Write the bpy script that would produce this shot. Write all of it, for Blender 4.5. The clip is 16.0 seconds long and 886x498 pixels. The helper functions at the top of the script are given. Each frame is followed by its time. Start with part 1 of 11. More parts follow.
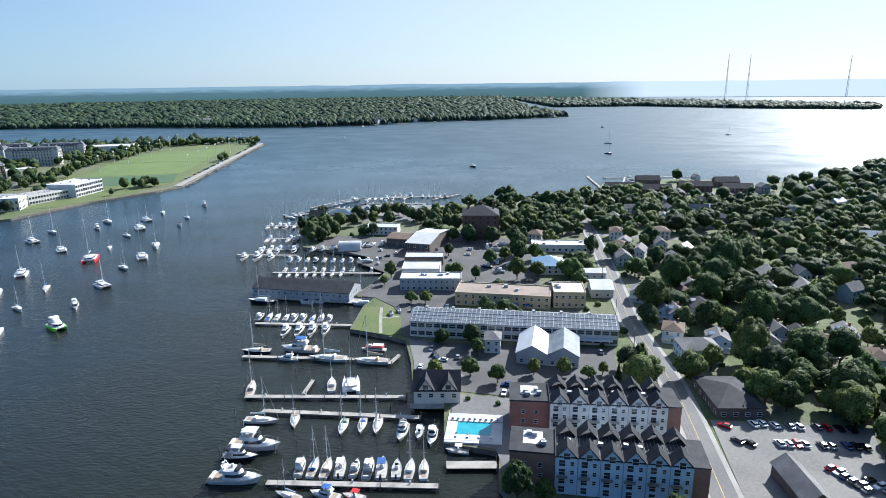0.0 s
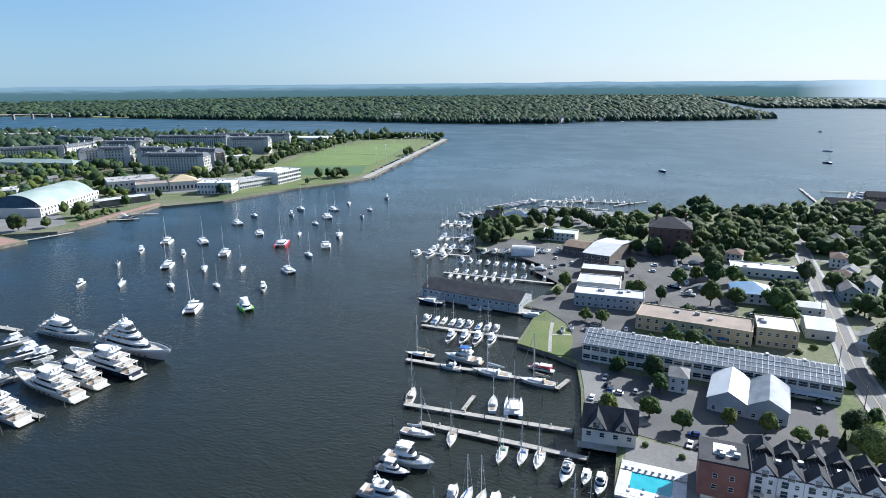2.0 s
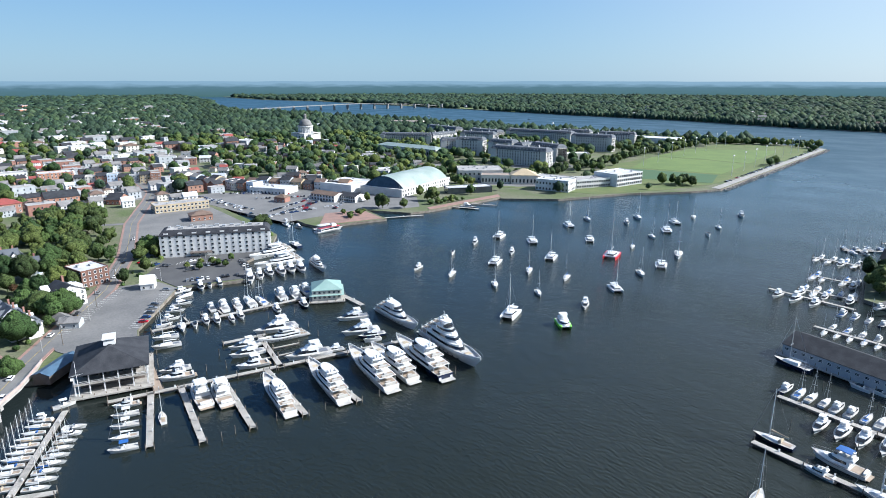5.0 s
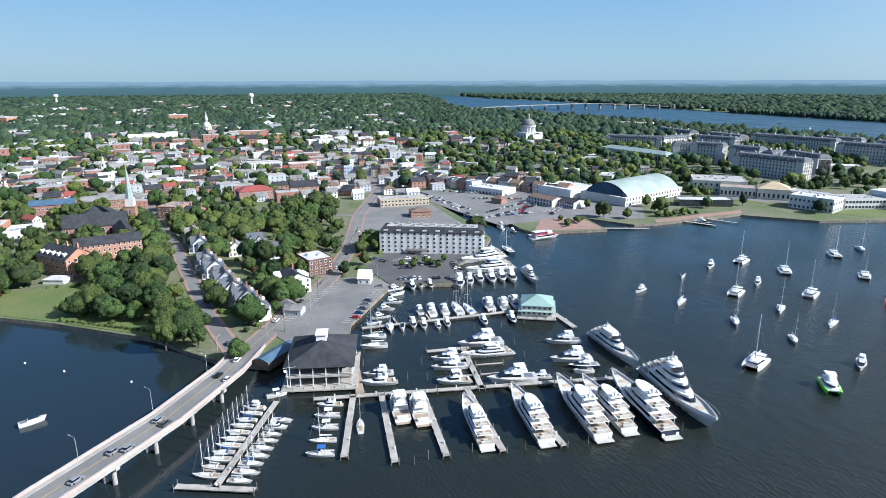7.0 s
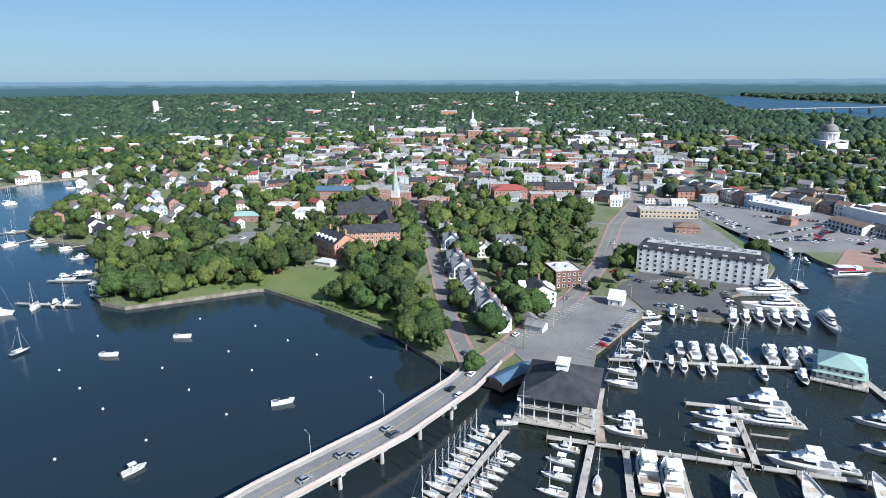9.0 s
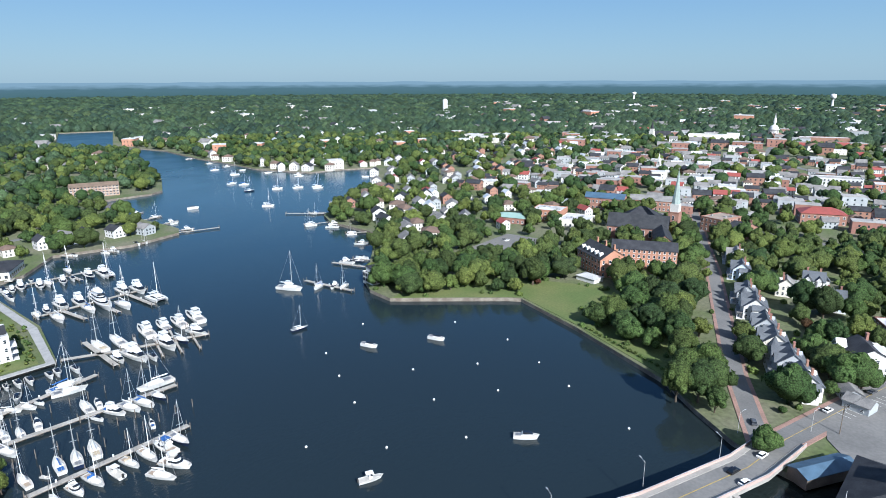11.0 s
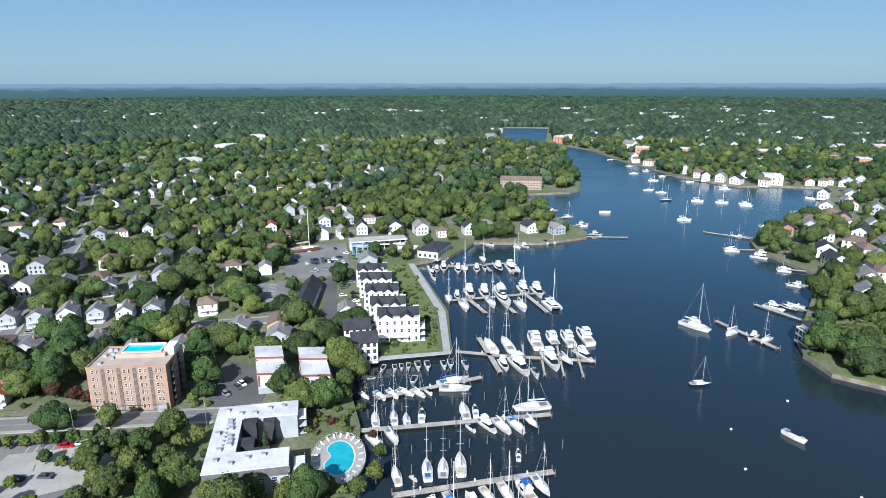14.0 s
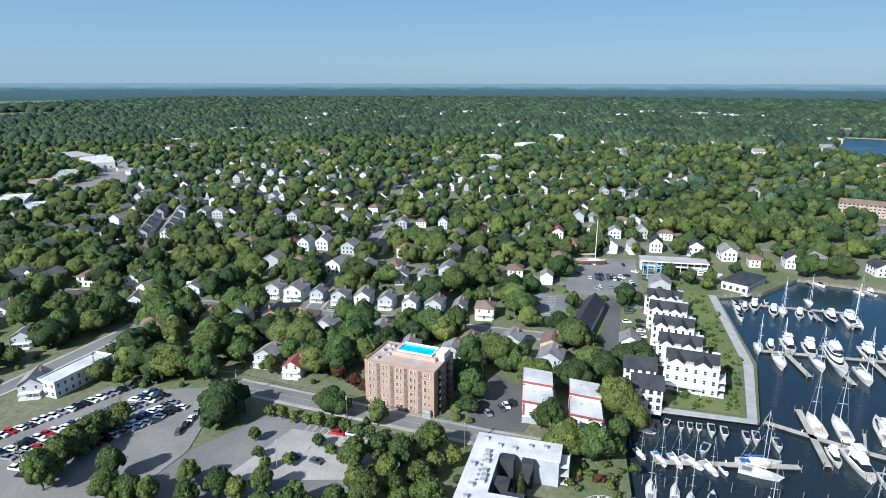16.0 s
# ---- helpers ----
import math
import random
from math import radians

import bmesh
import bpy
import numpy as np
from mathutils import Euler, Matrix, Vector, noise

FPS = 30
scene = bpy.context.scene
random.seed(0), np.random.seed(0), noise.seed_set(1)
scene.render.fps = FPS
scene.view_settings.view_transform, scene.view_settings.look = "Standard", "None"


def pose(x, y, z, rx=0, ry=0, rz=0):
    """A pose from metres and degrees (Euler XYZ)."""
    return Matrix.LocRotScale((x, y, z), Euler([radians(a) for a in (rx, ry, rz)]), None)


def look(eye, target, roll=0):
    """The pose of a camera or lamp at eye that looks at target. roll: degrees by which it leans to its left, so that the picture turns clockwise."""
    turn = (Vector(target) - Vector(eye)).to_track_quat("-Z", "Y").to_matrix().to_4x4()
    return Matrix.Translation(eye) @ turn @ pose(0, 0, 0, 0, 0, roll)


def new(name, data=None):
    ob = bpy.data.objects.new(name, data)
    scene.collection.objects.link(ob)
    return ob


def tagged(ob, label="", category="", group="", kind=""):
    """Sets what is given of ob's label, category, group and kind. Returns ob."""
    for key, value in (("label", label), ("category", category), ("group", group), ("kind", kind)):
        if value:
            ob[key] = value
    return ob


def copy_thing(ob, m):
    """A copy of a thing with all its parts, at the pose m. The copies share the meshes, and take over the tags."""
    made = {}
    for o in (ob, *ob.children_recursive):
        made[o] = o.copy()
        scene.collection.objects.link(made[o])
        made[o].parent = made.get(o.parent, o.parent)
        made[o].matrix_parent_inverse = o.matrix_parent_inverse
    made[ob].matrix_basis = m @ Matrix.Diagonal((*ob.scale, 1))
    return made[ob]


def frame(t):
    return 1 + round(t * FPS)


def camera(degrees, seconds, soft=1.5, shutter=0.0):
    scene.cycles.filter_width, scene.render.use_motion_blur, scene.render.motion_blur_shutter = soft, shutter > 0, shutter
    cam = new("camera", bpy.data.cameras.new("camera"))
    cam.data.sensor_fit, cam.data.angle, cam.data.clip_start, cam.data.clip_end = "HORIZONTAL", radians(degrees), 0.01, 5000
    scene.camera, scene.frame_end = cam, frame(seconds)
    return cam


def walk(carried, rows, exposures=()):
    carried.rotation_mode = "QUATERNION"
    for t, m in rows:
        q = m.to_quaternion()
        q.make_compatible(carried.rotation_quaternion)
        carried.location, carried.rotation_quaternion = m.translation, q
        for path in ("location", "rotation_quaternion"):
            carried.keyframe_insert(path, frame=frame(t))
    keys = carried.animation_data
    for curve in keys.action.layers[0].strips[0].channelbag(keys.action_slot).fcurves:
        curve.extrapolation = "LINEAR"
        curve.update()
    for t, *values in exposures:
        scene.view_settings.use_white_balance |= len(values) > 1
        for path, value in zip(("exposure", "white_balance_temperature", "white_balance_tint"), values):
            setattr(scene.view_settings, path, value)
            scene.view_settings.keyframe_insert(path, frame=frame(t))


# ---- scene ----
cam = camera(71.39, 16.0, soft=0.9)
# seconds, eye, target, roll
PATH = [
    (0, (-54.90, -81.19, 119.93), (39.62, -61.56, 93.86), -0.75),
    (0.5, (-50.28, -79.75, 119.91), (42.67, -53.71, 93.82), -0.69),
    (1, (-45.56, -78.02, 119.92), (45.57, -46.20, 93.77), -0.68),
    (1.5, (-40.53, -75.87, 120.03), (47.99, -37.40, 93.88), -0.68),
    (2, (-35.31, -73.15, 120.13), (49.73, -27.51, 93.97), -0.52),
    (2.5, (-30.00, -69.77, 120.19), (51.20, -17.62, 93.98), -0.43),
    (3, (-24.65, -65.64, 120.21), (51.71, -6.62, 94.03), -0.32),
    (3.5, (-19.75, -60.92, 120.33), (50.43, 5.30, 94.08), -0.13),
    (4, (-15.34, -55.40, 120.42), (48.41, 17.01, 94.08), 0.01),
    (6.5, (-1.12, -22.96, 120.30), (25.65, 69.67, 93.78), -0.16),
    (7, (-0.08, -15.31, 120.17), (18.47, 79.30, 93.63), -0.15),
    (7.5, (0.35, -7.55, 120.07), (10.22, 88.34, 93.46), -0.15),
    (8, (-0.00, 0.00, 120.00), (-0.00, 96.39, 93.38), -0.18),
    (8.5, (-0.88, 7.31, 119.92), (-11.47, 103.11, 93.27), -0.23),
    (9, (-2.53, 14.80, 119.86), (-23.16, 108.95, 93.22), -0.25),
    (11.5, (-22.84, 47.42, 119.19), (-88.70, 117.89, 92.81), -0.18),
    (12, (-28.55, 52.23, 119.00), (-101.38, 115.51, 92.69), -0.15),
    (12.5, (-34.61, 56.35, 118.97), (-114.17, 110.95, 92.74), -0.12),
    (13, (-40.95, 59.91, 119.00), (-125.93, 105.65, 92.80), -0.12),
    (13.5, (-47.54, 62.84, 119.13), (-136.83, 99.47, 92.93), -0.11),
    (14, (-54.50, 64.66, 119.25), (-147.55, 90.33, 93.10), -0.06),
    (14.5, (-62.05, 65.84, 119.24), (-157.55, 79.89, 93.12), -0.01),
    (15, (-69.74, 66.15, 119.15), (-166.22, 68.78, 93.00), -0.03),
    (15.5, (-77.34, 65.51, 119.13), (-173.53, 57.40, 93.00), 0.03),
    (16, (-84.57, 64.24, 119.19), (-179.21, 45.23, 93.08), 0.10),
]
EXPOSURE, KELVIN, TINT = 1.08, 5560, 10
walk(cam, [(t, look(eye, target, roll)) for t, eye, target, roll in PATH], exposures=[(0, EXPOSURE + 0.07, KELVIN + 60, TINT), (4, EXPOSURE + 0.07, KELVIN + 60, TINT), (8, EXPOSURE, KELVIN, TINT), (16, EXPOSURE - 0.13, KELVIN, TINT)])

# world and sun
SUN_AZ, SUN_EL = radians(120), radians(34)
world = bpy.data.worlds.new("world")
scene.world = world
world.use_nodes = True
wn = world.node_tree
sky = wn.nodes.new("ShaderNodeTexSky")
sky.sky_type, sky.sun_disc = "NISHITA", False
sky.sun_elevation, sky.sun_rotation = SUN_EL, SUN_AZ
sky.air_density, sky.dust_density, sky.ozone_density, sky.altitude = 1.0, 0.5, 4.0, 200
wn.nodes["Background"].inputs["Strength"].default_value = 0.05
to_sun = Vector((math.sin(SUN_AZ) * math.cos(SUN_EL), math.cos(SUN_AZ) * math.cos(SUN_EL), math.sin(SUN_EL)))


def sky_node(kind, **values):
    node = wn.nodes.new(kind)
    for key, value in values.items():
        node.inputs[key].default_value = value
    return node


# summer haze: paler towards the horizon and towards the sun
direction = wn.nodes.new("ShaderNodeTexCoord")
axes = wn.nodes.new("ShaderNodeSeparateXYZ")
wn.links.new(direction.outputs["Generated"], axes.inputs["Vector"])
height = sky_node("ShaderNodeMapRange", **{"From Min": 0.0, "From Max": 0.3})
height.interpolation_type = "SMOOTHSTEP"
wn.links.new(axes.outputs["Z"], height.inputs["Value"])
haze = wn.nodes.new("ShaderNodeMix")
haze.data_type = "RGBA"
haze.inputs["A"].default_value, haze.inputs["B"].default_value = (3.75, 5.6, 6.6, 1), (1.35, 3.6, 7.1, 1)
wn.links.new(height.outputs["Result"], haze.inputs["Factor"])
# deeper blue overhead
zenith = wn.nodes.new("ShaderNodeMix")
zenith.data_type = "RGBA"
zenith.inputs["B"].default_value = (0.42, 1.5, 4.1, 1)
overhead = sky_node("ShaderNodeMapRange", **{"From Min": 0.2, "From Max": 0.75})
wn.links.new(axes.outputs["Z"], overhead.inputs["Value"])
wn.links.new(overhead.outputs["Result"], zenith.inputs["Factor"])
wn.links.new(haze.outputs["Result"], zenith.inputs["A"])
near_sun = wn.nodes.new("ShaderNodeVectorMath")
near_sun.operation = "DOT_PRODUCT"
near_sun.inputs[1].default_value = to_sun
wn.links.new(direction.outputs["Generated"], near_sun.inputs[0])
glow = sky_node("ShaderNodeMapRange", **{"From Min": 0.02, "From Max": 1.0, "To Min": 0.0, "To Max": 0.84})
glow.interpolation_type = "SMOOTHSTEP"
wn.links.new(near_sun.outputs["Value"], glow.inputs["Value"])
bright = wn.nodes.new("ShaderNodeMix")
bright.data_type = "RGBA"
bright.inputs["B"].default_value = (10.0, 10.0, 9.2, 1)
wn.links.new(glow.outputs["Result"], bright.inputs["Factor"])
wn.links.new(zenith.outputs["Result"], bright.inputs["A"])
veil = wn.nodes.new("ShaderNodeMix")
veil.data_type = "RGBA"
veil.inputs["Factor"].default_value = 0.72
wn.links.new(sky.outputs["Color"], veil.inputs["A"])
wn.links.new(bright.outputs["Result"], veil.inputs["B"])
away = sky_node("ShaderNodeMapRange", **{"From Min": -0.8, "From Max": -0.1, "To Min": 0.92, "To Max": 1.0})
wn.links.new(near_sun.outputs["Value"], away.inputs["Value"])
dim = wn.nodes.new("ShaderNodeVectorMath")
dim.operation = "SCALE"
wn.links.new(veil.outputs["Result"], dim.inputs[0])
wn.links.new(away.outputs["Result"], dim.inputs["Scale"])
wn.links.new(dim.outputs["Vector"], wn.nodes["Background"].inputs["Color"])
sun_data = bpy.data.lights.new("sun", "SUN")
sun_data.energy, sun_data.angle, sun_data.color = 5.0, radians(0.53), (1.0, 0.93, 0.82)
sun = new("sun", sun_data)
sun.matrix_world = look(to_sun * 400, (0, 0, 0))

# materials
def rgb(h):
    """Linear colour from a hex string."""
    c = [int(h[i:i + 2], 16) / 255 for i in (0, 2, 4)]
    return tuple(x / 12.92 if x < 0.04045 else ((x + 0.055) / 1.055) ** 2.4 for x in c)


def mat(name, col, rough=0.7, metal=0.0, col2=None, scale=0.4, fine=6.0, bump=0.0, hue=0.0, island=0.0, spec=0.5, detail=5, amount=0.22):
    """Surface with colour varied at two scales, by object and by island, and a fine relief."""
    m = bpy.data.materials.new(name)
    m.use_nodes = True
    t = m.node_tree
    n, l = t.nodes, t.links
    b = n["Principled BSDF"]
    b.inputs["Roughness"].default_value, b.inputs["Metallic"].default_value = rough, metal
    b.inputs["Specular IOR Level"].default_value = spec
    geo = n.new("ShaderNodeNewGeometry")
    big, small = n.new("ShaderNodeTexNoise"), n.new("ShaderNodeTexNoise")
    for node, s, d in ((big, scale, 4), (small, fine, detail)):
        node.inputs["Scale"].default_value, node.inputs["Detail"].default_value = s, d
        l.new(geo.outputs["Position"], node.inputs["Vector"])
    c2 = col2 or tuple(x * 0.72 for x in col)
    mix = n.new("ShaderNodeMix")
    mix.data_type = "RGBA"
    mix.inputs["A"].default_value, mix.inputs["B"].default_value = (*col, 1), (*c2, 1)
    ramp = n.new("ShaderNodeMapRange")
    ramp.inputs["From Min"].default_value, ramp.inputs["From Max"].default_value = 0.38, 0.64
    l.new(big.outputs["Fac"], ramp.inputs["Value"])
    l.new(ramp.outputs["Result"], mix.inputs["Factor"])
    val = n.new("ShaderNodeMapRange")
    val.inputs["From Min"].default_value, val.inputs["From Max"].default_value = 0.25, 0.75
    val.inputs["To Min"].default_value, val.inputs["To Max"].default_value = 1 - amount, 1 + amount
    l.new(small.outputs["Fac"], val.inputs["Value"])
    hsv = n.new("ShaderNodeHueSaturation")
    l.new(mix.outputs["Result"], hsv.inputs["Color"])
    value = val.outputs["Result"]
    if hue or island:
        info = n.new("ShaderNodeObjectInfo")
        if hue:
            hr = n.new("ShaderNodeMapRange")
            hr.inputs["To Min"].default_value, hr.inputs["To Max"].default_value = 0.5 - hue, 0.5 + hue
            l.new(info.outputs["Random"], hr.inputs["Value"])
            l.new(hr.outputs["Result"], hsv.inputs["Hue"])
        vr = n.new("ShaderNodeMapRange")
        k = island or hue * 5
        vr.inputs["To Min"].default_value, vr.inputs["To Max"].default_value = 1 - k, 1 + k
        l.new(geo.outputs["Random Per Island"] if island else info.outputs["Random"], vr.inputs["Value"])
        mul = n.new("ShaderNodeMath")
        mul.operation = "MULTIPLY"
        l.new(value, mul.inputs[0])
        l.new(vr.outputs["Result"], mul.inputs[1])
        value = mul.outputs["Value"]
    l.new(value, hsv.inputs["Value"])
    l.new(hsv.outputs["Color"], b.inputs["Base Color"])
    if bump:
        bp = n.new("ShaderNodeBump")
        bp.inputs["Strength"].default_value, bp.inputs["Distance"].default_value = 0.6, bump
        l.new(small.outputs["Fac"], bp.inputs["Height"])
        l.new(bp.outputs["Normal"], b.inputs["Normal"])
    return m


def water_mat():
    """Sheltered and smooth in the creek, rippled in the harbour, ruffled on the open bay."""
    m = bpy.data.materials.new("harbour_water")
    m.use_nodes = True
    n, l = m.node_tree.nodes, m.node_tree.links
    b = n["Principled BSDF"]
    b.inputs["IOR"].default_value = 1.333
    geo, sep = n.new("ShaderNodeNewGeometry"), n.new("ShaderNodeSeparateXYZ")
    l.new(geo.outputs["Position"], sep.inputs["Vector"])

    def span(socket, a, z, low, high):
        node = n.new("ShaderNodeMapRange")
        node.interpolation_type = "SMOOTHSTEP"
        for key, value in (("From Min", a), ("From Max", z), ("To Min", low), ("To Max", high)):
            node.inputs[key].default_value = value
        l.new(socket, node.inputs["Value"])
        return node.outputs["Result"]

    def math_node(kind, p, q):
        node = n.new("ShaderNodeMath")
        node.operation = kind
        for k, v in enumerate((p, q)):
            if isinstance(v, float):
                node.inputs[k].default_value = v
            else:
                l.new(v, node.inputs[k])
        return node.outputs["Value"]

    heights = []
    for s, d, stretch, turn in ((0.42, 5, 2.2, 25), (0.11, 3, 1.6, 40), (0.012, 4, 1.5, 15)):
        mp = n.new("ShaderNodeMapping")
        mp.inputs["Rotation"].default_value = (0, 0, radians(turn))
        mp.inputs["Scale"].default_value = (s * stretch, s, s)
        l.new(geo.outputs["Position"], mp.inputs["Vector"])
        tx = n.new("ShaderNodeTexNoise")
        tx.inputs["Scale"].default_value, tx.inputs["Detail"].default_value = 1.0, d
        l.new(mp.outputs["Vector"], tx.inputs["Vector"])
        heights.append(tx.outputs["Fac"])
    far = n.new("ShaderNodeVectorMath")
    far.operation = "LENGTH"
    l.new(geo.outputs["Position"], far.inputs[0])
    distance_out = far.outputs["Value"]
    shelter = math_node("MULTIPLY", span(sep.outputs["X"], -70.0, 110.0, 0.22, 1.0), span(distance_out, 250.0, 1100.0, 1.0, 0.2))
    gust = span(heights[2], 0.36, 0.62, 0.45, 1.0)
    b1, b2 = n.new("ShaderNodeBump"), n.new("ShaderNodeBump")
    b1.inputs["Distance"].default_value, b2.inputs["Distance"].default_value = 0.55, 0.9
    l.new(math_node("MULTIPLY", gust, shelter), b1.inputs["Strength"])
    l.new(math_node("MULTIPLY", shelter, 0.4), b2.inputs["Strength"])
    l.new(heights[0], b1.inputs["Height"])
    l.new(heights[1], b2.inputs["Height"])
    l.new(b1.outputs["Normal"], b2.inputs["Normal"])
    l.new(b2.outputs["Normal"], b.inputs["Normal"])
    ruffled = math_node("MULTIPLY", span(distance_out, 300.0, 1300.0, 0.0, 0.3), span(heights[2], 0.3, 0.65, 0.75, 1.1))
    l.new(math_node("ADD", ruffled, span(sep.outputs["X"], -70.0, 110.0, 0.06, 0.11)), b.inputs["Roughness"])
    mix = n.new("ShaderNodeMix")
    mix.data_type = "RGBA"
    mix.inputs["A"].default_value, mix.inputs["B"].default_value = (0.011, 0.015, 0.0122, 1), (0.0147, 0.0176, 0.0134, 1)
    l.new(heights[2], mix.inputs["Factor"])
    body = mix.outputs["Result"]
    # second tint paints sky reflection into far water: bluer and paler with distance
    for factor, colour in ((span(sep.outputs["X"], 20.0, -90.0, 0.0, 1.0), (0.0125, 0.0195, 0.0235, 1)), (span(distance_out, 260.0, 850.0, 0.0, 1.0), (0.018, 0.05, 0.072, 1))):
        body_tint = n.new("ShaderNodeMix")
        body_tint.data_type = "RGBA"
        body_tint.inputs["B"].default_value = colour
        l.new(factor, body_tint.inputs["Factor"])
        l.new(body, body_tint.inputs["A"])
        body = body_tint.outputs["Result"]
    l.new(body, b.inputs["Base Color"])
    return m


def glass_mat(name, col=(0.02, 0.03, 0.04), rough=0.06):
    return mat(name, col, rough, spec=0.8, amount=0.1, scale=0.2)


def leaf_mat(name, col, col2, hue=0.02, island=0.2, clump=1.5, relief=0.55, patch=0.035, gap=0.26):
    """Foliage: tone by patch, by crown and by leaf clump, with shade painted into the gaps between the clumps."""
    m = mat(name, col, 0.6, col2=col2, scale=patch, fine=0.55, hue=hue, island=island, spec=0.12, amount=0.25)
    n, l = m.node_tree.nodes, m.node_tree.links
    b, out = n["Principled BSDF"], n["Material Output"]
    geo, tuft, leafy = n.new("ShaderNodeNewGeometry"), n.new("ShaderNodeTexVoronoi"), n.new("ShaderNodeTexNoise")
    tuft.inputs["Scale"].default_value, leafy.inputs["Scale"].default_value = clump, clump * 2.2
    leafy.inputs["Detail"].default_value = 4
    for node in (tuft, leafy):
        l.new(geo.outputs["Position"], node.inputs["Vector"])
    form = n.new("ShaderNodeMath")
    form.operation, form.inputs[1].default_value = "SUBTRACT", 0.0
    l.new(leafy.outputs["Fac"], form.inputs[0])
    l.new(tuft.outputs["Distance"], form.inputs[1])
    # painted shade: colour darkens in the gaps between clumps, lightens on their tops
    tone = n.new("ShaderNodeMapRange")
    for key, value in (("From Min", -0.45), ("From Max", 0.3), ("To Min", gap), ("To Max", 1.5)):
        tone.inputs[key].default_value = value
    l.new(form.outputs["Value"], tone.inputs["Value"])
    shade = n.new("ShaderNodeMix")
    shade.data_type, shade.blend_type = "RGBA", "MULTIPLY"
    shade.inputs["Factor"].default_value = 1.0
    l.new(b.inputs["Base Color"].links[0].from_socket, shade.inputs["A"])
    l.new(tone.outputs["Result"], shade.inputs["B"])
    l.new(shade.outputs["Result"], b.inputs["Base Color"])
    bump = n.new("ShaderNodeBump")
    bump.inputs["Strength"].default_value, bump.inputs["Distance"].default_value = 0.9, relief
    l.new(form.outputs["Value"], bump.inputs["Height"])
    l.new(bump.outputs["Normal"], b.inputs["Normal"])
    thin_leaf, both = n.new("ShaderNodeBsdfTranslucent"), n.new("ShaderNodeMixShader")
    both.inputs["Fac"].default_value = 0.38
    l.new(shade.outputs["Result"], thin_leaf.inputs["Color"])
    l.new(b.outputs["BSDF"], both.inputs[1])
    l.new(thin_leaf.outputs["BSDF"], both.inputs[2])
    l.new(both.outputs["Shader"], out.inputs["Surface"])
    return m


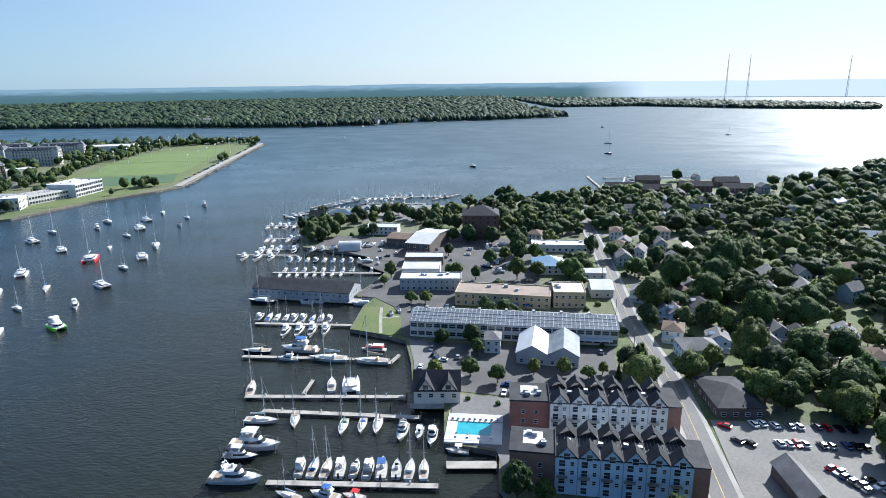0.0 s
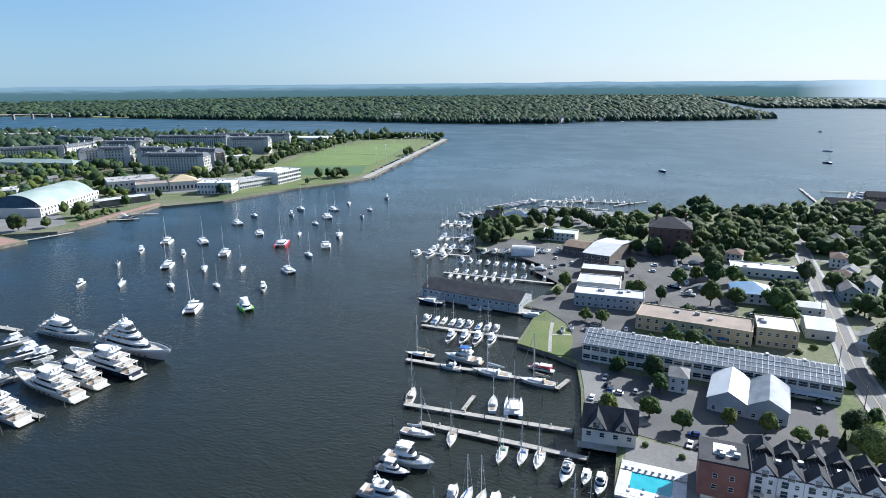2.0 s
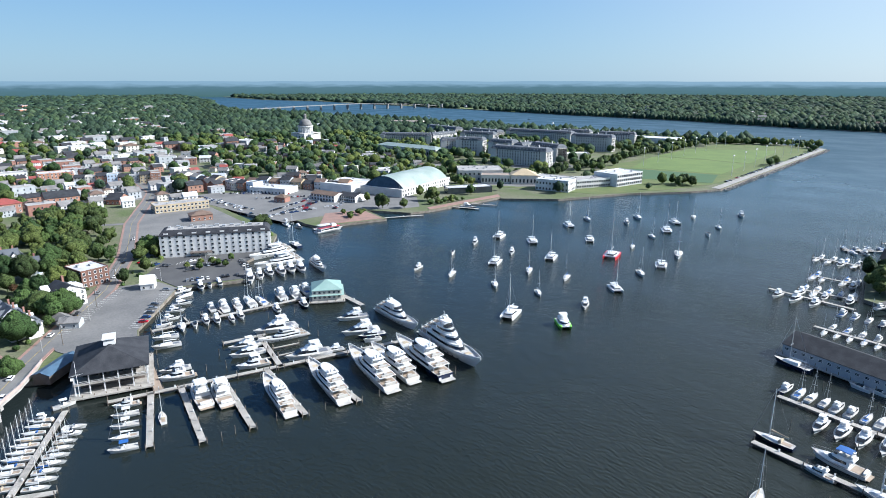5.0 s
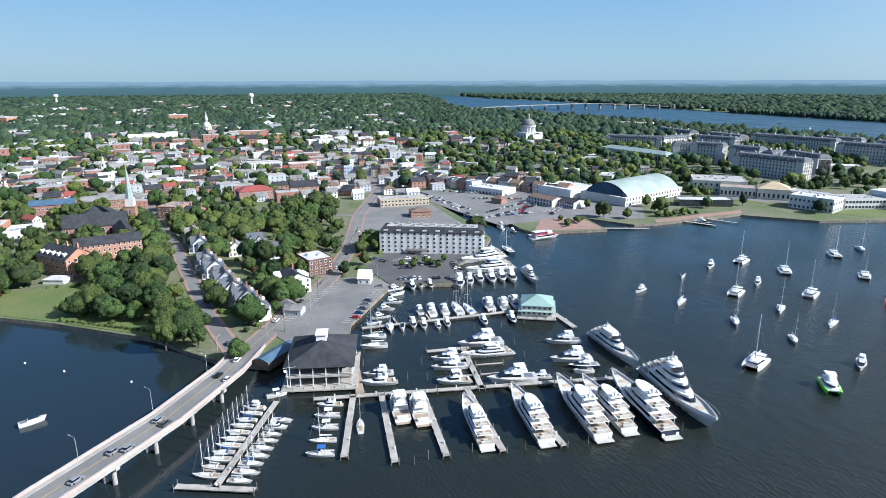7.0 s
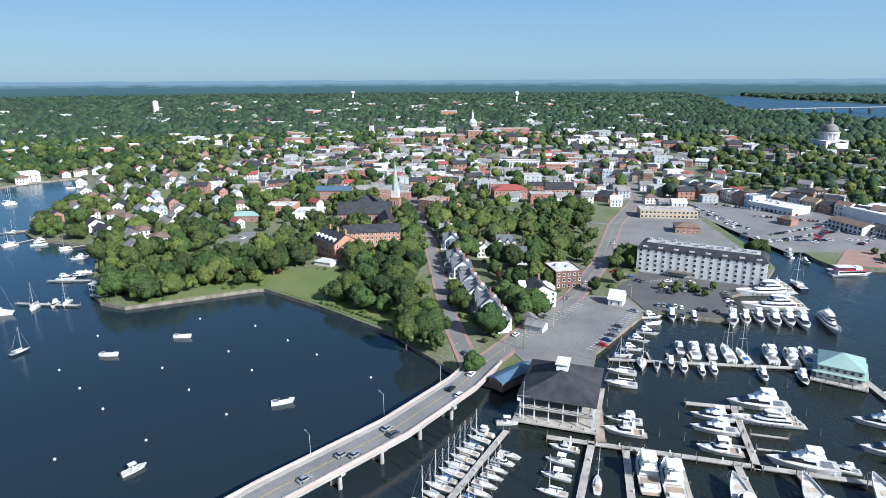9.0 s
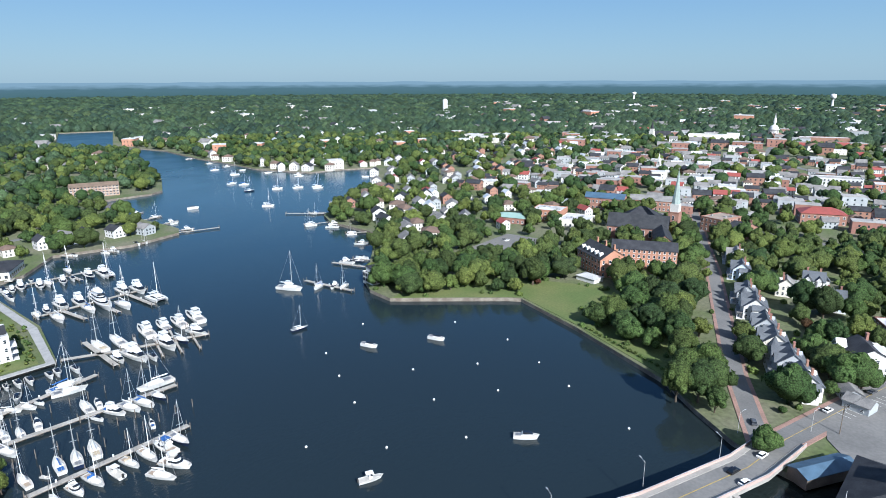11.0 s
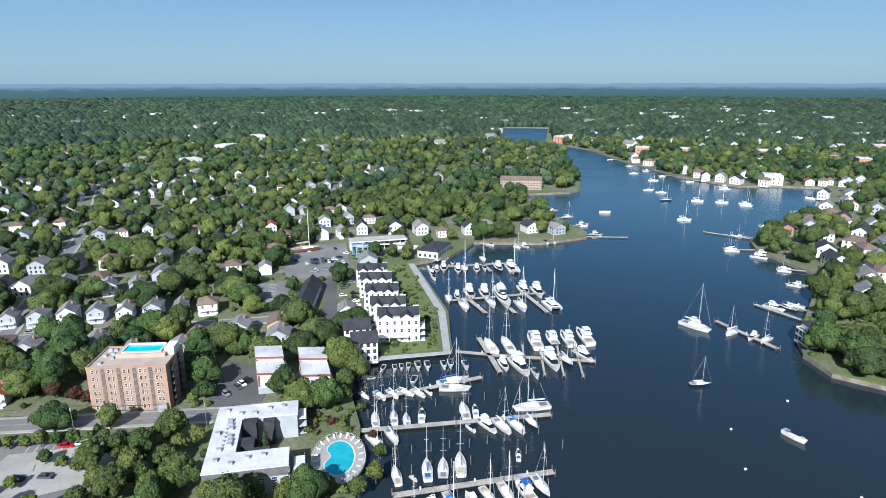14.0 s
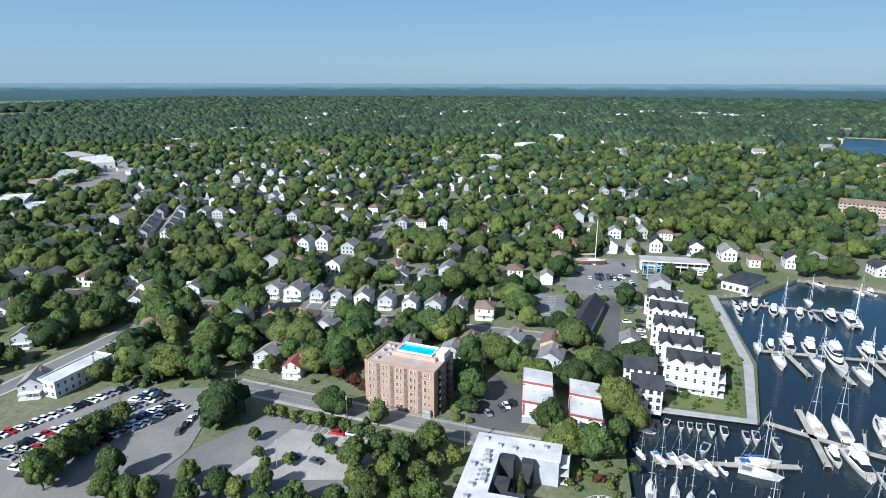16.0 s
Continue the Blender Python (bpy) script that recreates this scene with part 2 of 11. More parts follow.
M = {
    "water": water_mat(),
    "grass": mat("lawn_grass", (0.074, 0.107, 0.026), 0.9, col2=(0.102, 0.12, 0.036), scale=0.05, fine=0.9, bump=0.05, amount=0.25),
    "field": mat("mown_field_grass", (0.105, 0.155, 0.036), 0.9, col2=(0.085, 0.13, 0.032), scale=0.03, fine=0.6, amount=0.12),
    "turf": mat("artificial_turf", (0.045, 0.09, 0.035), 0.9, col2=(0.04, 0.095, 0.04), scale=0.05, fine=0.8, amount=0.12),
    "earth": mat("ground_soil", (0.07, 0.095, 0.03), 0.95, col2=(0.12, 0.12, 0.075), scale=0.03, fine=0.5, amount=0.35),
    "asphalt": mat("road_asphalt", (0.145, 0.143, 0.14), 0.9, col2=(0.11, 0.11, 0.11), scale=0.06, fine=1.3, bump=0.01, amount=0.14),
    "lot": mat("worn_parking_asphalt", (0.155, 0.152, 0.147), 0.9, col2=(0.118, 0.117, 0.115), scale=0.05, fine=0.8, amount=0.16),
    "palelot": mat("sun_bleached_asphalt", (0.175, 0.17, 0.158), 0.9, col2=(0.135, 0.132, 0.125), scale=0.06, fine=0.9, amount=0.18),
    "plank": mat("grey_composite_planks", (0.3, 0.3, 0.295), 0.8, col2=(0.24, 0.24, 0.235), scale=0.3, fine=3.0, amount=0.15),
    "rock": mat("grey_riprap_rock", (0.2, 0.195, 0.185), 0.9, col2=(0.12, 0.118, 0.115), scale=0.4, fine=2.0, amount=0.3, island=0.3),
    "yardlot": mat("boatyard_asphalt", (0.085, 0.083, 0.08), 0.9, col2=(0.055, 0.055, 0.055), scale=0.07, fine=0.9, amount=0.22),
    "bluemetal": mat("blue_metal_roof", (0.19, 0.33, 0.48), 0.45, col2=(0.15, 0.27, 0.4), scale=0.2, fine=1.5, amount=0.1),
    "palegrey": mat("pale_grey_roofing", (0.4, 0.41, 0.42), 0.7, col2=(0.33, 0.34, 0.35), scale=0.2, fine=1.5, amount=0.12),
    "darklot": mat("dark_parking_asphalt", (0.06, 0.06, 0.062), 0.85, col2=(0.08, 0.08, 0.079), scale=0.06, fine=0.9, amount=0.15),
    "concrete": mat("concrete", (0.29, 0.28, 0.26), 0.85, col2=(0.23, 0.22, 0.205), scale=0.12, fine=1.5, bump=0.01, amount=0.12),
    "brickpave": mat("brick_paving", (0.26, 0.16, 0.13), 0.85, col2=(0.2, 0.13, 0.105), scale=0.2, fine=2.5, amount=0.2),
    "pinkconcrete": mat("pinkish_concrete", (0.42, 0.31, 0.28), 0.85, col2=(0.34, 0.25, 0.225), scale=0.2, fine=2.0, amount=0.14),
    "line": mat("white_road_paint", (0.62, 0.62, 0.6), 0.7, scale=0.4, fine=3.0, amount=0.2),
    "yellow": mat("yellow_road_paint", (0.36, 0.27, 0.08), 0.7, scale=0.4, fine=3.0, amount=0.2),
    "wood": mat("weathered_dock_wood", (0.33, 0.31, 0.28), 0.85, col2=(0.24, 0.225, 0.2), scale=0.25, fine=3.0, bump=0.02, amount=0.25),
    "pile": mat("piling_wood", (0.14, 0.115, 0.09), 0.9, col2=(0.09, 0.08, 0.07), scale=0.6, fine=4, amount=0.25),
    "bulkhead": mat("timber_bulkhead", (0.12, 0.10, 0.08), 0.9, col2=(0.2, 0.18, 0.15), scale=0.3, fine=2.0, bump=0.03, amount=0.3),
    "gel": mat("white_gelcoat", (0.62, 0.62, 0.61), 0.25, col2=(0.55, 0.56, 0.56), scale=0.3, fine=2.0, amount=0.05),
    "deck": mat("cream_deck", (0.44, 0.42, 0.38), 0.55, col2=(0.34, 0.33, 0.31), scale=0.4, fine=3.0, amount=0.1),
    "teak": mat("teak_deck", (0.3, 0.235, 0.175), 0.6, col2=(0.24, 0.19, 0.145), scale=0.5, fine=4.0, amount=0.15),
    "navy": mat("navy_hull_paint", (0.012, 0.02, 0.05), 0.15, scale=0.3, amount=0.1),
    "red": mat("red_paint", (0.5, 0.025, 0.03), 0.3, scale=0.3, amount=0.1),
    "lime": mat("lime_green_paint", (0.25, 0.75, 0.04), 0.35, scale=0.3, amount=0.08),
    "bluegrey": mat("blue_grey_roofing", (0.06, 0.11, 0.17), 0.6, scale=0.3, amount=0.12),
    "bluecanvas": mat("blue_canvas", (0.02, 0.1, 0.32), 0.8, scale=0.6, amount=0.15),
    "tancanvas": mat("tan_canvas", (0.42, 0.35, 0.25), 0.85, scale=0.6, amount=0.15),
    "greencanvas": mat("green_canvas", (0.02, 0.16, 0.11), 0.8, scale=0.6, amount=0.15),
    "yellowhull": mat("yellow_hull_paint", (0.75, 0.5, 0.06), 0.35, scale=0.5, amount=0.1),
    "brownhull": mat("varnished_brown_hull", (0.2, 0.1, 0.05), 0.45, scale=0.5, amount=0.2),
    "alu": mat("aluminium_spar", (0.62, 0.62, 0.62), 0.4, metal=0.5, scale=0.5, amount=0.06),
    "rig": mat("steel_rigging", (0.3, 0.3, 0.31), 0.4, metal=0.6, scale=0.5, amount=0.06),
    "tint": glass_mat("tinted_boat_glass", (0.01, 0.013, 0.018)),
    "glass": glass_mat("window_glass", (0.03, 0.04, 0.05)),
    "poolwater": mat("pool_water", (0.025, 0.27, 0.33), 0.05, col2=(0.04, 0.32, 0.37), scale=0.3, fine=2.0, bump=0.03, amount=0.05),
    "poolblue": mat("blue_pool_floor", (0.02, 0.36, 0.68), 0.05, col2=(0.03, 0.45, 0.72), scale=0.3, fine=2.0, bump=0.03, amount=0.05),
    "white": mat("white_siding", (0.57, 0.57, 0.56), 0.6, col2=(0.49, 0.49, 0.49), scale=0.15, fine=2.5, amount=0.07, hue=0.004),
    "offwhite": mat("cream_siding", (0.6, 0.57, 0.5), 0.65, col2=(0.52, 0.5, 0.45), scale=0.2, fine=2.5, amount=0.08, hue=0.012),
    "greysiding": mat("grey_siding", (0.33, 0.35, 0.37), 0.65, col2=(0.28, 0.3, 0.32), scale=0.2, fine=2.5, amount=0.1, hue=0.01),
    "bluesiding": mat("pale_blue_siding", (0.5, 0.58, 0.68), 0.6, col2=(0.44, 0.52, 0.62), scale=0.2, fine=2.5, amount=0.08),
    "tansiding": mat("tan_stucco", (0.42, 0.34, 0.22), 0.75, col2=(0.36, 0.29, 0.19), scale=0.2, fine=2.5, amount=0.1),
    "darksiding": mat("dark_brown_siding", (0.09, 0.075, 0.065), 0.8, col2=(0.13, 0.105, 0.09), scale=0.25, fine=2.5, amount=0.15),
    "brick": mat("red_brick", (0.27, 0.14, 0.105), 0.85, col2=(0.22, 0.12, 0.09), scale=0.3, fine=3.5, bump=0.01, amount=0.16, hue=0.008),
    "orangebrick": mat("orange_brick", (0.36, 0.18, 0.115), 0.85, col2=(0.3, 0.155, 0.105), scale=0.3, fine=3.5, bump=0.01, amount=0.14),
    "tanbrick": mat("tan_brick", (0.31, 0.205, 0.145), 0.85, col2=(0.26, 0.17, 0.12), scale=0.25, fine=3.0, bump=0.01, amount=0.13),
    "darkbrick": mat("dark_brick", (0.15, 0.075, 0.055), 0.85, col2=(0.11, 0.06, 0.045), scale=0.3, fine=3.0, amount=0.15),
    "stone": mat("grey_granite", (0.5, 0.49, 0.46), 0.8, col2=(0.42, 0.415, 0.4), scale=0.12, fine=1.5, bump=0.02, amount=0.1),
    "slate": mat("dark_slate_roof", (0.026, 0.028, 0.033), 0.8, col2=(0.042, 0.044, 0.05), scale=0.25, fine=2.5, bump=0.02, amount=0.2, hue=0.01, spec=0.2),
    "shingle": mat("grey_shingle_roof", (0.2, 0.195, 0.19), 0.85, col2=(0.14, 0.138, 0.138), scale=0.2, fine=2.5, bump=0.02, amount=0.2, hue=0.015, spec=0.2),
    "brownroof": mat("brown_shingle_roof", (0.16, 0.115, 0.09), 0.85, col2=(0.12, 0.09, 0.07), scale=0.2, fine=2.5, bump=0.02, amount=0.2, hue=0.015, spec=0.2),
    "redroof": mat("red_metal_roof", (0.25, 0.06, 0.05), 0.6, col2=(0.2, 0.055, 0.045), scale=0.3, fine=2.5, amount=0.12),
    "metalroof": mat("pale_metal_roof", (0.56, 0.58, 0.6), 0.35, col2=(0.46, 0.48, 0.5), metal=0.2, scale=0.12, fine=1.5, amount=0.1),
    "glassroof": mat("glazed_roof", (0.2, 0.22, 0.245), 0.25, col2=(0.14, 0.16, 0.18), metal=0.1, scale=0.25, fine=2.0, amount=0.15),
    "mansard": mat("blue_grey_mansard_slate", (0.1, 0.11, 0.125), 0.75, col2=(0.075, 0.083, 0.096), scale=0.2, fine=2.0, amount=0.18, spec=0.2),
    "spire": mat("weathered_spire_copper", (0.27, 0.33, 0.31), 0.55, col2=(0.22, 0.27, 0.26), scale=0.2, fine=1.5, amount=0.12),
    "copper": mat("green_copper_roof", (0.2, 0.255, 0.235), 0.6, col2=(0.27, 0.315, 0.3), scale=0.06, fine=0.8, amount=0.1),
    "greenroof": mat("green_standing_seam_roof", (0.2, 0.3, 0.27), 0.5, col2=(0.24, 0.34, 0.31), scale=0.15, fine=1.5, amount=0.1),
    "flatwhite": mat("white_membrane_roof", (0.52, 0.52, 0.52), 0.7, col2=(0.36, 0.36, 0.36), scale=0.1, fine=1.2, amount=0.12),
    "flatgrey": mat("grey_gravel_roof", (0.34, 0.33, 0.32), 0.9, col2=(0.25, 0.245, 0.24), scale=0.1, fine=1.4, amount=0.15, spec=0.2),
    "flattan": mat("tan_gravel_roof", (0.27, 0.215, 0.175), 0.9, col2=(0.2, 0.165, 0.14), scale=0.1, fine=1.4, amount=0.14),
    "pinkdeck": mat("pink_roof_paving", (0.36, 0.285, 0.24), 0.85, col2=(0.3, 0.24, 0.205), scale=0.2, fine=1.6, amount=0.12),
    "orange": mat("orange_paint", (0.75, 0.24, 0.04), 0.5, scale=0.3, amount=0.1),
    "trunk": mat("tree_bark", (0.09, 0.07, 0.05), 0.95, scale=0.8, fine=4.0, amount=0.25),
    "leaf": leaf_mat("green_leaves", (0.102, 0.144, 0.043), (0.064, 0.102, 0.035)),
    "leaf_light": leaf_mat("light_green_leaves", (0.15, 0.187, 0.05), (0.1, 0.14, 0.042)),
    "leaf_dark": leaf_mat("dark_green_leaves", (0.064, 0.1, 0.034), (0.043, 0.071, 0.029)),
    # far foliage has aerial haze put into its colour: darker, bluer green
    "leaf_haze": leaf_mat("haze_tinted_leaves", (0.07, 0.102, 0.048), (0.04, 0.066, 0.042), island=0.35, clump=0.5, relief=0.6, gap=0.5, patch=0.009),
    "leaf_haze2": leaf_mat("haze_tinted_dark_leaves", (0.055, 0.088, 0.048), (0.03, 0.054, 0.04), island=0.35, clump=0.5, relief=0.6, gap=0.5, patch=0.007),
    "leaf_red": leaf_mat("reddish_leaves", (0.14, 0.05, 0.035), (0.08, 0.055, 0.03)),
    "rubber": mat("black_rubber", (0.015, 0.015, 0.015), 0.8, scale=1.0),
    "white_paint": mat("white_car_paint", (0.75, 0.75, 0.75), 0.2, amount=0.03),
    "black_paint": mat("black_car_paint", (0.012, 0.012, 0.014), 0.15, amount=0.03),
    "silver_paint": mat("silver_car_paint", (0.4, 0.41, 0.42), 0.25, metal=0.5, amount=0.03),
    "grey_paint": mat("grey_car_paint", (0.1, 0.105, 0.115), 0.22, metal=0.3, amount=0.03),
    "red_paint": mat("red_car_paint", (0.4, 0.012, 0.018), 0.2, amount=0.03),
    "blue_paint": mat("blue_car_paint", (0.02, 0.05, 0.16), 0.2, amount=0.03),
    "hvac": mat("galvanised_units", (0.42, 0.43, 0.44), 0.5, metal=0.4, scale=0.6, amount=0.12),
}


# builders
class Geo:
    """Vertices and faces gathered for one mesh."""

    def __init__(self):
        self.v, self.f, self.mi = [], [], []

    def add(self, v, f, mi=0):
        o = len(self.v)
        self.v += [tuple(p) for p in v]
        self.f += [tuple(o + i for i in q) for q in f]
        self.mi += [mi] * len(f)
        return self

    def box(self, x, y, z, sx, sy, sz, rot=0.0, mi=0, top=1.0):
        """A box standing on z, its top scaled by top."""
        c, s = math.cos(radians(rot)), math.sin(radians(rot))
        v = []
        for k, zz in ((1.0, z), (top, z + sz)):
            for a, b in ((-1, -1), (1, -1), (1, 1), (-1, 1)):
                px, py = a * sx / 2 * k, b * sy / 2 * k
                v.append((x + px * c - py * s, y + px * s + py * c, zz))
        return self.add(v, [(3, 2, 1, 0), (4, 5, 6, 7), (0, 1, 5, 4), (1, 2, 6, 5), (2, 3, 7, 6), (3, 0, 4, 7)], mi)

    def cyl(self, x, y, z0, z1, r, n=8, r2=None, mi=0):
        r2 = r if r2 is None else r2
        ring = [(math.cos(2 * math.pi * i / n), math.sin(2 * math.pi * i / n)) for i in range(n)]
        v = [(x + a * r, y + b * r, z0) for a, b in ring] + [(x + a * r2, y + b * r2, z1) for a, b in ring]
        f = [(i, (i + 1) % n, n + (i + 1) % n, n + i) for i in range(n)] + [tuple(range(n))[::-1], tuple(range(n, 2 * n))]
        return self.add(v, f, mi)

    def rod(self, a, b, r, n=4, mi=0):
        a, b = Vector(a), Vector(b)
        d = (b - a).normalized()
        u = d.orthogonal().normalized()
        w = d.cross(u)
        v = [tuple(p + (u * math.cos(2 * math.pi * i / n) + w * math.sin(2 * math.pi * i / n)) * r) for p in (a, b) for i in range(n)]
        return self.add(v, [(i, (i + 1) % n, n + (i + 1) % n, n + i) for i in range(n)] + [tuple(range(n))[::-1], tuple(range(n, 2 * n))], mi)

    def prism(self, poly, z0, z1, mi=0, side=None):
        n = len(poly)
        v = [(x, y, z0) for x, y in poly] + [(x, y, z1) for x, y in poly]
        self.add(v, [tuple(range(n, 2 * n))], mi)
        o = len(self.v) - 2 * n
        self.f += [(o + i, o + (i + 1) % n, o + n + (i + 1) % n, o + n + i) for i in range(n)]
        self.mi += [mi if side is None else side] * n
        return self

    def loft(self, rings, mi=0, caps=True, closed=True):
        n, o = len(rings[0]), len(self.v)
        v = [p for r in rings for p in r]
        f = []
        for k in range(len(rings) - 1):
            for i in range(n if closed else n - 1):
                j = (i + 1) % n
                f.append((k * n + i, k * n + j, (k + 1) * n + j, (k + 1) * n + i))
        if caps:
            f += [tuple(range(n))[::-1], tuple(range((len(rings) - 1) * n, len(rings) * n))]
        return self.add(v, f, mi)

    def gable(self, x, y, z, sx, sy, h, over=0.5, thick=0.22, mi=0, rot=0.0):
        """A gable roof, its ridge along x."""
        ex, ey = sx / 2 + over, sy / 2 + over
        drop = h * over / (sy / 2)
        rise = []
        for xx in (-ex, ex):
            rise.append([(xx, -ey, z - drop), (xx, 0, z + h), (xx, ey, z - drop), (xx, ey, z - drop + thick), (xx, 0, z + h + thick), (xx, -ey, z - drop + thick)])
        c, s = math.cos(radians(rot)), math.sin(radians(rot))
        return self.loft([[(x + a * c - b * s, y + a * s + b * c, q) for a, b, q in r] for r in rise], mi)

    def gable_wall(self, x, y, z, sx, sy, h, mi=0):
        """The triangular prism under a gable roof."""
        return self.loft([[(x + k * sx / 2, y - sy / 2, z), (x + k * sx / 2, y + sy / 2, z), (x + k * sx / 2, y, z + h)] for k in (-1, 1)], mi)

    def hip(self, x, y, z, sx, sy, h, over=0.5, mi=0, flat=0.0):
        ex, ey = sx / 2 + over, sy / 2 + over
        r = max(ex - ey, 0.01) + flat * 0.5
        q = max(0.01, ey * flat * 0.5)
        v = [(x - ex, y - ey, z), (x + ex, y - ey, z), (x + ex, y + ey, z), (x - ex, y + ey, z),
             (x - ex, y - ey, z + 0.2), (x + ex, y - ey, z + 0.2), (x + ex, y + ey, z + 0.2), (x - ex, y + ey, z + 0.2),
             (x - r, y - q, z + h), (x + r, y - q, z + h), (x + r, y + q, z + h), (x - r, y + q, z + h)]
        f = [(3, 2, 1, 0), (0, 1, 5, 4), (1, 2, 6, 5), (2, 3, 7, 6), (3, 0, 4, 7), (4, 5, 9, 8), (5, 6, 10, 9), (6, 7, 11, 10), (7, 4, 8, 11), (8, 9, 10, 11)]
        return self.add(v, f, mi)

    def mesh(self, name, mats, smooth=False):
        me = bpy.data.meshes.new(name)
        me.from_pydata(self.v, [], self.f)
        for m in (mats if isinstance(mats, (list, tuple)) else [mats]):
            me.materials.append(m)
        me.polygons.foreach_set("material_index", self.mi)
        me.polygons.foreach_set("use_smooth", [smooth] * len(self.f))
        me.update()
        return me


def part(name, geo, material, parent=None, label="", m=None, smooth=False):
    """One mesh object from a Geo, or from a mesh that is shared, under its thing."""
    me = geo.mesh(name, material, smooth) if isinstance(geo, Geo) else geo
    ob = new(name, me)
    if parent is not None:
        ob.parent = parent
    if m is not None:
        ob.matrix_basis = m
    if label:
        ob["label"] = label
    return ob


def thing(name, m, label, category, group="", kind=""):
    e = new(name)
    e.empty_display_size = 0.5
    e.matrix_basis = m
    return tagged(e, label, category, group, kind)


def setting(name, geo, material, label, category, smooth=False):
    return tagged(part(name, geo, material, smooth=smooth), label, category, "", "structure")


RND = random.Random(7)
GZ = 2.0
ROADS = []  # carriageways, where no tree stands
BLOCKS, PLAINS = [], []  # footprints of buildings; open ground kept free of trees


def block(x, y, w, d, rot, pad=1.5):
    BLOCKS.append((x, y, w / 2 + pad, d / 2 + pad, math.cos(radians(rot)), math.sin(radians(rot))))


def plain(poly):
    PLAINS.append(np.array(poly, float))


def inside(poly, xs, ys):
    """Which points lie in the polygon."""
    poly = np.asarray(poly, float)
    hit = np.zeros(len(xs), bool)
    for (x0, y0), (x1, y1) in zip(poly, np.roll(poly, -1, 0)):
        if y0 == y1:
            continue
        cross = (y0 > ys) != (y1 > ys)
        hit ^= cross & (xs < (x1 - x0) * (ys - y0) / (y1 - y0) + x0)
    return hit


def vacant(xs, ys, pad=0.0):
    """Which points stand clear of buildings and of open ground."""
    ok = np.ones(len(xs), bool)
    for x, y, hw, hd, c, s in BLOCKS:
        dx, dy = xs - x, ys - y
        ok &= ~((np.abs(dx * c + dy * s) < hw + pad) & (np.abs(dy * c - dx * s) < hd + pad))
    for poly in PLAINS:
        near = (xs > poly[:, 0].min()) & (xs < poly[:, 0].max()) & (ys > poly[:, 1].min()) & (ys < poly[:, 1].max())
        if near.any():
            idx = np.where(near)[0]
            ok[idx[inside(poly, xs[idx], ys[idx])]] = False
    return ok


def strip(points, width):
    """The outline of a band of that width along the points."""
    p = [Vector(q) for q in points]
    left, right = [], []
    for i, q in enumerate(p):
        d = (p[min(i + 1, len(p) - 1)] - p[max(i - 1, 0)]).normalized()
        nrm = Vector((-d.y, d.x)) * width / 2
        left.append(tuple(q + nrm))
        right.append(tuple(q - nrm))
    return left + right[::-1]


# ground and water
SHORE_EASTPORT = [(2000, -4300), (1600, -2200), (1100, -900), (914, -514), (805, -424), (750, -355), (700, -280), (737, -244), (741, -199), (690, -150),
                  (700, -122), (610, -101), (574, -72), (584, -7), (549, 17), (530, 31), (531, 88), (503, 144), (433, 145), (362, 113),
                  (351, 63), (336, 37), (318, 33), (291, 34), (263, 38), (262, 25), (249, 27), (216, 23), (211, 3), (207, -8),
                  (186, -16), (166, -22), (162, -36), (126, -43), (124, -62), (106, -64), (60, -95), (-40, -60), (-110, 20), (-150, 55)]
SHORE_CREEK = [(-205, 80), (-249, 88), (-274, 88), (-303, 93), (-301, 137), (-350, 149), (-443, 152), (-451, 178), (-485, 208), (-469, 257),
               (-474, 283), (-477, 298), (-491, 306), (-562, 306), (-623, 309), (-668, 329), (-666, 378), (-675, 395), (-761, 442), (-871, 479),
               (-1050, 563), (-1218, 526), (-1286, 527), (-1627, 672), (-1581, 776), (-1213, 599), (-1059, 615), (-909, 585), (-828, 579), (-737, 565),
               (-649, 585), (-642, 623), (-611, 674), (-537, 596), (-484, 512), (-448, 438), (-432, 412), (-408, 397), (-351, 391), (-311, 347)]
SHORE_TOWN = [(-293, 325), (-275, 301), (-256, 287), (-237, 283), (-184, 323), (-178, 326), (-137, 307), (-82, 276), (-66, 260), (-51, 247),
              (-42, 241), (-28, 236), (-20, 250), (8, 256), (10, 277), (37, 333), (75, 328), (83, 366), (106, 387), (125, 431),
              (123, 477), (112, 555), (104, 643), (73, 646), (87, 670), (115, 629), (141, 536), (154, 480), (157, 456), (163, 440),
              (225, 438), (225, 482), (255, 449), (279, 450), (374, 470), (368, 464), (417, 430), (502, 417), (573, 389), (615, 382)]
SHORE_RIVER = [(1137, 543), (1160, 575), (1150, 690), (1090, 810), (1055, 923), (968, 1147), (880, 1500), (780, 1850), (690, 2149), (600, 2350), (570, 2700), (700, 3500), (760, 4750)]
REACH = 4800.0
back = [(REACH * math.cos(radians(a)), REACH * math.sin(radians(a))) for a in range(84, 296, 8)]
HOME = SHORE_EASTPORT + SHORE_CREEK + SHORE_TOWN + SHORE_RIVER + back
FAR = [(1000, 4690), (1060, 3900), (1254, 3446), (1400, 2500), (1516, 1622), (1600, 1210), (1593, 960), (1613, 787), (1645, 641), (1713, 492),
       (1871, 394), (1980, 157), (2170, -70), (2330, -20), (2518, 40), (4105, 331), (4750, 420)] + [
       (REACH * math.cos(radians(a)), REACH * math.sin(radians(a))) for a in range(10, 78, 8)]
SPIT = [(2967, 5), (3050, -386), (2760, -771), (2620, -1193), (2700, -1260), (2918, -1343), (3100, -1100), (3500, -700), (4300, 200), (4500, 372)]


